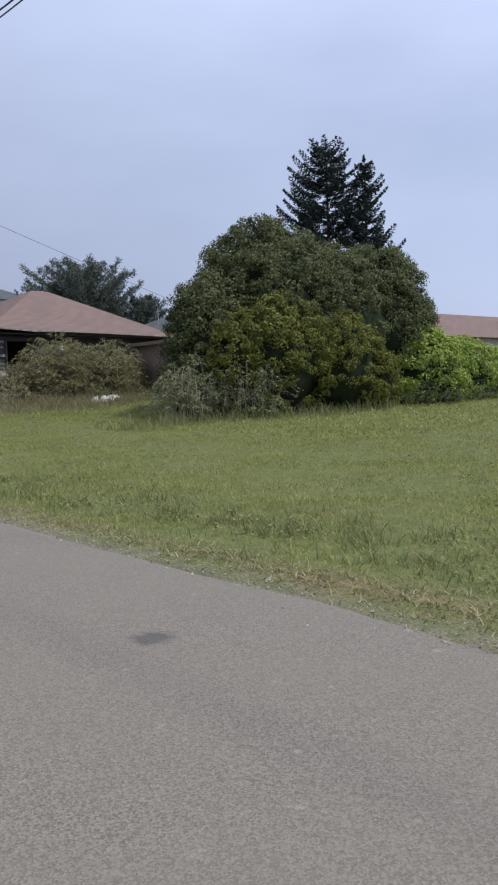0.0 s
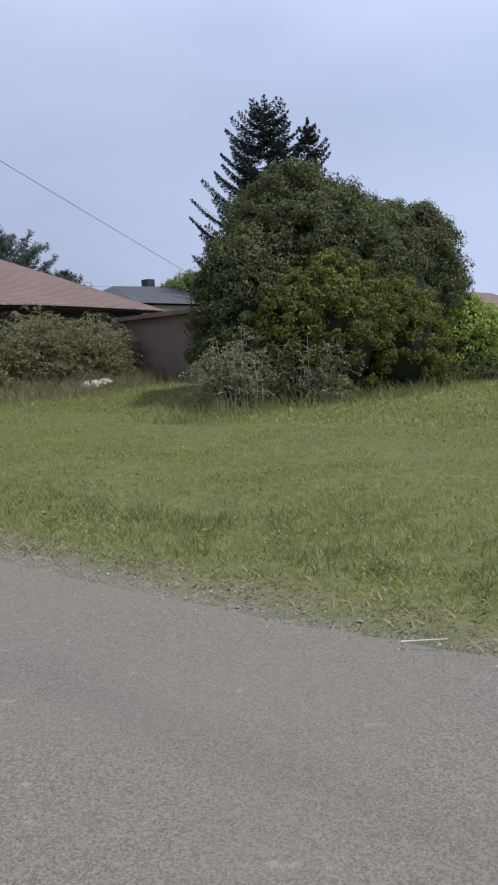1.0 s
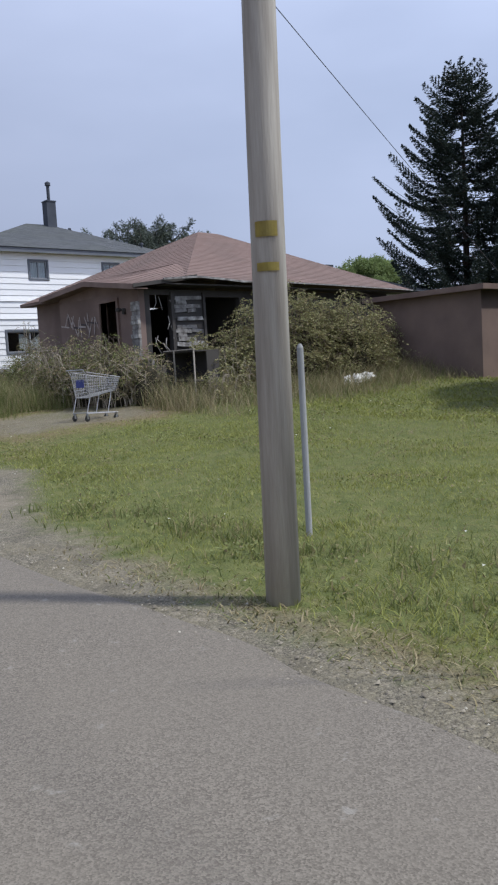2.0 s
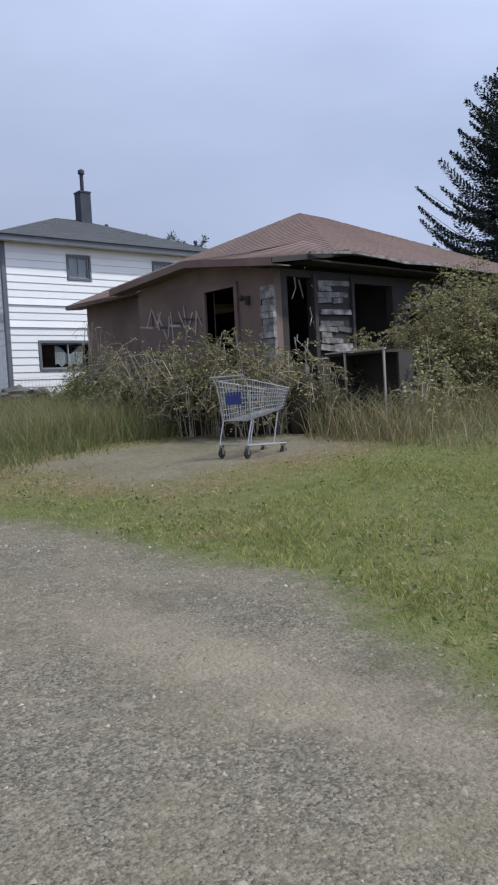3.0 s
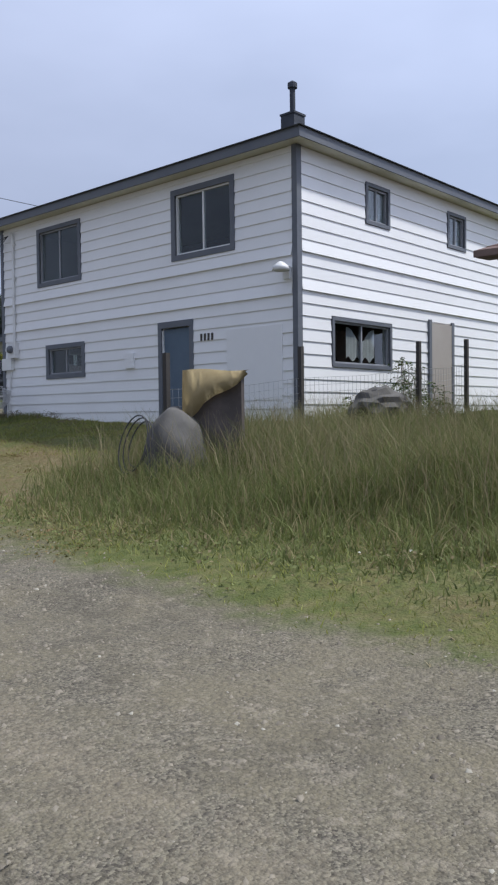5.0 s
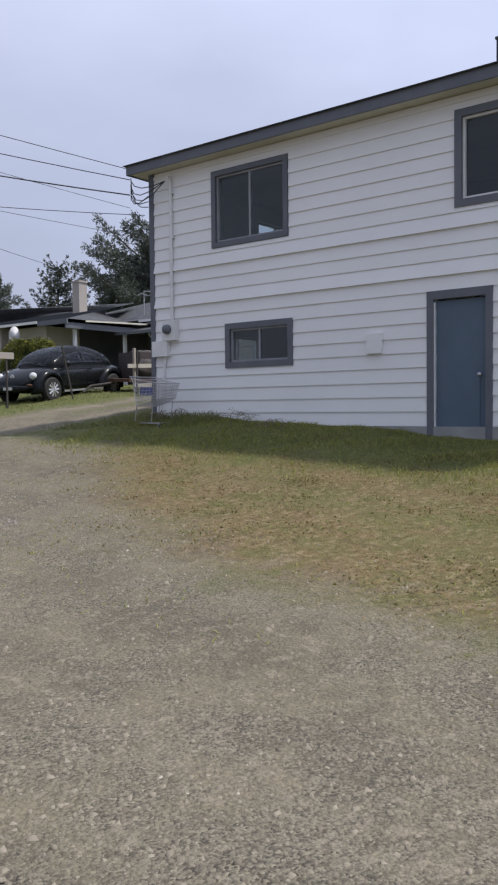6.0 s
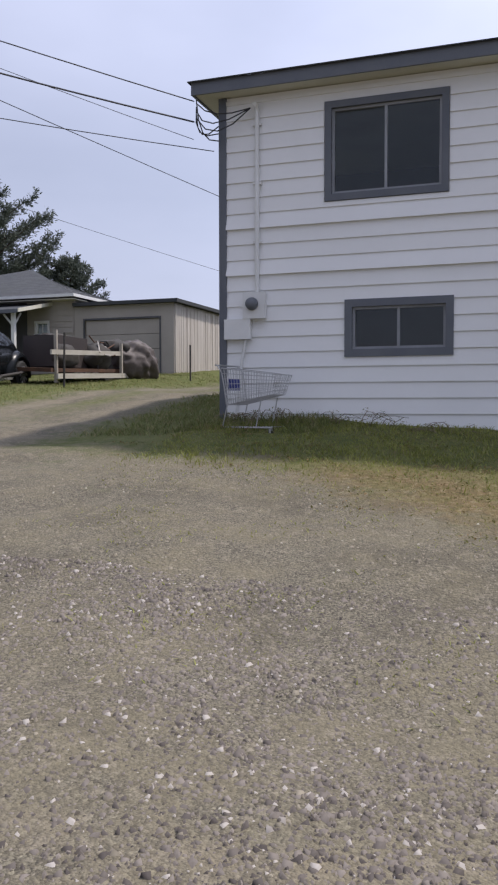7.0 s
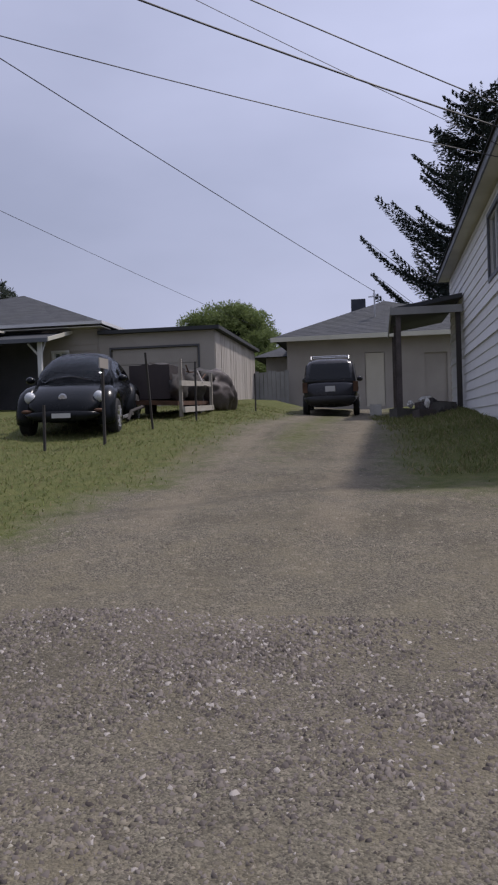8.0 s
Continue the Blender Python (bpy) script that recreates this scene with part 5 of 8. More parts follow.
# ---- plants ----
def leaf_mesh(name, centres, normals, size, material, rng, aspect=1.7, fold=0.25, parent=None, along=None):
    """Many small folded leaves, one island each, as one object."""
    n = len(centres)
    nrm = normals + rng.normal(0, 0.55, (n, 3))
    nrm /= np.linalg.norm(nrm, axis=1, keepdims=True) + 1e-9
    t = rng.normal(0, 1, (n, 3)) if along is None else along + rng.normal(0, 0.25, (n, 3))
    t -= nrm * (t * nrm).sum(1, keepdims=True)
    t /= np.linalg.norm(t, axis=1, keepdims=True) + 1e-9
    s = np.cross(nrm, t)
    L = (size * rng.uniform(0.65, 1.35, n))[:, None]
    W = L / aspect
    base, tip = centres - t * L * 0.5, centres + t * L * 0.5
    a = centres + s * W * 0.5 + nrm * W * fold
    b = centres - s * W * 0.5 + nrm * W * fold
    v = np.stack([base, a, tip, b], 1).reshape(-1, 3)
    i = np.arange(n)[:, None] * 4
    f = np.concatenate([i + (0, 1, 2), i + (0, 2, 3)], 0)
    ob = raw_mesh(name, v, f, material)
    if parent:
        under(ob, parent)
    return ob


def clumped(ellipsoids, rng, clumps, per, spread, floor=None, top_bias=0.0, shell=1.0):
    """Leaf places in clumps over the outside of a union of ellipsoids ((cx, cy, cz), (rx, ry, rz))."""
    area = np.array([(r[0] * r[1] + r[1] * r[2] + r[0] * r[2]) for _, r in ellipsoids])
    pick = rng.choice(len(ellipsoids), clumps * 3, p=area / area.sum())
    c = np.array([e[0] for e in ellipsoids])[pick]
    r = np.array([e[1] for e in ellipsoids])[pick]
    d = rng.normal(0, 1, (clumps * 3, 3))
    d[:, 2] = np.where(d[:, 2] < -0.5, -d[:, 2], d[:, 2]) + top_bias
    d /= np.linalg.norm(d, axis=1, keepdims=True)
    p = c + d * r * rng.uniform(0.84, 1.08, (clumps * 3, 1)) * shell
    keep = np.ones(len(p), bool)
    for (e, q) in ellipsoids:
        keep &= (((p - np.array(e)) / np.array(q)) ** 2).sum(1) > 0.68
    if floor is not None:
        keep &= p[:, 2] > floor
    p, d = p[keep][:clumps], (d / r)[keep][:clumps]
    d /= np.linalg.norm(d, axis=1, keepdims=True)
    o = rng.normal(0, 1, (len(p), per, 3))
    o /= np.linalg.norm(o, axis=2, keepdims=True)
    rad = spread * rng.uniform(0.55, 1.35, (len(p), 1, 1))
    o = o * rad * rng.uniform(0.5, 1.0, (len(p), per, 1))
    o[:, :, 2] *= 0.8
    places = (p[:, None] + o).reshape(-1, 3)
    nr = (d[:, None] * 0.8 + o / rad).reshape(-1, 3)
    if floor is not None:
        ok = places[:, 2] > floor - 0.1
        places, nr = places[ok], nr[ok]
    return places, nr


def shrub(name, label, ellipsoids, leaf, size, clumps, per, spread, seed, floor, trunks=3, inner=0.86, category="shrub", aspect=1.7, twig=None, group=""):
    rng = np.random.default_rng(seed)
    base = ellipsoids[0][0]
    h = thing(name, label, category, (base[0], base[1], floor), group)
    places, nr = clumped(ellipsoids, rng, clumps, per, spread, floor)
    # dark solids added inside the crown to block light and give inner shade
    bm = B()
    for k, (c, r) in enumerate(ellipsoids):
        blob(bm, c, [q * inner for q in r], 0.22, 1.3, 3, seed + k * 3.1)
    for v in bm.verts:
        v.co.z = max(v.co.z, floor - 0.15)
    part("shade_core", bm, M["inner"], h, smooth=True)
    leaf_mesh("crown", places, nr, size, M[leaf], rng, aspect, parent=h)
    bm = B()
    for k in range(trunks):
        c, r = ellipsoids[k % len(ellipsoids)]
        x, y = c[0] + rng.uniform(-0.3, 0.3) * r[0], c[1] + rng.uniform(-0.3, 0.3) * r[1]
        pipe(bm, [(x, y, floor - 0.2), (x + 0.1, y - 0.05, floor + 0.6), (x + rng.uniform(-0.4, 0.4), y + rng.uniform(-0.4, 0.4), c[2] + 0.4 * r[2])], 0.10, 7, 0.03)
    part("trunk", bm, M["bark"], h)
    if twig:
        bm = B()
        for k in range(twig):
            c, r = ellipsoids[rng.integers(len(ellipsoids))]
            a = rng.uniform(0, 2 * math.pi)
            s = Vector((c[0] + math.cos(a) * r[0] * 0.7, c[1] + math.sin(a) * r[1] * 0.7, max(floor, c[2] - 0.5 * r[2])))
            e = Vector((c[0] + math.cos(a) * r[0] * rng.uniform(0.9, 1.3), c[1] + math.sin(a) * r[1] * rng.uniform(0.9, 1.3), c[2] + r[2] * rng.uniform(-0.4, 1.15)))
            m = (s + e) / 2 + Vector((0, 0, 0.35 * r[2]))
            pipe(bm, [s, m, e], 0.012, 4, 0.004)
        tagged(part("cane", bm, M["twig"], h, "bare arching canes"), kind="stuff")
    return h


def spruce(name, label, x, y, z0, height, radius, seed, material="needle", first=0.08, second=None, density=1.0, lift=0.25, step=0.8, power=0.5):
    """A conifer: trunk, whorls of long boughs that sweep up at the tip, each with rows of flat needle sprays."""
    rng = np.random.default_rng(seed)
    h = thing(name, label, "tree", (x, y, z0))
    bm = B()
    tops = [(x, y, height, radius)]
    if second:
        tops.append(second)
    cs, ns, ts = [], [], []
    up = np.array([0, 0, 1.0])
    for (tx, ty, th, tr) in tops:
        pipe(bm, [(tx, ty, z0 - 0.3), (tx + 0.05, ty, z0 + th * 0.5), (tx, ty, z0 + th * 0.98)], 0.012 * th + 0.08, 8, 0.02)
        level = th * first
        while level < th * 0.97:
            f = level / th
            length = tr * (1 - f) ** power
            turn = rng.uniform(0, 6.28)
            count = int(6 + 2 * (1 - f))
            for k in range(count):
                a = turn + 6.283 * k / count + rng.uniform(-0.3, 0.3)
                L = length * rng.choice((rng.uniform(0.5, 0.75), rng.uniform(0.75, 1.05)))
                start = np.array([tx, ty, z0 + level + rng.uniform(-0.35, 0.35)])
                u = np.array([math.cos(a), math.sin(a), 0.0])
                side = np.array([-u[1], u[0], 0.0])
                n = max(4, int(L * 4.6 * density))
                q = np.linspace(0.15, 1.0, n)
                rise = -0.22 * np.sin(q * math.pi) * (1 - f) + lift * q ** 2.2 * (0.6 + 0.7 * f)
                line = start + u * (q * L)[:, None] + up * (rise * L)[:, None]
                pipe(bm, [start, line[n // 2], line[-1]], 0.04, 4, 0.008)
                for i in range(n):
                    w = (0.50 * (1 - q[i]) ** 0.6 + 0.16) * min(L, 3.4) * 0.58
                    fwd = line[min(i + 1, n - 1)] - line[max(i - 1, 0)]
                    fwd = fwd / (np.linalg.norm(fwd) + 1e-6)
                    for sgn in (-1, 1):
                        m = 8 + int(w * 24 * density)
                        o = rng.uniform(0.05, 1, m)[:, None]
                        d = sgn * side * 0.75 + fwd * 0.65
                        cs.append(line[i] + d * o * w - up * o * w * 0.18 - up * rng.uniform(-0.02, 0.20, m)[:, None])
                        ns.append(np.tile(up, (m, 1)))
                        ts.append(np.tile(d - up * 0.15, (m, 1)))
            level += step * (1 - 0.45 * f)
        tip = np.array([tx, ty, z0 + th])
        m = 26
        o = rng.uniform(-1.3, 0.1, m)
        d = rng.normal(0, 1, (m, 3)) * (1, 1, 0.2) + up * 0.9
        cs.append(tip + up * o[:, None] + rng.normal(0, 0.12, (m, 3)) * (-o[:, None] + 0.1))
        ns.append(rng.normal(0, 1, (m, 3)))
        ts.append(d)
    part("trunk", bm, M["bark"], h)
    leaf_mesh("crown", np.concatenate(cs), np.concatenate(ns), 0.235, M[material], rng, 3.0, 0.12, h, np.concatenate(ts))
    return h


def bramble(name, label, spots, leaf, canes, seed, size=0.07, per=30, cane_tone="twig", core=0.55, reach=0.9):
    """Arching canes with drooping side shoots that carry the leaves; spots are (x, y, half width x, half width y, top above ground)."""
    rng = np.random.default_rng(seed)
    x, y = spots[0][:2]
    h = thing(name, label, "bramble", (x, y, float(land(x, y))))
    area = np.array([p[2] * p[3] * p[4] for p in spots])
    pick = rng.choice(len(spots), canes, p=area / area.sum())
    cs, ns, ts = [], [], []
    bm = B()
    up = np.array([0, 0, 1.0])
    for k, i in enumerate(pick):
        cx, cy, wx, wy, top = spots[i]
        r, a = math.sqrt(rng.uniform(0, 1)), rng.uniform(0, 6.283)
        bx, by = cx + wx * r * 0.8 * math.cos(a), cy + wy * r * 0.8 * math.sin(a)
        z = float(land(bx, by)) - 0.05
        rise = math.sqrt(max(0.12, 1 - 0.85 * r * r))
        peak = top * rise * rng.uniform(0.45, 1.08)
        a2 = a + rng.normal(0, 1.0)
        out = np.array([math.cos(a2) * wx, math.sin(a2) * wy, 0]) * reach * rng.uniform(0.35, 0.95)
        q = np.linspace(0, 1, 9)
        fall = np.maximum(q - 0.6, 0.0) / 0.4
        arch = np.where(q < 0.6, 1 - (1 - q / 0.6) ** 2, 1 - 0.75 * fall ** 1.7 * rng.uniform(0.2, 0.7))
        line = np.array([bx, by, z]) + out * (q ** 1.4)[:, None] + up * (arch * peak)[:, None]
        if k % 3 != 2:
            pipe(bm, [tuple(p) for p in line[::2]], 0.0075, 3, 0.003)
        for _ in range(max(2, int(per * rng.uniform(0.5, 1.3) / 9))):
            u = rng.uniform(0.22, 1.0)
            p0 = np.array([np.interp(u, q, line[:, j]) for j in range(3)])
            b = rng.uniform(0, 6.283)
            d = np.array([math.cos(b), math.sin(b), rng.uniform(-0.25, 0.35)])
            ln = rng.uniform(0.14, 0.42)
            f = np.linspace(0.15, 1.0, 9) + rng.normal(0, 0.03, 9)
            pos = p0 + d * (f * ln)[:, None] - up * (0.45 * ln * f ** 2)[:, None]
            side = np.cross(d, up) * np.where(np.arange(9) % 2, 1, -1)[:, None]
            cs.append(pos + side * 0.018 + rng.normal(0, 0.012, (9, 3)))
            ns.append(np.tile((0, 0, 1.0), (9, 1)))
            ts.append(side * 0.8 + d * 0.6 - up * 0.25)
            if rng.random() < 0.25:
                pipe(bm, [tuple(p0), tuple(pos[5]), tuple(pos[8])], 0.004, 3, 0.002)
    tagged(part("cane", bm, M[cane_tone], h, "bare arching canes"), kind="stuff")
    leaf_mesh("crown", np.concatenate(cs), np.concatenate(ns), size, M[leaf], rng, 1.9, 0.2, h, np.concatenate(ts))
    # solid dark cores added under the canes in place of inner shade
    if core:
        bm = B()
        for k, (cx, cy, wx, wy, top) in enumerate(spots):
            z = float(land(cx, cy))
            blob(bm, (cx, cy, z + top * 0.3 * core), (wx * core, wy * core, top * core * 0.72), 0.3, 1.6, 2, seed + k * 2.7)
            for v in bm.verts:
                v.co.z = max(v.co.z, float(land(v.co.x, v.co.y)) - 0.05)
        part("shade_core", bm, M["bramble_core"], h, smooth=True)
    return h


# the big dark shrub on the lawn and its neighbours
shrub("evergreen_shrub", "tall dark rounded evergreen shrub on the lawn", [((16.1, 17.3, 2.9), (2.4, 2.3, 3.12)), ((13.75, 17.2, 1.9), (1.4, 1.4, 2.4)), ((18.6, 17.4, 3.0), (2.5, 2.0, 2.55)), ((21.1, 17.2, 3.2), (1.9, 1.7, 2.55)), ((22.7, 17.0, 3.0), (0.9, 0.9, 1.2)), ((16.2, 16.5, 1.6), (2.4, 1.3, 2.0))],
      "leaf_dark", 0.085, 2100, 78, 0.25, 11, 0.25, 5, aspect=1.9)
shrub("olive_shrub", "yellow-tipped olive green shrub before the dark one", [((15.1, 15.7, 1.95), (1.9, 1.2, 1.75)), ((17.3, 15.4, 1.6), (1.5, 1.1, 1.6)), ((13.7, 15.9, 1.75), (1.0, 0.8, 1.4)), ((18.6, 15.3, 1.0), (0.8, 0.8, 1.3))],
      "leaf_olive", 0.078, 1150, 66, 0.19, 12, 0.2, 3, inner=0.78, aspect=2.1)
bramble("bramble", "dusty grey-green bramble at the shrub's foot", [(12.3, 16.3, 0.95, 0.9, 1.8), (13.6, 15.4, 0.95, 0.85, 1.7)], "leaf_sage", 260, 13, 0.062, 66, "twig_pale", 0.5)
shrub("vine_thicket", "bright yellow-green vine-covered thicket", [((22.4, 16.3, 1.25), (1.9, 1.3, 1.70)), ((25.3, 16.8, 1.2), (2.2, 1.4, 1.45)), ((28.5, 17.4, 1.1), (2.2, 1.4, 1.2))],
      "leaf_ivy", 0.085, 1100, 60, 0.24, 14, 0.15, 2, aspect=1.3)
bramble("bramble", "low green weeds before the vine thicket", [(21.2, 14.9, 1.4, 0.5, 0.9), (23.6, 15.2, 1.5, 0.5, 0.8), (26.5, 15.7, 1.6, 0.5, 0.7)], "leaf_green", 170, 45, 0.075, 40, "twig", 0)
# brambles about the burnt house
bramble("bramble", "grey-green bramble heap against the burnt house", [(12.7, 24.6, 1.9, 0.95, 2.55), (14.7, 24.4, 1.6, 0.95, 2.2), (11.0, 24.9, 1.0, 0.7, 1.75)], "leaf_grey", 860, 15, 0.056, 96, "twig", 0.66, 0.6)
bramble("bramble", "brown dry bramble along the burnt front", [(8.8, 28.6, 0.75, 1.2, 1.75), (8.7, 27.1, 0.75, 1.1, 1.75), (8.8, 25.9, 0.7, 0.9, 1.65), (9.0, 24.9, 0.55, 0.6, 1.45)], "leaf_dead", 330, 16, 0.050, 52, "twig_pale", 0.55, 0.8)
bramble("bramble", "mixed green bramble leaning on the burnt front", [(8.85, 26.6, 0.6, 1.2, 1.55), (8.85, 28.6, 0.6, 1.0, 1.5)], "leaf_mixed", 330, 26, 0.055, 44, "twig", 0)
bramble("bramble", "green bramble in the tall grass by the burnt house", [(9.0, 30.9, 0.55, 0.85, 1.45), (8.6, 30.1, 0.4, 0.5, 1.2)], "leaf_mixed", 170, 17, 0.055, 62, "twig", 0.5)
bramble("bramble", "tall bare brown bramble canes against the wall", [(9.3, 31.3, 0.35, 0.7, 2.3), (10.2, 32.4, 0.8, 0.5, 2.0), (10.6, 33.6, 0.5, 0.6, 1.6)], "leaf_dead", 190, 27, 0.046, 34, "twig_pale", 0, 0.9)
bramble("bramble", "bare pale arching canes over the front bramble", [(8.55, 27.6, 0.5, 1.9, 1.75), (8.7, 25.6, 0.5, 0.8, 1.6)], "leaf_dead", 110, 29, 0.05, 9, "twig_pale", 0, 1.3)
bramble("bramble", "sparse pale bramble round the dark porch", [(9.7, 23.4, 0.5, 0.4, 0.9), (10.6, 23.9, 0.6, 0.5, 1.4), (9.2, 25.2, 0.3, 0.4, 1.2)], "leaf_grey", 90, 28, 0.06, 36, "twig_pale", 0)
bramble("bramble", "trailing bramble under the side window", [(12.4, 37.9, 1.1, 0.3, 0.95), (13.5, 38.05, 0.3, 0.25, 1.45), (14.6, 38.0, 0.5, 0.25, 0.8)], "leaf_green", 110, 18, 0.055, 44, "twig", 0)
bramble("bramble", "dead brown weeds along the white house wall", [(10.55, 45.7, 0.12, 0.8, 0.30), (10.5, 44.4, 0.12, 0.5, 0.22), (10.5, 46.9, 0.2, 0.5, 0.32)], "leaf_dead", 46, 46, 0.03, 9, "twig", 0)
shrub("hedge", "small clipped green hedge by the porch", [((19.3, 62.9, 3.35), (0.5, 1.7, 0.95)), ((19.3, 61.9, 3.3), (0.45, 0.7, 0.9))], "leaf_olive", 0.09, 260, 46, 0.16, 19, 2.3, 2, category="hedge")

spruce("spruce", "tall dark double-topped spruce behind the houses", 46.9, 43.6, 2.6, 18.0, 9.2, 21, second=(47.6, 40.3, 15.9, 4.6), density=0.95, lift=0.36, step=0.98, power=0.62)


def round_tree(name, label, x, y, z0, pads, leaf, seed, size=0.3, tufts=60, per=16, tuft=0.35, trunk=0.3, aspect=2.6, inner=0.55, upward=0.5):
    """A trunk, a limb to every pad of foliage (dx, dy, height, half width, half height), and tufts of leaves on the pads."""
    rng = np.random.default_rng(seed)
    h = thing(name, label, "tree", (x, y, z0))
    high = max(p[2] for p in pads)
    bm, core = B(), B()
    pipe(bm, [(x, y, z0 - 0.3), (x + 0.1, y, z0 + high * 0.5), (x, y + 0.1, z0 + high * 0.95)], trunk, 8, 0.05)
    cs, ns, ts = [], [], []
    for k, (dx, dy, hz, wide, tall) in enumerate(pads):
        c = np.array([x + dx, y + dy, z0 + hz])
        pipe(bm, [(x, y, z0 + max(1.0, hz * 0.62)), (x + dx * 0.5, y + dy * 0.5, z0 + hz * 0.86), tuple(c)], trunk * 0.35, 5, 0.03)
        # a dark solid in each pad stands for its inner shade
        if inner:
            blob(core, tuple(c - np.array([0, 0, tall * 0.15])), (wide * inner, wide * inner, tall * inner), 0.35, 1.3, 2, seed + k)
        n = int(tufts * wide * wide / 2.0) + 6
        d = rng.normal(0, 1, (n, 3))
        d[:, 2] = np.where(d[:, 2] < -0.3, -d[:, 2], d[:, 2])
        d /= np.linalg.norm(d, axis=1, keepdims=True)
        p = c + d * (wide, wide, tall) * rng.uniform(0.6, 1.12, (n, 1))
        axis = d * (1, 1, 0.5) + np.array([0, 0, upward])
        o = rng.normal(0, 0.55, (n, per, 3)) + axis[:, None]
        o /= np.linalg.norm(o, axis=2, keepdims=True)
        cs.append((p[:, None] + o * tuft * rng.uniform(0.3, 1.0, (n, per, 1))).reshape(-1, 3))
        ns.append((np.cross(o, rng.normal(0, 1, o.shape))).reshape(-1, 3))
        ts.append(o.reshape(-1, 3))
    part("trunk", bm, M["bark"], h)
    leaf_mesh("crown", np.concatenate(cs), np.concatenate(ns), size, M[leaf], rng, aspect, 0.15, h, np.concatenate(ts))
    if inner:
        part("shade_core", core, M["inner"], h, smooth=True)
    return h


def dome(rng, n, radius, low, high, spread=(0.25, 0.42), flat=0.45, lean=0.0):
    """Pads of foliage spread through a rounded crown."""
    pads = [(0.0, 0.0, high * 0.78, radius * 0.45, (high - low) * 0.25)]
    for k in range(n):
        f = (k + 0.5) / n
        a = k * 2.4 + rng.uniform(-0.5, 0.5)
        hz = low + (high - low) * f
        out = radius * math.sqrt(max(0.0, 1 - (max(0.0, f - 0.25) / 0.78) ** 2)) * rng.uniform(0.55, 1.0)
        w = radius * rng.uniform(*spread) * (1.0 - 0.35 * f)
        out = max(0.0, out - w * 0.6)
        pads.append((math.cos(a) * out, math.sin(a) * out + lean * (1 - f), hz - w * flat, w, w * flat))
    return pads


def pine_tree(name, label, x, y, z0, high, low, radius, seed, boughs=60, tuft=0.36, lean=0.0, shear=0.0):
    """A wind-shaped pine: long upswept boughs from one trunk, with tufts of needles on their outer half and a ragged outline."""
    rng = np.random.default_rng(seed)
    h = thing(name, label, "tree", (x, y, z0))
    bm = B()
    pipe(bm, [(x, y, z0 - 0.3), (x + 0.15, y + lean * 0.4, z0 + high * 0.5), (x, y + lean, z0 + high * 0.93)], 0.018 * high + 0.08, 8, 0.04)
    cs, ns, ts = [], [], []
    up = np.array([0, 0, 1.0])
    for k in range(boughs):
        f = (k + rng.uniform(0, 1)) / boughs
        wide = math.sqrt(max(0.05, 1 - ((f - 0.30) / 0.74) ** 2))
        a = k * 2.39996 + rng.uniform(-0.4, 0.4)
        L = radius * wide * rng.uniform(0.62, 1.12) * (1 + shear * math.sin(a))
        u = np.array([math.cos(a), math.sin(a), 0.0])
        side = np.array([-u[1], u[0], 0.0])
        rise = rng.uniform(0.12, 0.42) + 0.35 * f
        start = np.array([x, y + lean * f, z0 + low + (high - low) * f * 0.9 - rise * L * 0.55])
        n = int(6 + L * 3.4)
        q = np.linspace(0.28, 1.0, n)
        line = start + u * (q * L)[:, None] + up * (rise * L * q ** 1.6)[:, None]
        pipe(bm, [tuple(start), tuple(line[n // 3]), tuple(line[-1])], 0.05 + 0.012 * L, 4, 0.012)
        for i in range(n):
            for _ in range(3):
                w = (1.05 - q[i]) * 0.36 * L + 0.18
                c = line[i] + side * rng.uniform(-w, w) + up * rng.uniform(-0.25, 0.3)
                o = rng.normal(0, 0.6, (13, 3)) + u * 0.55 + up * 0.45
                o /= np.linalg.norm(o, axis=1, keepdims=True)
                cs.append(c + o * tuft * rng.uniform(0.2, 0.95, (13, 1)))
                ns.append(np.cross(o, rng.normal(0, 1, o.shape)))
                ts.append(o)
    part("trunk", bm, M["bark"], h)
    leaf_mesh("crown", np.concatenate(cs), np.concatenate(ns), 0.24, M["pine"], rng, 3.2, 0.15, h, np.concatenate(ts))
    return h


trng = random.Random(8)
pine_tree("pine", "broad dark wind-shaped pine behind the neighbour's roof", 45.2, 80.3, 3.0, 13.0, 5.6, 6.9, 31, 86, 0.42, -1.2, 0.08)
pine_tree("pine", "round dark pine behind the garage", 50.5, 74.9, 3.0, 9.1, 4.0, 2.7, 32, 46)
spruce("fir", "feathery dark fir beyond the neighbour's house", 41.0, 88.4, 3.0, 10.1, 4.6, 33, material="pine", density=0.8, lift=0.55, step=0.8)
pine_tree("pine", "dark pine beside the neighbour's chimney", 44.0, 82.6, 3.0, 9.0, 3.6, 2.9, 37, 46)
pine_tree("pine", "dark bushy pine at the far end of the row", 41.0, 97.4, 3.0, 10.2, 4.0, 2.8, 38, 40)
round_tree("willow", "bright yellow-green willow beyond the drive", 55.0, 59.6, 2.5, dome(trng, 40, 5.7, 1.0, 7.7, (0.20, 0.32), 0.8), "willow", 34, 0.20, 170, 22, 0.42, 0.25, 3.0, 0.45, -0.2)


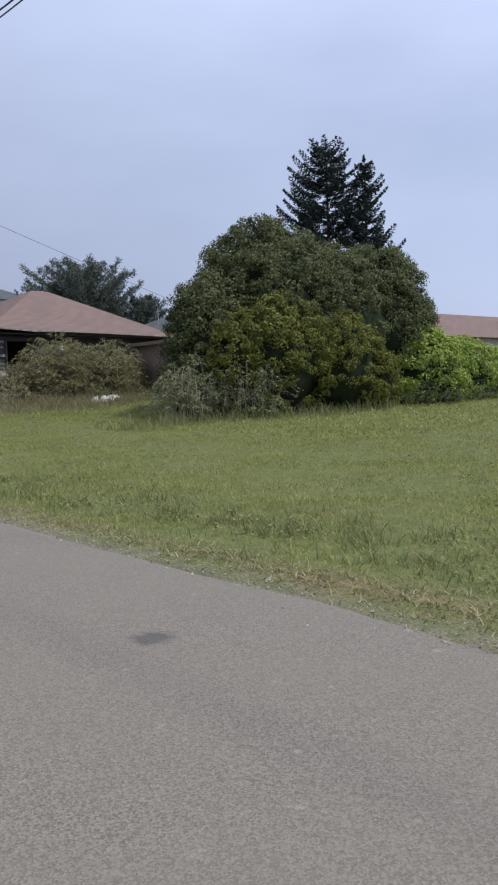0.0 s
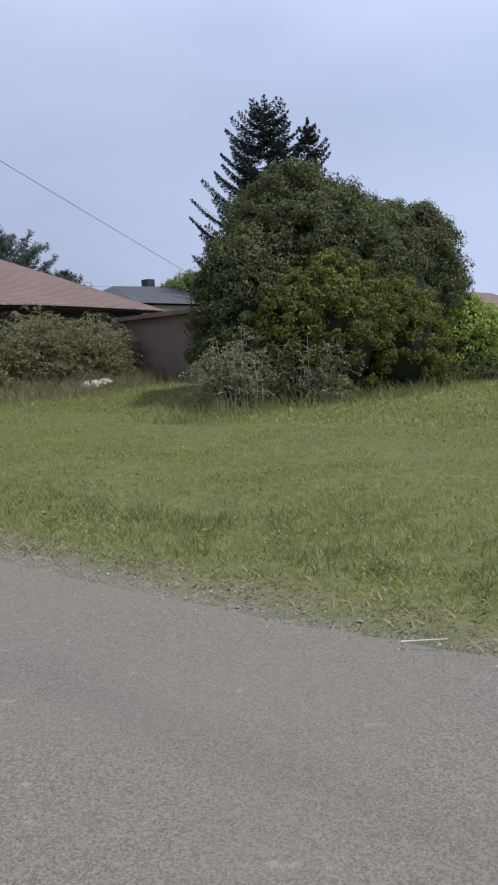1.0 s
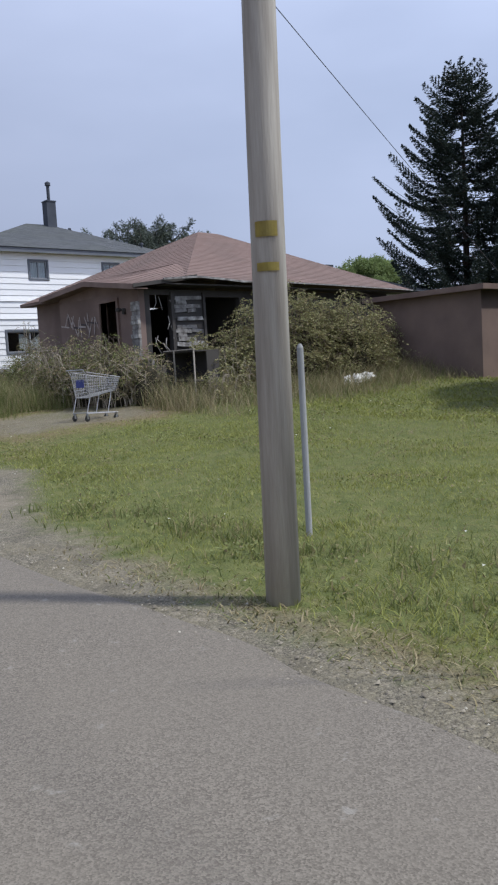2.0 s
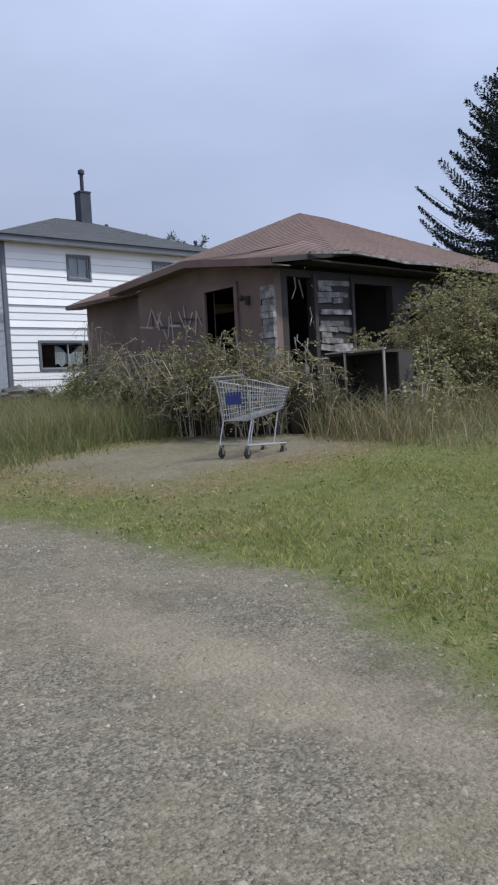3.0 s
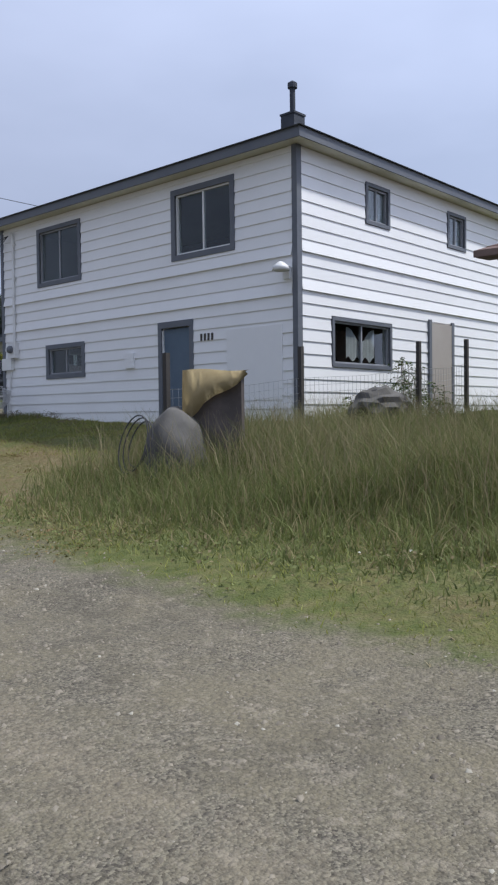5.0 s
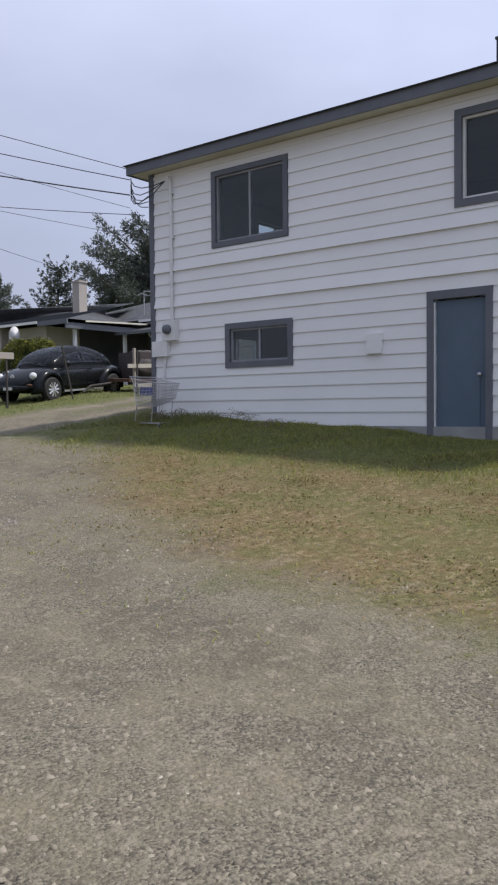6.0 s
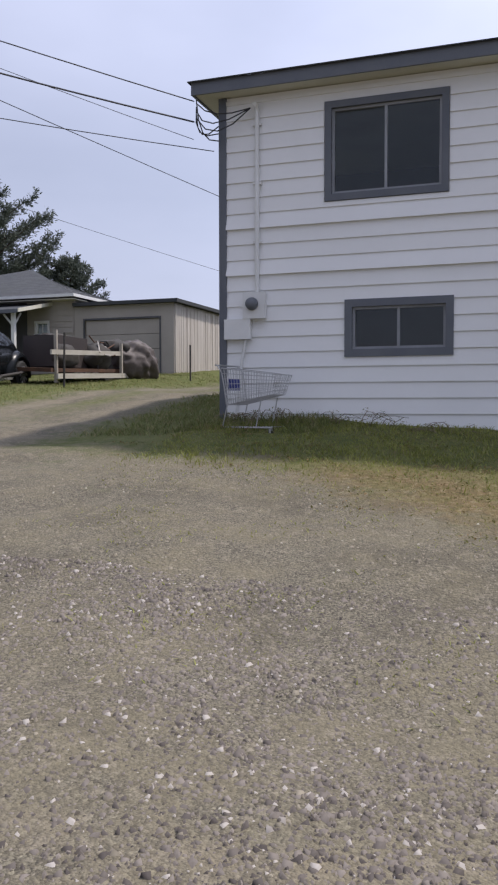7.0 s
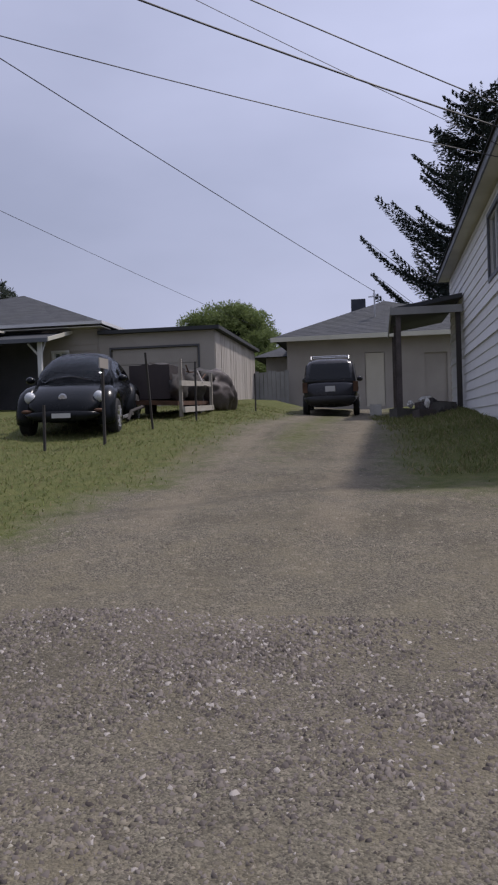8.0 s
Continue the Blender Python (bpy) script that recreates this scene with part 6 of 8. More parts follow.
# ---- grass and gravel, too many to count ----
def blades(name, label, x, y, height, width, material, seed, lean=0.35):
    rng = np.random.default_rng(seed)
    n = len(x)
    z = rolling(x, y) - 0.01
    a = rng.uniform(0, 2 * np.pi, n)
    bx, by = np.cos(a), np.sin(a)
    b = rng.uniform(0, 2 * np.pi, n)
    k = height * lean * rng.uniform(0.2, 1.4, n)
    w = width * rng.uniform(0.7, 1.3, n) / 2
    p = np.stack([x, y, z], -1)
    side = np.stack([bx * w, by * w, 0 * w], -1)
    mid = p + np.stack([np.cos(b) * k * 0.35, np.sin(b) * k * 0.35, height * 0.6], -1)
    tip = p + np.stack([np.cos(b) * k, np.sin(b) * k, height], -1)
    v = np.stack([p - side, p + side, mid - side * 0.7, mid + side * 0.7, tip], 1).reshape(-1, 3)
    i = np.arange(n)[:, None] * 5
    f = np.concatenate([i + (0, 1, 3), i + (0, 3, 2), i + (2, 3, 4)], 0)
    ob = raw_mesh(name, v, f, M[material])
    return tagged(ob, label, "grass", kind="stuff")


def scatter(n, x0, x1, y0, y1, rng, keep):
    x, y = rng.uniform(x0, x1, n), rng.uniform(y0, y1, n)
    ok = rng.uniform(0, 1, n) < keep(x, y)
    return x[ok], y[ok]


def lump(x, y, s=1.0):
    return 0.5 + 0.5 * np.sin(x * 2.1 * s + 1.7 * np.sin(y * 1.3 * s)) * np.cos(y * 1.7 * s + 1.1 * np.sin(x * 0.9 * s))


grng = np.random.default_rng(77)
turf = lambda x, y: np.clip(1.0 - 1.6 * gravel_zone(x, y), 0, 1) * (1 - 0.75 * dry_zone(x, y))
gx, gy = scatter(270000, 2.2, 14.0, -1.0, 22.0, grng, lambda x, y: turf(x, y) * np.clip(1.25 - (x - 2) / 14, 0.2, 1) * (0.55 + 0.45 * lump(x, y)))
blades("lawn_grass", "short mown lawn with tufts and dry stalks", gx, gy, grng.uniform(0.025, 0.065, len(gx)) * (0.6 + 0.7 * lump(gx, gy)), 0.0075, "lawn_blade", 1, 1.2)
gx, gy = scatter(38000, 10.0, 34.0, 8.0, 23.0, grng, lambda x, y: turf(x, y))
blades("lawn_grass", "short mown lawn with tufts and dry stalks", gx, gy, grng.uniform(0.04, 0.09, len(gx)), 0.03, "lawn_blade", 2, 1.2)
gx, gy = scatter(100000, 3.0, 13.0, 19.0, 36.0, grng, lambda x, y: turf(x, y) * (0.3 + 0.7 * lump(x, y, 2.3)))
blades("verge_grass", "rough verge grass with weeds", gx, gy, grng.uniform(0.022, 0.065, len(gx)) * (0.6 + 0.7 * lump(gx, gy)), 0.009, "lawn_blade", 3, 1.3)
wx2, wy2 = scatter(8000, 2.6, 12.0, 0.0, 37.0, grng, lambda x, y: turf(x, y) * np.clip(lump(x, y, 1.3) * 1.3 - 0.25, 0, 1) * np.where(y > 18, 1.0, 0.3 + 0.7 * np.exp(-((x - edge_x(y) - 1.05) / 0.35) ** 2)))
wz2 = rolling(wx2, wy2)
wn2 = 12
wc2 = np.repeat(np.stack([wx2, wy2, wz2 + 0.05], -1), wn2, 0) + grng.normal(0, 1, (len(wx2) * wn2, 3)) * (0.10, 0.10, 0.015)
tagged(leaf_mesh("clover", wc2, np.tile((0, 0, 1.0), (len(wc2), 1)), 0.032, M["leaf_mixed"], grng, 1.5, 0.2), "low broad-leaved weeds in the lawn", "weeds", kind="stuff")
wc3 = np.stack([wx2, wy2, wz2 + 0.08], -1)[::20]
tagged(leaf_mesh("clover_flower", wc3, np.tile((0, 0, 1.0), (len(wc3), 1)), 0.02, M["flower"], grng, 1.0, 0.3), "scattered white clover heads", "flowers", kind="stuff")
wx4, wy4 = scatter(700, 3.2, 10.2, 35.0, 48.0, grng, lambda x, y: np.clip(1.1 - 1.2 * gravel_zone(x, y), 0, 1) * np.clip(1.6 * lump(x, y, 1.9) - 0.5, 0, 1))
wc4 = np.repeat(np.stack([wx4, wy4, rolling(wx4, wy4) + 0.02], -1), 60, 0) + grng.normal(0, 1, (len(wx4) * 60, 3)) * (0.17, 0.17, 0.012)
tagged(leaf_mesh("weed_mat", wc4, np.tile((0, 0, 1.0), (len(wc4), 1)), 0.026, M["weed"], grng, 1.6, 0.2), "low olive and brown weeds before the white house", "weeds", kind="stuff")
gx, gy = scatter(46000, 3.8, 6.8, 26.0, 38.2, grng, lambda x, y: turf(x, y) * (0.3 + 0.7 * lump(x, y, 1.8)) * soft(x, 3.9, 4.8))
blades("verge_grass", "ankle-high weeds before the tall grass", gx, gy, grng.uniform(0.05, 0.16, len(gx)) * (0.6 + 1.6 * soft(gx, 4.2, 6.4)) * (0.6 + 0.7 * lump(gx, gy, 2.3)), 0.012, "tall_blade", 14, 1.0)
gx, gy = scatter(60000, 2.4, 5.4, -1.0, 17.5, grng, lambda x, y: np.exp(-((x - edge_x(y) - 1.25) / 0.55) ** 2) * np.clip(1.7 * lump(x, y, 2.7) - 0.55, 0, 1))
blades("verge_grass", "ragged tufts along the lawn's edge", gx, gy, grng.uniform(0.04, 0.13, len(gx)), 0.010, "tall_blade", 16, 1.1)
gx, gy = scatter(26000, 4.0, 13.0, 0.0, 20.0, grng, lambda x, y: np.clip(1.8 * lump(x, y, 0.8) - 0.9, 0, 1))
blades("dry_grass", "straw-coloured patches in the mown lawn", gx, gy, grng.uniform(0.03, 0.08, len(gx)), 0.009, "straw", 17, 1.3)
gx, gy = scatter(30000, 3.0, 10.4, 35.0, 47.8, grng, lambda x, y: dry_zone(x, y) * np.clip(1.8 * lump(x, y, 1.2) - 0.5, 0, 1))
blades("verge_grass", "olive weeds in the dry yard", gx, gy, grng.uniform(0.010, 0.035, len(gx)), 0.010, "lawn_blade", 18, 2.2)
# tall uncut grass by the houses and under the shrubs
gx, gy = scatter(190000, 4.6, 12.5, 26.0, 38.6, grng, lambda x, y: turf(x, y) * soft(x, 4.9 + 0.5 * np.sin(y), 6.2 + 0.5 * np.sin(y)) * soft(y - 0.5 * (9 - x), 26.0, 27.5) * (1 - soft(x + 0.6 * (y - 36), 9.5, 12.5)) * (0.45 + 0.55 * lump(x, y)))
blades("tall_grass", "tall uncut green grass with seed stalks", gx, gy, grng.uniform(0.22, 0.80, len(gx)) * (0.5 + 0.5 * soft(gx, 5.2, 7.0)) * (0.7 + 0.4 * lump(gx, gy, 1.6)), 0.0095, "tall_blade", 4, 0.7)
gx, gy = scatter(13000, 5.0, 11.0, 27.0, 38.4, grng, lambda x, y: soft(x, 5.6, 6.6) * soft(y - 0.5 * (9 - x), 26.0, 27.5))
blades("seed_stalks", "pale dry seed stalks in the tall grass", gx, gy, grng.uniform(0.5, 0.95, len(gx)), 0.007, "straw", 5, 0.5)
gx, gy = scatter(30000, 9.3, 19.0, 13.6, 26.0, grng, lambda x, y: (np.exp(-((y - (14.4 + 0.2 * np.abs(x - 15.5))) / 0.9) ** 2) * (0.3 + 0.7 * lump(x, y, 1.9)) + 0.6 * soft(y, 22.0, 23.6) * soft(x, 9.3, 10.0)))
blades("tall_grass", "uncut grass along the shrubs", gx, gy, grng.uniform(0.08, 0.55, len(gx)) * (0.5 + 0.6 * lump(gx, gy, 1.7)), 0.014, "tall_blade", 6, 0.9)
gx, gy = scatter(22000, 8.5, 18.0, 21.4, 24.6, grng, lambda x, y: soft(y, 21.3, 23.2) * (0.25 + 0.75 * lump(x, y, 1.4)))
blades("dry_grass", "tall straw-coloured grass before the burnt house", gx, gy, grng.uniform(0.12, 0.75, len(gx)) * (0.35 + 0.65 * soft(gy, 21.6, 23.6)), 0.010, "straw", 7, 0.9)
gx, gy = scatter(34000, 1.9, 3.0, -1.0, 16.2, grng, lambda x, y: np.exp(-((x - edge_x(y) - 0.22) / 0.22) ** 2) * (1 - soft(y, 14.5, 16.0)) * (0.3 + 0.7 * lump(x, y, 2.0)))
blades("dry_grass", "dry trampled grass along the road edge", gx, gy, grng.uniform(0.015, 0.05, len(gx)), 0.011, "straw", 8, 2.2)
gx, gy = scatter(150000, 3.0, 10.6, 35.0, 47.8, grng, lambda x, y: np.clip(1 - gravel_zone(x, y), 0, 1) ** 1.3 * (0.12 + 0.88 * lump(x, y, 2.3) ** 1.5) * np.clip(0.4 + (x - 3) / 8, 0, 1))
blades("dry_grass", "thin dry grass before the white house", gx, gy, grng.uniform(0.008, 0.03, len(gx)), 0.009, "yard_straw", 9, 2.4)
gx, gy = scatter(52000, 7.2, 10.8, 38.6, 47.7, grng, lambda x, y: soft(x, 7.4, 9.9) ** 1.3 * (0.25 + 0.75 * lump(x, y, 1.5)))
blades("verge_grass", "green grass along the white house", gx, gy, grng.uniform(0.025, 0.065, len(gx)) * (0.5 + lump(gx, gy, 2.0)), 0.012, "lawn_blade", 10, 0.9)
gx, gy = scatter(34000, 6.0, 25.0, 51.5, 58.5, grng, lambda x, y: np.clip(1 - 1.6 * gravel_zone(x, y), 0, 1))
blades("lawn_grass", "rough green lawn beside the drive", gx, gy, grng.uniform(0.02, 0.065, len(gx)), 0.014, "tall_blade", 11, 1.2)
gx, gy = scatter(2600, 9.9, 10.8, 45.9, 47.9, grng, lambda x, y: 0.35 + 0.65 * lump(x, y, 2.1))
blades("verge_grass", "rank dark weeds round the cart at the corner", gx, gy, grng.uniform(0.03, 0.15, len(gx)), 0.011, "tall_blade", 19, 0.9)
gx, gy = scatter(30000, 9.6, 24.0, 47.7, 50.2, grng, lambda x, y: (0.35 + 0.65 * lump(x, y, 1.7)) * (1 - soft(y - 0.04 * (x - 10), 48.9, 49.5)))
blades("verge_grass", "weeds along the shaded side of the white house", gx, gy, grng.uniform(0.02, 0.10, len(gx)), 0.014, "tall_blade", 12, 1.1)


def pebbles(name, label, x, y, size, seed, stone="gravel"):
    rng = np.random.default_rng(seed)
    n = len(x)
    z = np.maximum(rolling(x, y), np.where(x < edge_x(y), road_z(y) + 0.012, -9)) - 0.25 * size
    o = np.array([(1, 0, 0), (-0.4, 0.9, 0), (-0.5, -0.8, 0), (0.45, 0.25, 0.62), (-0.35, 0.05, 0.7)])
    a = rng.uniform(0, 2 * np.pi, n)
    c, s = np.cos(a)[:, None], np.sin(a)[:, None]
    k = o[None] * rng.uniform(0.65, 1.3, (n, 5, 1)) * size[:, None, None]
    k[:, :, 1] *= rng.uniform(0.55, 1.0, (n, 1))
    v = np.stack([k[:, :, 0] * c - k[:, :, 1] * s + x[:, None], k[:, :, 0] * s + k[:, :, 1] * c + y[:, None], k[:, :, 2] + z[:, None]], -1).reshape(-1, 3)
    i = np.arange(n)[:, None] * 5
    f = np.concatenate([i + t for t in ((0, 1, 3), (1, 4, 3), (1, 2, 4), (2, 0, 3), (2, 3, 4))], 0)
    return tagged(raw_mesh(name, v, f, M[stone]), label, "gravel", kind="stuff")


px, py = scatter(110000, 0.9, 9.0, 34.0, 56.0, grng, lambda x, y: gravel_zone(x, y) * np.clip(1.35 - x / 6.5, 0.10, 1) * (0.12 + 0.88 * lump(x, y, 0.9) ** 2))
pebbles("gravel", "loose grey gravel on the drive", px, py, np.minimum(grng.gamma(2.4, 0.0042, len(px)) + 0.003, 0.024), 41)
gx, gy = scatter(26000, 3.0, 9.4, 21.0, 32.0, grng, lambda x, y: np.clip(1.3 - 1.2 * gravel_zone(x, y), 0, 1) * (1 - lump(x, y, 2.3)) * (0.3 + 0.7 * lump(y, x, 1.1)))
blades("dry_grass", "flattened straw among the verge grass", gx, gy, grng.uniform(0.008, 0.03, len(gx)), 0.010, "straw", 15, 2.6)
px, py = scatter(170000, 0.8, 4.6, 43.0, 56.0, grng, lambda x, y: 0.2 + 0.8 * lump(x, y, 0.8) ** 1.5)
pebbles("gravel", "coarse dark gravel at the drive's mouth", px, py, np.minimum(grng.gamma(2.6, 0.0044, len(px)) + 0.003, 0.028), 44, "gravel_dark")
px, py = scatter(40000, 0.9, 5.0, 17.0, 36.0, grng, lambda x, y: gravel_zone(x, y) * (0.3 + 0.7 * lump(x, y, 1.4)))
pebbles("gravel", "loose grey gravel on the shoulder", px, py, grng.gamma(3.0, 0.0024, len(px)) + 0.003, 42)
px, py = scatter(14000, 1.3, 3.2, -1.0, 17.5, grng, lambda x, y: np.exp(-((x - edge_x(y)) / 0.35) ** 2))
pebbles("gravel", "loose chips along the road edge", px, py, grng.gamma(3.0, 0.0018, len(px)) + 0.002, 43)

# ---- things along the road ----
def utility_pole():
    p = thing("utility_pole", "weathered grey wooden utility pole with yellow tags", "pole", (2.4, 13.45, 0.0))
    bm = B()
    pts = [(2.4, 13.45, -0.4), (2.42, 13.43, 2.5), (2.45, 13.40, 5.0), (2.50, 13.35, 9.5)]
    pipe(bm, pts, 0.100, 18, 0.078)
    part("shaft", bm, M["pole_wood"], p, smooth=True)
    for z, h in ((2.02, 0.08), (1.84, 0.045)):
        bm = B()
        n = 8
        ring = [[(2.416 + math.cos(a) * r, 13.434 + math.sin(a) * r, zz) for a in [radians(190 + 70 * i / n) for i in range(n + 1)]] for r, zz in ((0.103, z), (0.103, z + h))]
        lo, hi = [[bm.verts.new(q) for q in row] for row in ring]
        for i in range(n):
            bm.faces.new((lo[i], lo[i + 1], hi[i + 1], hi[i]))
        bmesh.ops.solidify(bm, geom=bm.faces[:], thickness=0.004)
        part("tag", bm, M["tag_yellow"], p, "worn yellow tag")
    w = thing("marker_rod", "leaning yellow fibreglass marker on a steel rod", "marker", (2.6, 11.74, 0.0))
    bm = B()
    rod(bm, (2.62, 11.74, -0.1), (2.50, 11.75, 0.80), 0.006, n=8)
    part("rod", bm, M["steel"], w)
    bm = B()
    pipe(bm, [(2.52, 11.75, 0.68), (2.36, 11.76, 1.5), (2.17, 11.78, 2.42)], 0.011, 10, 0.009)
    part("sleeve", bm, M["yellow"], w, smooth=True)
    b = thing("bollard", "short grey steel pipe post in the verge", "post", (3.65, 14.53, 0.05))
    bm = B()
    rod(bm, (3.65, 14.53, -0.1), (3.65, 14.53, 1.46), 0.025, n=14)
    rod(bm, (3.65, 14.53, 1.46), (3.65, 14.53, 1.49), 0.025, 0.012, n=14)
    part("pipe", bm, M["concrete"], b, smooth=False)
    q = thing("utility_pole", "wooden utility pole that feeds the white house", "pole", (3.0, 62.0, 0.7))
    bm = B()
    pipe(bm, [(3.0, 62.0, 0.2), (3.0, 62.0, 5.0), (3.0, 62.0, 11.6)], 0.15, 14, 0.10)
    part("shaft", bm, M["pole_wood"], q, smooth=True)
    q = thing("utility_pole", "wooden utility pole across the street", "pole", (-6.6, 12.0, -0.1))
    bm = B()
    pipe(bm, [(-6.6, 12.0, -0.6), (-6.6, 12.0, 4.0), (-6.6, 12.0, 8.4)], 0.15, 14, 0.10)
    part("shaft", bm, M["pole_wood"], q, smooth=True)
    q = thing("utility_pole", "wooden utility pole down the road", "pole", (2.4, -28.0, -0.5))
    bm = B()
    pipe(bm, [(2.4, -28.0, -1.0), (2.4, -28.0, 5.0), (2.4, -28.0, 9.0)], 0.15, 14, 0.10)
    part("shaft", bm, M["pole_wood"], q, smooth=True)


def cable(label, a, b, sag, r=0.012, n=16, name="overhead_cable"):
    a, b = Vector(a), Vector(b)
    bm = B()
    pipe(bm, [a.lerp(b, i / n) - Vector((0, 0, 4 * sag * (i / n) * (1 - i / n))) for i in range(n + 1)], r, 5)
    return tagged(part(name, bm, M["cable"]), label, "cable")


utility_pole()
cable("black service cable to the white house", (10.6, 47.88, 5.86), (3.0, 61.85, 10.45), 0.18, 0.0086)
cable("thick black service cable to the white house", (10.6, 47.88, 5.58), (3.05, 61.85, 9.7), 0.3, 0.0122)
cable("thin telephone cable to the white house", (10.75, 47.65, 5.20), (3.05, 61.85, 7.9), 0.3, 0.0065)
cable("service cable to the house at the drive's end", (34.6, 49.75, 7.45), (3.1, 61.85, 11.1), 0.1, 0.0115)
cable("thin cable to the neighbour's house", (25.0, 62.3, 6.6), (3.1, 62.0, 10.2), 0.4, 0.0086)
cable("thin slack cable past the garage roof", (54.0, 57.4, 8.5), (3.1, 62.05, 8.6), 0.2, 0.0086)
cable("faint wire from the white house eave", (10.62, 47.9, 5.35), (3.1, 61.9, 11.2), 0.25, 0.0045)
cable("thin cable across the street to the outbuilding", (21.5, 24.1, 3.3), (-6.5, 12.05, 7.75), 0.06, 0.0058)
cable("overhead cable along the road", (2.3, 13.3, 5.0), (2.32, -27.95, 5.0), 0.62, 0.0086)
cable("overhead cable along the road", (2.45, 13.3, 5.0), (2.45, -27.95, 5.4), 0.62, 0.0072)


def service_loops():
    s = thing("service_drop", "tangle of drip loops at the house corner", "cable", (10.6, 47.8, 5.4))
    rng = random.Random(3)
    for k in range(6):
        bm = B()
        a = Vector((10.6, 47.85, 5.88 - 0.05 * k))
        e = Vector((10.72, 47.1, 5.72)) if k % 2 else Vector((10.80, 47.6, 5.35 + 0.05 * k))
        m = (a + e) / 2 + Vector((-rng.uniform(0.1, 0.25), rng.uniform(-0.1, 0.25), -rng.uniform(0.25, 0.55)))
        pts = [a.lerp(m, f / 4).lerp(m.lerp(e, f / 4), f / 4) for f in range(5)]
        pipe(bm, pts, 0.009, 5)
        part("drip_loop", bm, M["cable"], s)


service_loops()


# ---- shopping carts ----
def shopping_cart(label, m, group):
    """Local: handle at -x, nose at +x, wheels on z = 0."""
    c = thing("shopping_cart", label, "shopping cart", group=group)
    wr = 0.0035

    def net(bm, p00, p10, p11, p01, nu, nv, r=wr):
        p00, p10, p11, p01 = (Vector(p) for p in (p00, p10, p11, p01))
        for i in range(nu + 1):
            f = i / nu
            rod(bm, p00.lerp(p10, f), p01.lerp(p11, f), r, n=4, cap=False)
        for j in range(nv + 1):
            f = j / nv
            rod(bm, p00.lerp(p01, f), p10.lerp(p11, f), r * 1.2, n=4, cap=False)

    lo = {"r": (-0.36, 0.23, 0.46), "l": (-0.36, -0.23, 0.46), "fr": (0.42, 0.17, 0.60), "fl": (0.42, -0.17, 0.60)}
    hi = {"r": (-0.42, 0.27, 0.96), "l": (-0.42, -0.27, 0.96), "fr": (0.52, 0.20, 0.86), "fl": (0.52, -0.20, 0.86)}
    for name, a, b, nu, nv in (("side_panel", "r", "fr", 18, 7), ("side_panel", "l", "fl", 18, 7), ("nose_panel", "fr", "fl", 9, 5), ("back_gate", "r", "l", 10, 7)):
        bm = B()
        net(bm, lo[a], lo[b], hi[b], hi[a], nu, nv)
        part(name, bm, M["chrome_wire"], c, local=True)
    bm = B()
    net(bm, lo["r"], lo["fr"], lo["fl"], lo["l"], 16, 9)
    part("basket_floor", bm, M["chrome_wire"], c, local=True)
    bm = B()
    pipe(bm, [hi["r"], hi["fr"], hi["fl"], hi["l"], hi["r"]], 0.007, 6)
    part("rim", bm, M["chrome_wire"], c, local=True)
    for s in (1, -1):
        bm = B()
        pipe(bm, [(-0.50, 0.26 * s, 1.0), (-0.42, 0.26 * s, 0.90), (-0.33, 0.24 * s, 0.46), (-0.42, 0.24 * s, 0.16)], 0.009, 8)
        pipe(bm, [(-0.42, 0.24 * s, 0.16), (0.44, 0.19 * s, 0.16)], 0.009, 8)
        pipe(bm, [(0.16, 0.20 * s, 0.16), (0.26, 0.20 * s, 0.56)], 0.009, 8)
        part("frame_rail", bm, M["chrome_wire"], c, local=True)
    bm = B()
    net(bm, (-0.38, 0.23, 0.17), (0.40, 0.19, 0.17), (0.40, -0.19, 0.17), (-0.38, -0.23, 0.17), 4, 5)
    part("lower_rack", bm, M["chrome_wire"], c, local=True)
    bm = B()
    rod(bm, (-0.51, 0.29, 1.0), (-0.51, -0.29, 1.0), 0.012, n=12)
    part("handle", bm, M["steel"], c, "bare steel push handle", local=True)
    bm = B()
    box(bm, -0.40, -0.385, -0.13, 0.13, 0.66, 0.82)
    part("seat_flap", bm, M["blue_plastic"], c, "blue plastic seat flap", local=True, bevel=0.006)
    for x, y in ((-0.40, 0.22), (-0.40, -0.22), (0.40, 0.17), (0.40, -0.17)):
        bm = B()
        lathe(bm, [(0.02, -0.015), (0.055, -0.015), (0.062, -0.008), (0.062, 0.008), (0.055, 0.015), (0.02, 0.015)], (x, y, 0.062), 16, "y")
        w = part("wheel", bm, M["rubber"], c, local=True)
        bm = B()
        box(bm, x - 0.02, x + 0.02, y - 0.024, y - 0.019, 0.05, 0.16)
        box(bm, x - 0.02, x + 0.02, y + 0.019, y + 0.024, 0.05, 0.16)
        box(bm, x - 0.02, x + 0.02, y - 0.024, y + 0.024, 0.14, 0.165)
        part("caster_fork", bm, M["steel"], w, local=True)
    c.matrix_basis = m
    return c


cart = shopping_cart("abandoned wire shopping cart with a blue seat flap on dirt", pose(7.22, 24.1, float(land(7.22, 24.1)) - 0.03, 0, 2, 5) @ Matrix.Diagonal((0.86, 0.98, 0.97, 1.0)), "shopping carts")
cart2 = copy_thing(cart, pose(10.18, 46.85, float(land(10.2, 46.85)) - 0.15, 0, 0, -104))
tagged(cart2, "wire shopping cart parked against the white house")


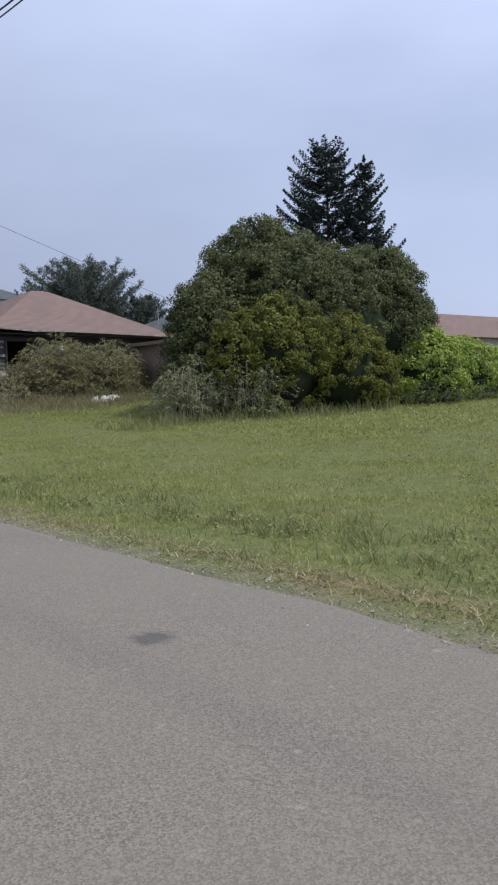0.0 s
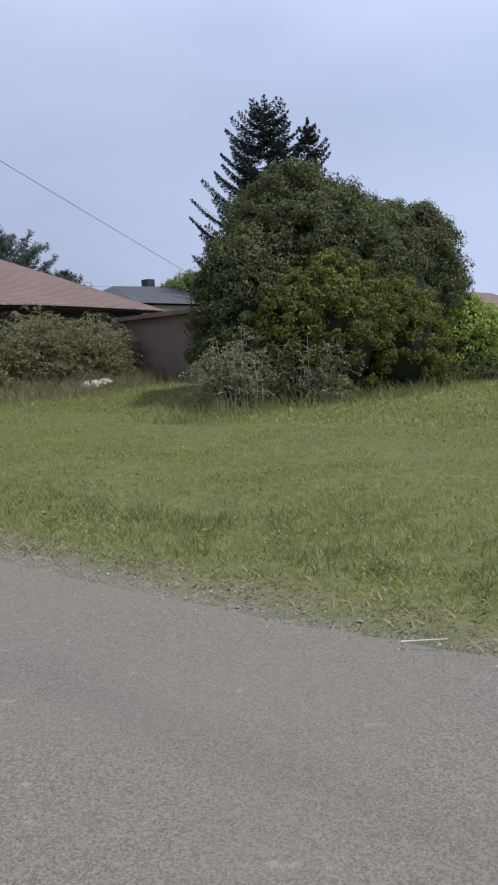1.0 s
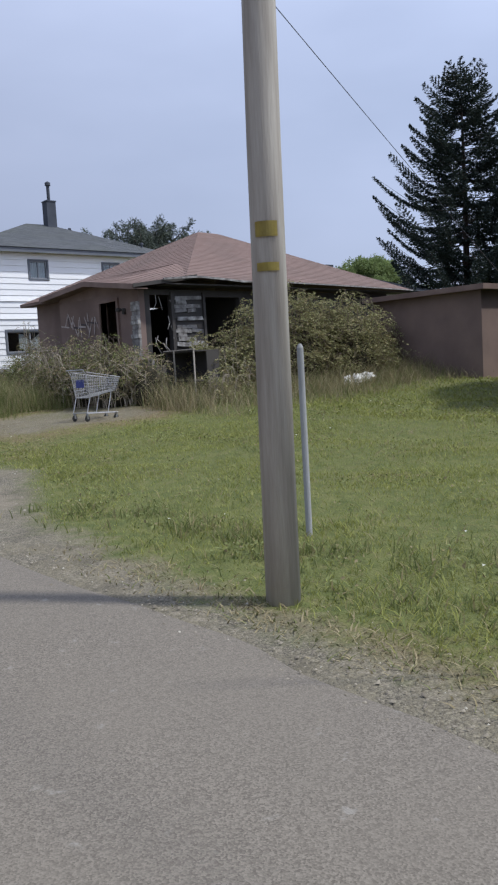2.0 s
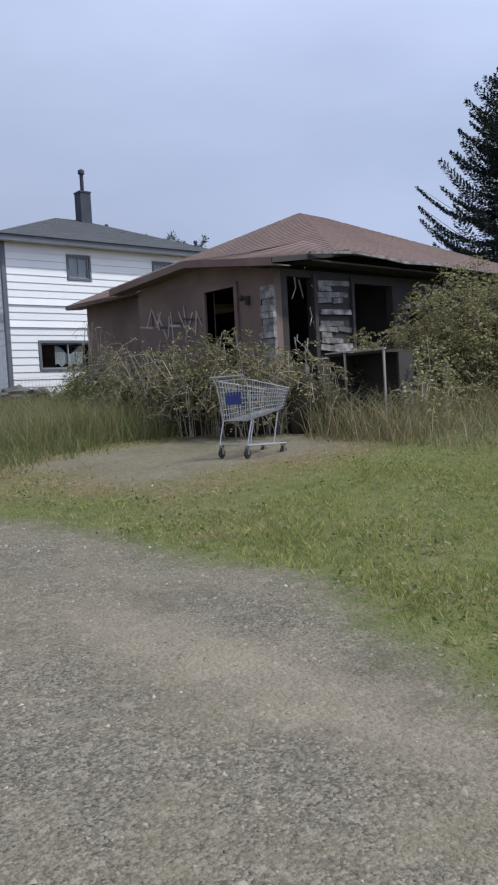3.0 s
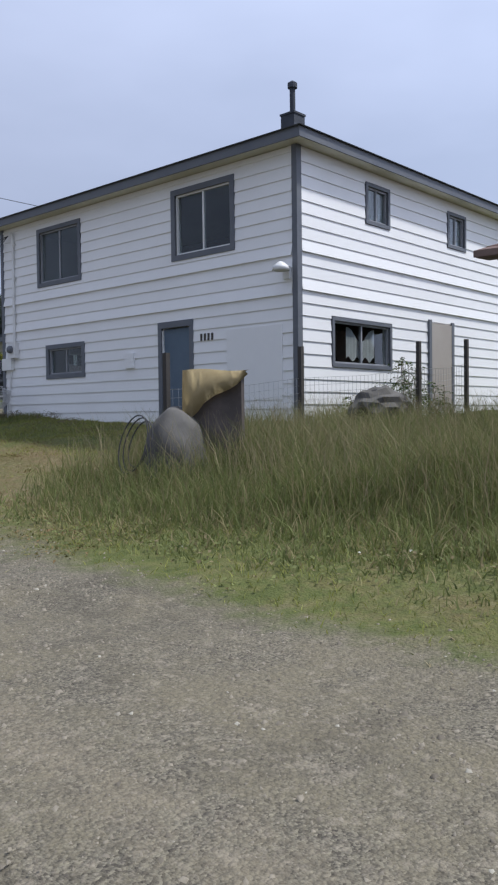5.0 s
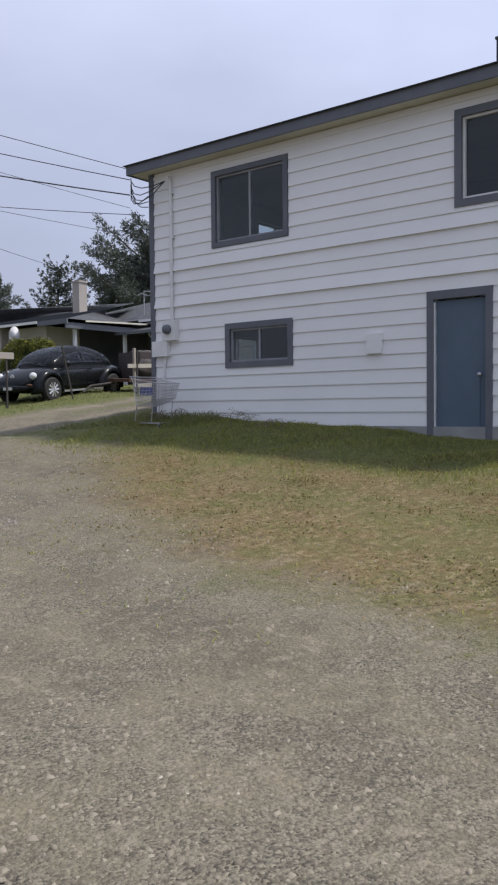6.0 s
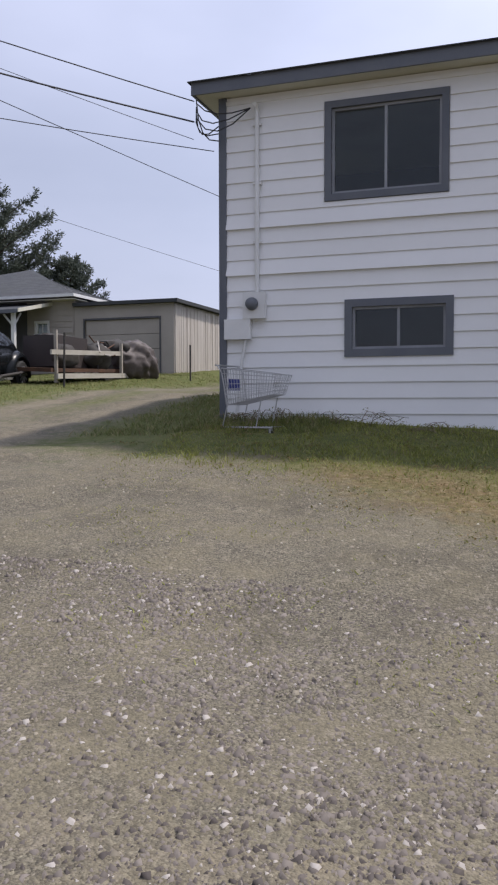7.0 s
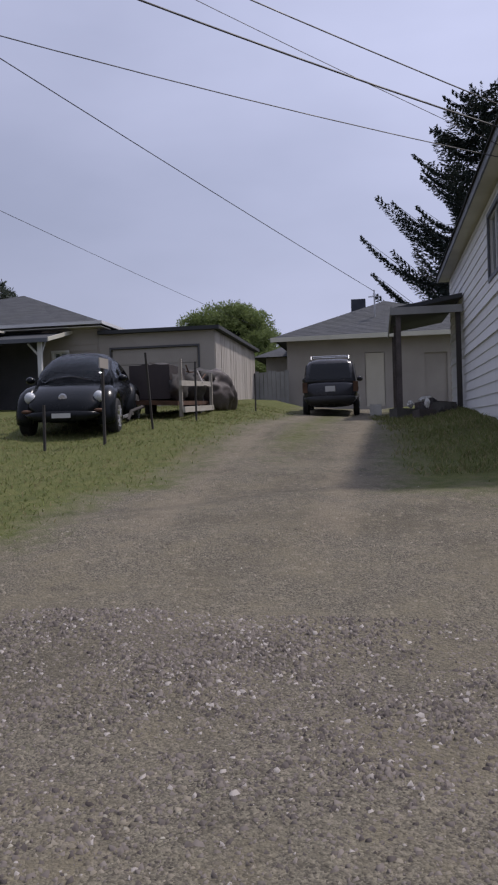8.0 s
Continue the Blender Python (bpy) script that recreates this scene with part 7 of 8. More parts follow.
# ---- cars ----
def loft(bm, rings, closed=True):
    vs = [[bm.verts.new(p) for p in r] for r in rings]
    n = len(vs[0])
    for a, b in zip(vs, vs[1:]):
        for i in range(n if closed else n - 1):
            bm.faces.new((a[i], a[(i + 1) % n], b[(i + 1) % n], b[i]))
    bm.faces.new(vs[0][::-1])
    bm.faces.new(vs[-1])


def wheel(parent, x, y, r, w, side, spokes=6):
    bm = B()
    lathe(bm, [(r * 0.62, -w / 2), (r * 0.9, -w / 2), (r, -w * 0.36), (r, w * 0.36), (r * 0.9, w / 2), (r * 0.62, w / 2)], (x, y, r), 28, "y")
    t = part("wheel", bm, M["rubber"], parent, local=True, smooth=False)
    bm = B()
    yo = y + side * w * 0.38
    lathe(bm, [(r * 0.66, -0.02), (r * 0.66, 0.02), (r * 0.58, 0.02), (r * 0.58, -0.02)], (x, yo, r), 24, "y")
    for k in range(spokes):
        a = 2 * math.pi * k / spokes
        p = Vector((x + math.cos(a) * r * 0.6, yo, r + math.sin(a) * r * 0.6))
        rod(bm, (x, yo, r), p, r * 0.11, r * 0.13, n=6)
    lathe(bm, [(r * 0.17, -0.02), (r * 0.17, 0.025), (r * 0.1, 0.035)], (x, yo, r), 14, "y")
    part("rim", bm, M["alloy"], t, local=True)


def section(x, half, z0, z1, n=14, power=2.6, belly=0.9):
    """A rounded cross section of a car body at x: z0 to z1, half wide."""
    pts = []
    for i in range(n):
        a = 2 * math.pi * i / n + math.pi / n
        c, s = math.cos(a), math.sin(a)
        y = half * math.copysign(abs(c) ** (2 / power), c) * (belly if s < 0 else 1.0)
        pts.append((x, y, (z0 + z1) / 2 + (z1 - z0) / 2 * math.copysign(abs(s) ** (2 / power), s)))
    return pts


def beetle():
    """Local: nose at +x."""
    c = thing("car", "small rounded black car parked on the grass", "car")
    bm = B()
    prof = [(-2.02, 0.46, 0.36, 0.60), (-1.94, 0.64, 0.29, 0.78), (-1.75, 0.74, 0.25, 0.92), (-1.4, 0.79, 0.22, 0.99), (-0.8, 0.80, 0.20, 0.99), (0.2, 0.80, 0.20, 0.97), (0.9, 0.79, 0.21, 0.98), (1.3, 0.76, 0.23, 0.94), (1.62, 0.69, 0.25, 0.85), (1.86, 0.60, 0.29, 0.70), (2.0, 0.46, 0.36, 0.55)]
    loft(bm, [section(*p, n=22, power=3.2) for p in prof])
    part("body", bm, M["car_black"], c, local=True, smooth=True)

    def shell(x, a, out=0.0):
        """The cabin: an arch from nose to tail; a runs from one flank (0) over the roof (pi) to the other."""
        f = (x + 0.20) / 1.50
        top = 0.86 + 0.64 * max(0.0, 1 - abs(f) ** 2.25) ** 0.62 + out
        half = 0.74 * max(0.0, 1 - abs(f) ** 9) ** 0.5 + out
        cy, sz = math.cos(a), math.sin(a)
        y = half * math.copysign(abs(cy) ** 0.5, cy) * (1 - 0.14 * sz)
        return (x, y, 0.84 + (top - 0.84) * abs(sz) ** 0.80)

    def patch(x0, x1, lo, hi, out, nx=10, na=8):
        """A patch of the cabin's skin, between two edge rules of x."""
        bm2 = B()
        rows = []
        for i in range(nx + 1):
            x = x0 + (x1 - x0) * i / nx
            rows.append([bm2.verts.new(shell(x, lo(x) + (hi(x) - lo(x)) * j / na, out)) for j in range(na + 1)])
        for p, q in zip(rows, rows[1:]):
            for j in range(na):
                bm2.faces.new((p[j], q[j], q[j + 1], p[j + 1]))
        bmesh.ops.solidify(bm2, geom=bm2.faces[:], thickness=0.006)
        return bm2

    part("cabin", patch(-1.68, 1.29, lambda x: 0.0, lambda x: math.pi, 0.0, 30, 24), M["car_black"], c, local=True, smooth=True)
    for s in (1, -1):
        for x0, x1 in ((-0.95, -0.16), (-0.08, 0.58)):
            lo = lambda x: 0.20
            hi = lambda x: max(0.26, 0.74 - 0.42 * abs((x + 0.12) / 0.86) ** 2.4)
            side = (lambda g: (lambda x: g(x))) if s > 0 else (lambda g: (lambda x: math.pi - g(x)))
            part("side_window", patch(x0, x1, side(lo), side(hi), 0.006), M["car_glass"], c, local=True, smooth=True)
        bm = B()
        blob(bm, (0.66, s * 0.86, 1.0), (0.10, 0.09, 0.07), 0.0, 1, 2)
        part("door_mirror", bm, M["car_black"], c, local=True, smooth=True)
        for x in (1.27, -1.27):
            bm = B()
            rings = []
            for i in range(17):
                a = radians(-14 + 208 * i / 16)
                rr, hw = 0.44, 0.17
                rings.append([(x + math.cos(a) * r2, s * (0.70 + o), 0.35 + math.sin(a) * r2) for o, r2 in ((-0.12, 0.37), (hw * 0.9, 0.37), (hw, rr * 0.95), (hw * 0.75, rr * 1.08), (hw * 0.3, rr * 1.2), (-0.12, rr * 1.3))])
            loft(bm, rings)
            part("fender", bm, M["car_black"], c, local=True, smooth=True)
            wheel(c, x, s * 0.77, 0.325, 0.2, s, 10)
        bm = B()
        blob(bm, (1.72, s * 0.60, 0.70), (0.105, 0.10, 0.105), 0.0, 1, 3)
        part("headlight", bm, M["headlamp"], c, "round clear headlight", local=True, smooth=True)
        bm = B()
        blob(bm, (1.90, s * 0.62, 0.47), (0.05, 0.10, 0.035), 0.0, 1, 2)
        part("turn_signal", bm, M["rust"], c, "dull red turn signal", local=True, smooth=True)
        bm = B()
        box(bm, -0.8, 0.85, *sorted((s * 0.795, s * 0.84)), 0.24, 0.29)
        part("sill_strip", bm, M["alloy"], c, local=True)
        bm = B()
        box(bm, -0.35, -0.18, *sorted((s * 0.80, s * 0.83)), 0.80, 0.83)
        part("door_handle", bm, M["car_black"], c, local=True)
    part("windshield", patch(0.46, 1.21, lambda x: 0.42 + 0.36 * (1.21 - x), lambda x: math.pi - 0.42 - 0.36 * (1.21 - x), 0.006, 14, 16), M["car_glass"], c, "wide dark windshield", local=True, smooth=True)
    bm = B()
    for s in (1, -1):
        pipe(bm, [(1.27, s * 0.38, 0.985), (1.24, s * 0.1, 1.045), (1.23, -s * 0.02, 1.055)], 0.008, 5)
    part("wiper", bm, M["cable"], c, local=True)
    part("rear_window", patch(-1.5, -1.1, lambda x: 0.62, lambda x: math.pi - 0.62, 0.006, 8, 12), M["car_glass"], c, local=True, smooth=True)
    bm = B()
    loft(bm, [section(x, h, 0.30, 0.48, n=12, power=3) for x, h in ((1.80, 0.74), (1.98, 0.64), (2.06, 0.46))])
    part("front_bumper", bm, M["car_black"], c, local=True, smooth=True)
    bm = B()
    box(bm, 2.05, 2.07, -0.16, 0.16, 0.36, 0.44)
    part("number_plate", bm, M["plate"], c, "pale blank number plate", local=True, bevel=0.003)
    bm = B()
    lathe(bm, [(0.07, 0.0), (0.075, 0.012), (0.05, 0.02)], (1.86, 0.0, 0.70), 20, "x")
    part("badge", bm, M["alloy"], c, "round bright badge", local=True)
    c.matrix_basis = pose(14.91, 55.34, float(land(14.91, 55.34)) - 0.12, 0, 4.0, 189.0)


def van():
    """Local: tail at -x."""
    c = thing("van", "dark minivan parked tail-out on the drive", "van")
    bm = B()
    prof = [(-2.35, 0.80, 0.35, 0.95), (-2.28, 0.90, 0.28, 1.02), (-1.2, 0.95, 0.25, 1.05), (0.6, 0.95, 0.25, 1.05), (1.4, 0.92, 0.27, 1.0), (2.1, 0.82, 0.3, 0.85), (2.3, 0.66, 0.36, 0.72)]
    loft(bm, [section(*p, n=18, power=4.0) for p in prof])
    part("body", bm, M["van_dark"], c, local=True, smooth=True)
    bm = B()
    loft(bm, [section(x, h, 0.9, z, n=20, power=4.0) for x, h, z in ((-2.26, 0.84, 1.08), (-2.12, 0.80, 1.6), (-1.9, 0.78, 1.70), (-0.5, 0.78, 1.74), (0.5, 0.76, 1.68), (1.0, 0.74, 1.4), (1.4, 0.70, 1.05))])
    part("cabin", bm, M["van_dark"], c, local=True, smooth=True)
    bm = B()
    slab(bm, [(-2.275, -0.68, 1.10), (-2.275, 0.68, 1.10), (-2.165, 0.62, 1.56), (-2.165, -0.62, 1.56)], (-0.008, 0, 0))
    part("rear_window", bm, M["car_glass"], c, local=True)
    for s in (1, -1):
        bm = B()
        slab(bm, [(-1.9, s * 0.87, 1.08), (0.7, s * 0.87, 1.08), (0.4, s * 0.79, 1.55), (-1.8, s * 0.79, 1.55)], (0, s * 0.008, 0))
        part("side_window", bm, M["car_glass"], c, local=True)
        bm = B()
        pipe(bm, [(-1.8, s * 0.62, 1.68), (-1.7, s * 0.62, 1.78), (0.2, s * 0.62, 1.79), (0.3, s * 0.62, 1.70)], 0.02, 8)
        part("roof_rail", bm, M["steel"], c, local=True)
        bm = B()
        box(bm, -2.36, -2.29, *sorted((s * 0.74, s * 0.9)), 0.72, 1.02)
        part("tail_light", bm, M["rust"], c, "dull red tail light", local=True, bevel=0.01)
        bm = B()
        blob(bm, (1.0, s * 1.0, 1.12), (0.07, 0.12, 0.09), 0.0, 1, 2)
        part("door_mirror", bm, M["van_dark"], c, local=True, smooth=True)
        for x in (-1.45, 1.45):
            wheel(c, x, s * 0.84, 0.33, 0.2, s, 5)
    bm = B()
    for x in (-1.3, -0.2):
        rod(bm, (x, -0.62, 1.80), (x, 0.62, 1.80), 0.018, n=8)
    part("roof_bar", bm, M["steel"], c, local=True)
    bm = B()
    loft(bm, [section(x, h, 0.38, 0.62, n=12, power=4) for x, h in ((-2.25, 0.9), (-2.42, 0.84), (-2.46, 0.7))])
    part("rear_bumper", bm, M["black_plastic"], c, local=True, smooth=True)
    bm = B()
    box(bm, -2.375, -2.36, -0.16, 0.16, 0.74, 0.90)
    part("number_plate", bm, M["plate"], c, local=True)
    c.matrix_basis = pose(26.0, 51.15, float(land(26.0, 51.15)) - 0.06, 0, -2.5, 2.0) @ Matrix.Diagonal((1.0, 0.9, 1.0, 1.0))


beetle()
van()


# ---- yard clutter by the neighbour's drive ----
def junk_trailer():
    t = thing("utility_trailer", "old utility trailer with raw plank rails", "trailer", (17.8, 54.2, 2.1))
    bm = B()
    slab(bm, [(16.0, 53.75, 2.48), (20.2, 53.85, 2.60), (20.2, 55.3, 2.66), (16.0, 55.2, 2.54)], (0, 0, -0.09))
    part("bed", bm, M["rust"], t)
    for y in (53.95, 55.15):
        bm = B()
        lathe(bm, [(0.16, -0.08), (0.27, -0.08), (0.29, 0.0), (0.27, 0.08), (0.16, 0.08)], (18.9, y, 2.46), 20, "y")
        w = part("wheel", bm, M["rubber"], t)
        bm = B()
        lathe(bm, [(0.155, -0.05), (0.155, 0.05), (0.06, 0.06)], (18.9, y, 2.46), 16, "y")
        part("rim", bm, M["rust"], w)
    for x0, x1, z0, z1, h in ((15.85, 19.3, 2.78, 2.93, 0.11), (16.1, 20.3, 2.24, 2.38, 0.12)):
        bm = B()
        slab(bm, [(x0, 53.62, z0), (x1, 53.72, z1), (x1, 53.72, z1 + h), (x0, 53.62, z0 + h)], (0, 0.045, 0))
        part("plank", bm, M["raw_wood"], t)
    for x, h in ((16.15, 1.25), (19.25, 0.95), (20.1, 0.5)):
        bm = B()
        z = float(land(x, 53.7))
        box(bm, x, x + 0.06, 53.69, 53.76, z + 0.05, z + h)
        part("stake", bm, M["pole_wood"], t)
    bm = B()
    pipe(bm, [(16.1, 54.5, 2.4), (15.2, 54.5, 2.28), (14.95, 54.5, 2.1)], 0.035, 8)
    part("tongue", bm, M["char"], t)
    h = thing("scrap_heap", "dark cabinet and scrap under a grey-brown tarp", "scrap", (19.0, 54.2, 2.6))
    bm = B()
    box(bm, 16.75, 18.2, 54.1, 55.0, 2.56, 3.30)
    part("cabinet", bm, M["maroon"], h, "dark metal cabinet", bevel=0.07)
    for x, y, z, r3, sd in ((17.0, 53.98, 2.78, (0.5, 0.16, 0.3), 3.0), (17.3, 54.5, 3.28, (0.5, 0.35, 0.10), 8.0), (18.6, 54.1, 2.86, (0.55, 0.35, 0.36), 6.0), (19.6, 54.1, 3.16, (0.45, 0.4, 0.22), 5.0)):
        bm = B()
        blob(bm, (x, y, z), r3, 0.35, 1.8, 3, sd)
        part("scrap_lump", bm, M["char"], h, smooth=True)
    bm = B()
    middle = Vector((20.35, 54.0, 2.74))
    blob(bm, middle, (1.0, 0.70, 0.68), 0.16, 0.9, 5, 9.0)
    for v in bm.verts:
        d = v.co - middle
        fold = noise.noise(Vector((d.x * 3.4 + d.z * 2.6, d.y * 3.4, (d.z - d.x) * 0.5)))
        fold = 0.10 * fold + 0.05 * abs(noise.noise(Vector((d.x * 8.0 + d.z * 6.0, d.y * 8.0, (d.z - d.x) * 1.0))))
        v.co = middle + d * (1.0 - fold)
        v.co.z = max(v.co.z, float(land(v.co.x, v.co.y)) - 0.02)
    part("tarp", bm, M["tarp_grey"], h, "creased grey-brown tarp", smooth=True)
    rng = random.Random(12)
    for k in range(22):
        bm = B()
        a = Vector((rng.uniform(18.2, 20.2), rng.uniform(53.6, 54.4), rng.uniform(2.7, 3.4)))
        pipe(bm, [a, a + Vector((rng.uniform(-0.5, 0.5), rng.uniform(-0.3, 0.3), rng.uniform(-0.3, 0.2)))], 0.018, 5)
        part("scrap_bar", bm, M["pale_board"] if k % 3 == 0 else M["rust"], h)
    c = thing("chair_frame", "bent dark tube chair frame on the trailer", "chair", (18.7, 53.9, 2.6))
    bm = B()
    pipe(bm, [(18.35, 53.9, 2.55), (18.38, 53.9, 3.15), (18.46, 53.9, 3.26), (18.8, 53.9, 3.28), (18.92, 53.9, 3.2), (18.98, 53.9, 2.58)], 0.02, 8)
    part("tube", bm, M["cable"], c)


junk_trailer()


def stake(x, y, h, label, mat="rust", w=0.05, lean=0.0):
    z = float(land(x, y))
    s = thing("stake", label, "post", (x, y, z), "yard stakes")
    bm = B()
    slab(bm, [(x - w / 2, y - w / 2, z - 0.2), (x + w / 2, y - w / 2, z - 0.2), (x + w / 2, y + w / 2, z - 0.2), (x - w / 2, y + w / 2, z - 0.2)], (lean, 0, h + 0.2))
    part("shaft", bm, M[mat], s)


stake(11.5, 54.75, 0.7, "thin dark stake before the black car", "char", 0.035, 0.02)
stake(14.0, 53.72, 1.35, "dark leaning stake beside the black car", "char", 0.035, -0.38)
stake(15.9, 53.35, 1.2, "thin dark stake by the trailer", "char", 0.035, 0.05)
stake(22.4, 53.1, 1.05, "dark stake by the garage wall", "char", 0.04)


def small_sign():
    x, y = 12.12, 54.00
    z = float(land(x, y))
    s = thing("yard_sign", "small plain yard sign on a thin dark post", "sign", (x, y, z))
    bm = B()
    box(bm, x - 0.02, x + 0.02, y - 0.02, y + 0.02, z - 0.1, z + 1.30)
    part("post", bm, M["char"], s)
    bm = B()
    box(bm, x - 0.22, x + 0.20, y - 0.035, y - 0.02, z + 1.20, z + 1.36)
    part("board", bm, M["taupe"], s, bevel=0.003)


small_sign()


# ---- in the tall grass before the white house ----
def wire_fence():
    f = thing("wire_fence", "sagging welded wire fence on dark posts", "fence", (10.5, 37.8, 1.0))
    pts = [(7.4, 38.0), (10.0, 37.8), (13.0, 37.5), (14.8, 37.5)]
    for x, y in pts:
        bm = B()
        z = float(land(x, y))
        box(bm, x - 0.035, x + 0.035, y - 0.035, y + 0.035, z - 0.2, z + 1.55)
        part("post", bm, M["char"], f)
    for (x0, y0), (x1, y1) in zip(pts, pts[1:]):
        bm = B()
        z0, z1 = float(land(x0, y0)), float(land(x1, y1))
        n = int(math.hypot(x1 - x0, y1 - y0) / 0.10)
        for i in range(n + 1):
            k = i / n
            p = Vector((x0 + (x1 - x0) * k, y0 + (y1 - y0) * k, z0 + (z1 - z0) * k))
            rod(bm, p, p + Vector((0, 0, 1.08 - 0.05 * math.sin(k * math.pi))), 0.0028, n=3, cap=False)
        for j in range(10):
            a = Vector((x0, y0, z0 + 0.03 + 0.115 * j))
            b = Vector((x1, y1, z1 + 0.03 + 0.115 * j))
            m = (a + b) / 2 - Vector((0, 0, 0.04))
            pipe(bm, [a, m, b], 0.0028, 3)
        part("mesh_panel", bm, M["steel"], f)


def clutter():
    t = thing("tan_tarp", "tan tarp draped over a crate in the grass", "tarp", (7.0, 36.5, 0.6))
    bm = B()
    n, rows = 9, []
    for i in range(n):
        k = i / (n - 1)
        y, x = 36.95 - 0.62 * k, 6.7 + 0.45 * k
        low = 1.93 - 0.52 * (1 - k) ** 0.8 - 0.04 * math.sin(9 * k)
        rows.append([bm.verts.new(p) for p in ((x + 0.3, y + 0.2, 1.98 + 0.02 * math.sin(7 * k)), (x + 0.02 * math.sin(8 * k), y, 1.97 + 0.015 * math.sin(6 * k)), (x - 0.04 + 0.03 * math.sin(11 * k), y - 0.03, (1.97 + low) / 2), (x - 0.05 + 0.04 * math.sin(13 * k), y - 0.04, low))])
    for a, b in zip(rows, rows[1:]):
        for j in range(3):
            bm.faces.new((a[j], b[j], b[j + 1], a[j + 1]))
    bmesh.ops.solidify(bm, geom=bm.faces[:], thickness=0.015)
    part("sheet", bm, M["tan_cloth"], t, smooth=True)
    bm = B()
    slab(bm, [(6.79, 36.93, 1.93), (7.15, 36.43, 1.93), (7.41, 36.62, 1.93), (7.05, 37.12, 1.93)], (0, 0, -1.45))
    part("draped_side", bm, M["tarp_grey"], t)
    b = thing("covered_heap", "rounded grey covered heap in the tall grass", "heap", (6.5, 36.95, 0.55))
    bm = B()
    blob(bm, (6.62, 37.0, 0.82), (0.38, 0.38, 0.72), 0.08, 1.0, 4, 3.0)
    part("cover", bm, M["stone_grey"], b, smooth=True)
    w = thing("wire_coil", "loose coil of black wire by the heap", "wire", (6.2, 37.1, 0.6))
    for r, dx in ((0.30, 0.0), (0.26, 0.06), (0.33, -0.05)):
        bm = B()
        pipe(bm, [(6.15 + dx + 0.1 * math.sin(a), 37.15 + r * math.cos(a) * 0.7, 1.12 + r * math.sin(a)) for a in [2 * math.pi * i / 24 for i in range(25)]], 0.008, 5)
        part("loop", bm, M["cable"], w)
    bm = B()
    rod(bm, (6.15, 37.15, 0.4), (6.15, 37.15, 0.85), 0.02)
    part("peg", bm, M["rust"], w)
    for k, (x, y, r, sd) in enumerate(((10.0, 36.4, 0.36, 2.0), (10.7, 36.6, 0.26, 7.0))):
        z = float(land(x, y))
        s = thing("boulder", "rough grey boulder half hidden in grass", "rock", (x, y, z), "boulders")
        bm = B()
        blob(bm, (x, y, z + 0.5 + r * 0.35), (r * 1.3, r, r * 0.75), 0.3, 1.4, 3, sd)
        blob(bm, (x + 0.1, y, z + 0.2), (r * 1.2, r, 0.45), 0.2, 1.4, 2, sd + 1)
        part("stone", bm, M["stone_grey"], s)
    for k, (x, y, r) in enumerate(((14.15, 23.4, 0.11), (13.75, 23.35, 0.07), (13.4, 23.3, 0.06))):
        z = float(land(x, y))
        s = thing("rubble", "white rubble lump in the dry grass", "rock", (x, y, z), "rubble")
        bm = B()
        blob(bm, (x, y, z + 0.14), (r * 2.0, r * 1.6, 0.12), 0.6, 2.2, 3, k * 2.0)
        part("lump", bm, M["white_stone"], s)
    # a board frame standing open beside the porch
    d = thing("door_frame", "old door frame leaning at the dark porch", "frame", (9.45, 24.4, 0.6))
    bm = B()
    box(bm, 9.42, 9.45, 23.83, 23.85, 0.5, 1.76)
    box(bm, 9.42, 9.45, 24.545, 24.565, 0.5, 1.76)
    box(bm, 9.41, 9.46, 23.82, 24.92, 1.76, 1.78)
    part("jamb", bm, M["pole_wood"], d)
    # dark box added here in place of a shadowed porch opening
    bm = B()
    box(bm, 10.06, 10.1, 23.86, 24.9, 0.5, 1.72)
    box(bm, 9.78, 10.06, 23.86, 23.89, 0.5, 1.72)
    box(bm, 9.46, 10.06, 24.87, 24.9, 0.5, 1.72)
    box(bm, 9.46, 10.1, 23.86, 24.9, 1.722, 1.75)
    box(bm, 9.50, 10.06, 23.89, 24.87, 1.1, 1.13)
    part("cabinet", bm, M["char"], d, "open box added to stand for the dark opening behind the frame")
    p = thing("white_bench", "broken white painted board across the porch", "board", (9.3, 25.9, 1.0))
    bm = B()
    box(bm, 9.28, 9.36, 25.2, 26.35, 1.50, 1.62)
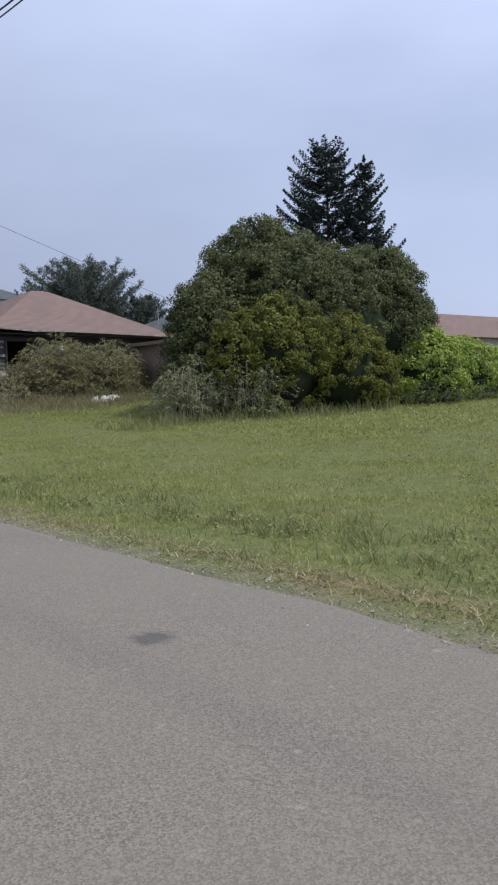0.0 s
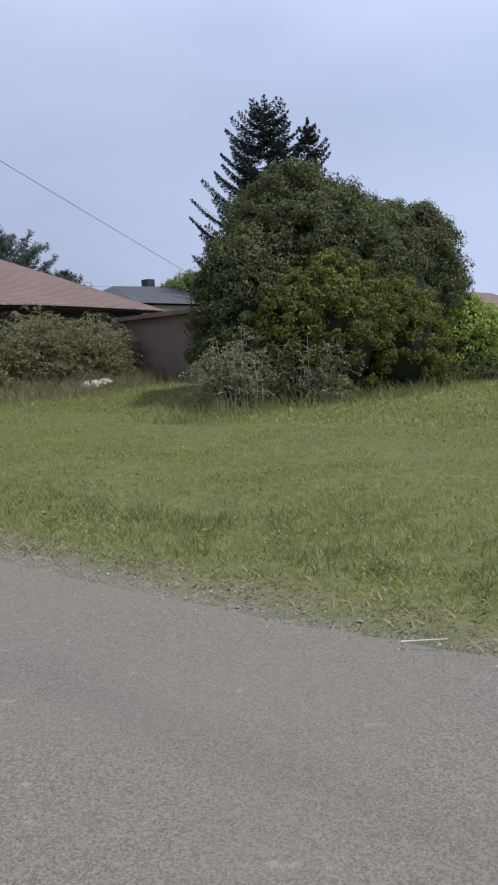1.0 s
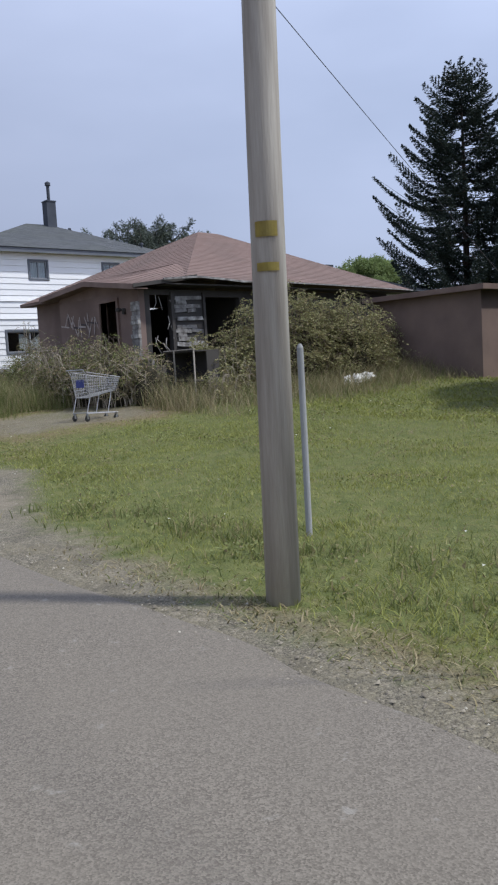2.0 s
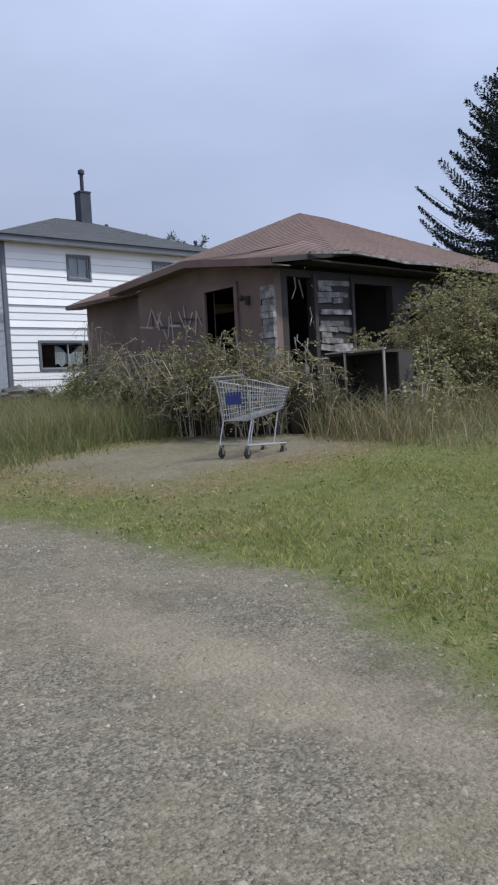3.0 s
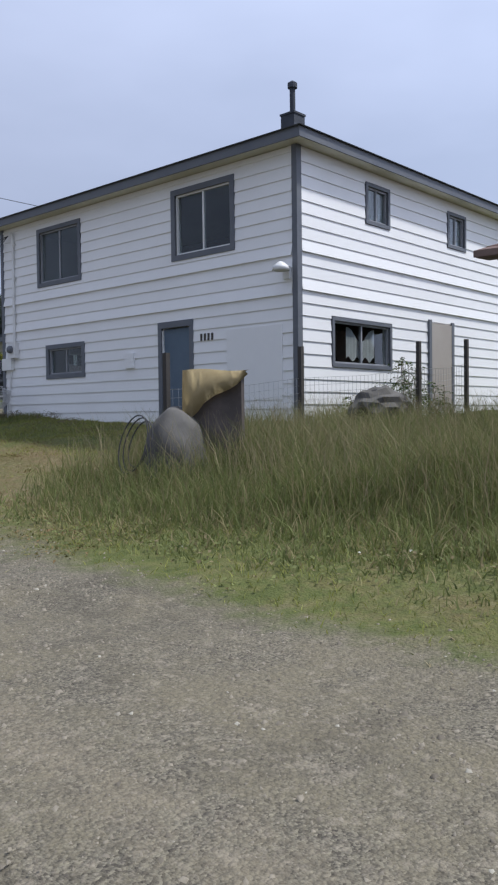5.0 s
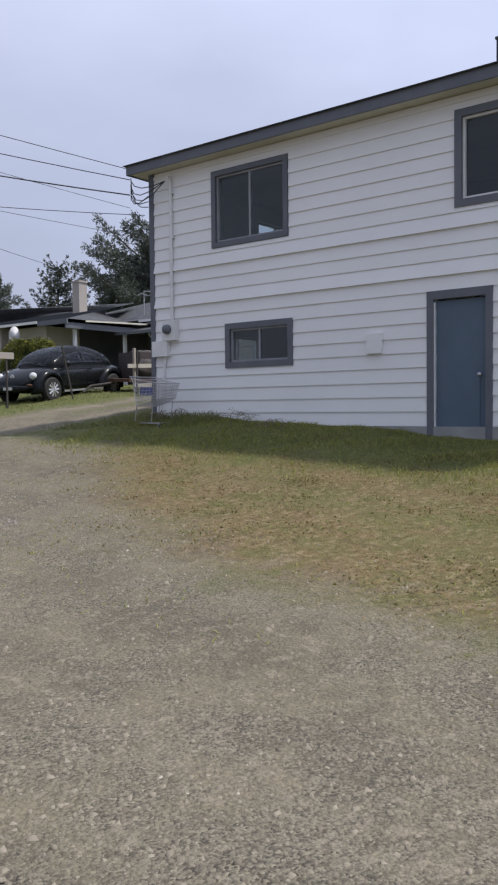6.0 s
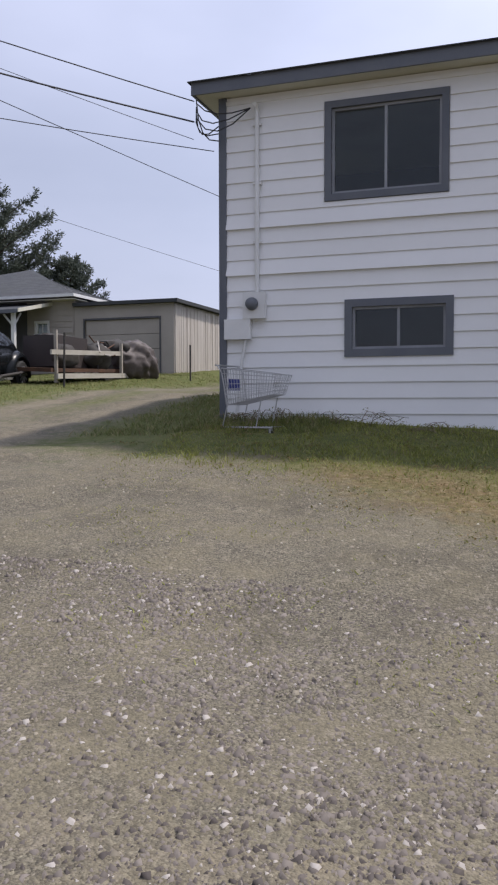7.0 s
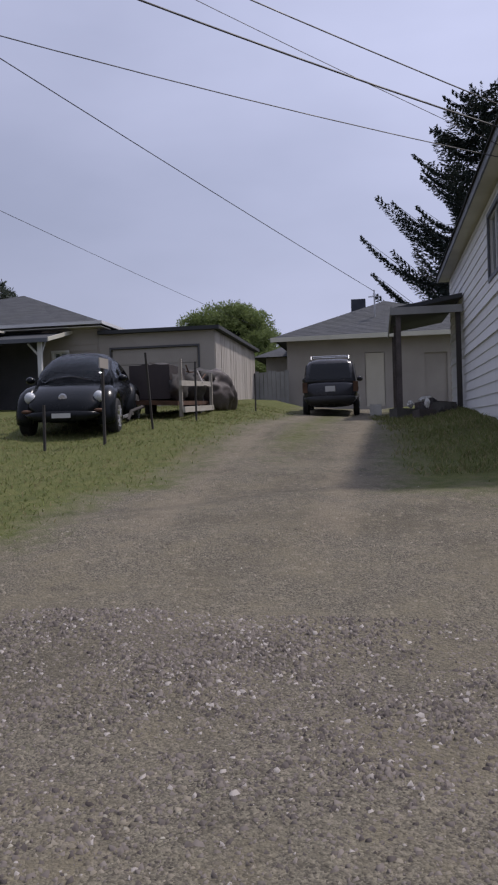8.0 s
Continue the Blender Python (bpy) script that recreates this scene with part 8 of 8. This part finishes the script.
    box(bm, 9.29, 9.35, 25.3, 25.36, 0.6, 1.5)
    box(bm, 9.29, 9.35, 26.2, 26.26, 0.6, 1.5)
    part("plank", bm, M["peeled"], p)


wire_fence()
clutter()


def far_house():
    h = thing("far_house", "distant low house with a faded brown roof", "house", (62.0, 39.0, 2.0))
    bm = B()
    box(bm, 46.5, 80.0, 36.0, 44.0, 1.0, 4.6)
    part("wall", bm, M["taupe"], h)
    hip_roof(h, 46.0, 80.5, 35.4, 44.6, 4.6, (52.0, 40.0, 6.9), (76.0, 40.0, 6.9), M["roof_brown"])
    bm = B()
    rod(bm, (48.8, 36.6, 4.9), (48.8, 36.6, 6.3), 0.12, n=10)
    rod(bm, (48.8, 36.6, 6.3), (48.8, 36.6, 6.45), 0.22, n=10)
    part("vent_pipe", bm, M["white_metal"], h)
    c = thing("far_roof", "distant dark roof with a square chimney", "house", (42.0, 50.0, 2.5))
    bm = B()
    box(bm, 38.8, 46.0, 49.0, 55.0, 1.0, 5.2)
    part("wall", bm, M["taupe"], c)
    hip_roof(c, 38.3, 46.5, 48.4, 55.6, 5.2, (41.5, 52.0, 6.7), (43.0, 52.0, 6.7), M["roof_dark"])
    bm = B()
    box(bm, 40.2, 40.9, 50.2, 50.9, 5.8, 8.0)
    part("chimney", bm, M["brick_dark"], c, bevel=0.02)


far_house()


def small_marks():
    """A pale stick on the road and a scrap in the grass."""
    bm = B()
    z = float(road_z(6.9)) + 0.03
    rod(bm, (1.78, 5.94, z), (1.91, 5.78, z + 0.004), 0.007, 0.004, n=6)
    tagged(part("stick", bm, M["raw_wood"]), "pale dry stick lying on the road", "stick")
    bm = B()
    blob(bm, (4.55, 27.7, float(land(4.55, 27.7)) + 0.05), (0.055, 0.04, 0.035), 0.5, 2.2, 3, 2.0)
    blob(bm, (4.63, 27.65, float(land(4.63, 27.65)) + 0.04), (0.03, 0.03, 0.025), 0.5, 2.2, 2, 6.0)
    tagged(part("paper_scrap", bm, M["white_stone"]), "crumpled white paper scrap in the grass", "litter")


small_marks()
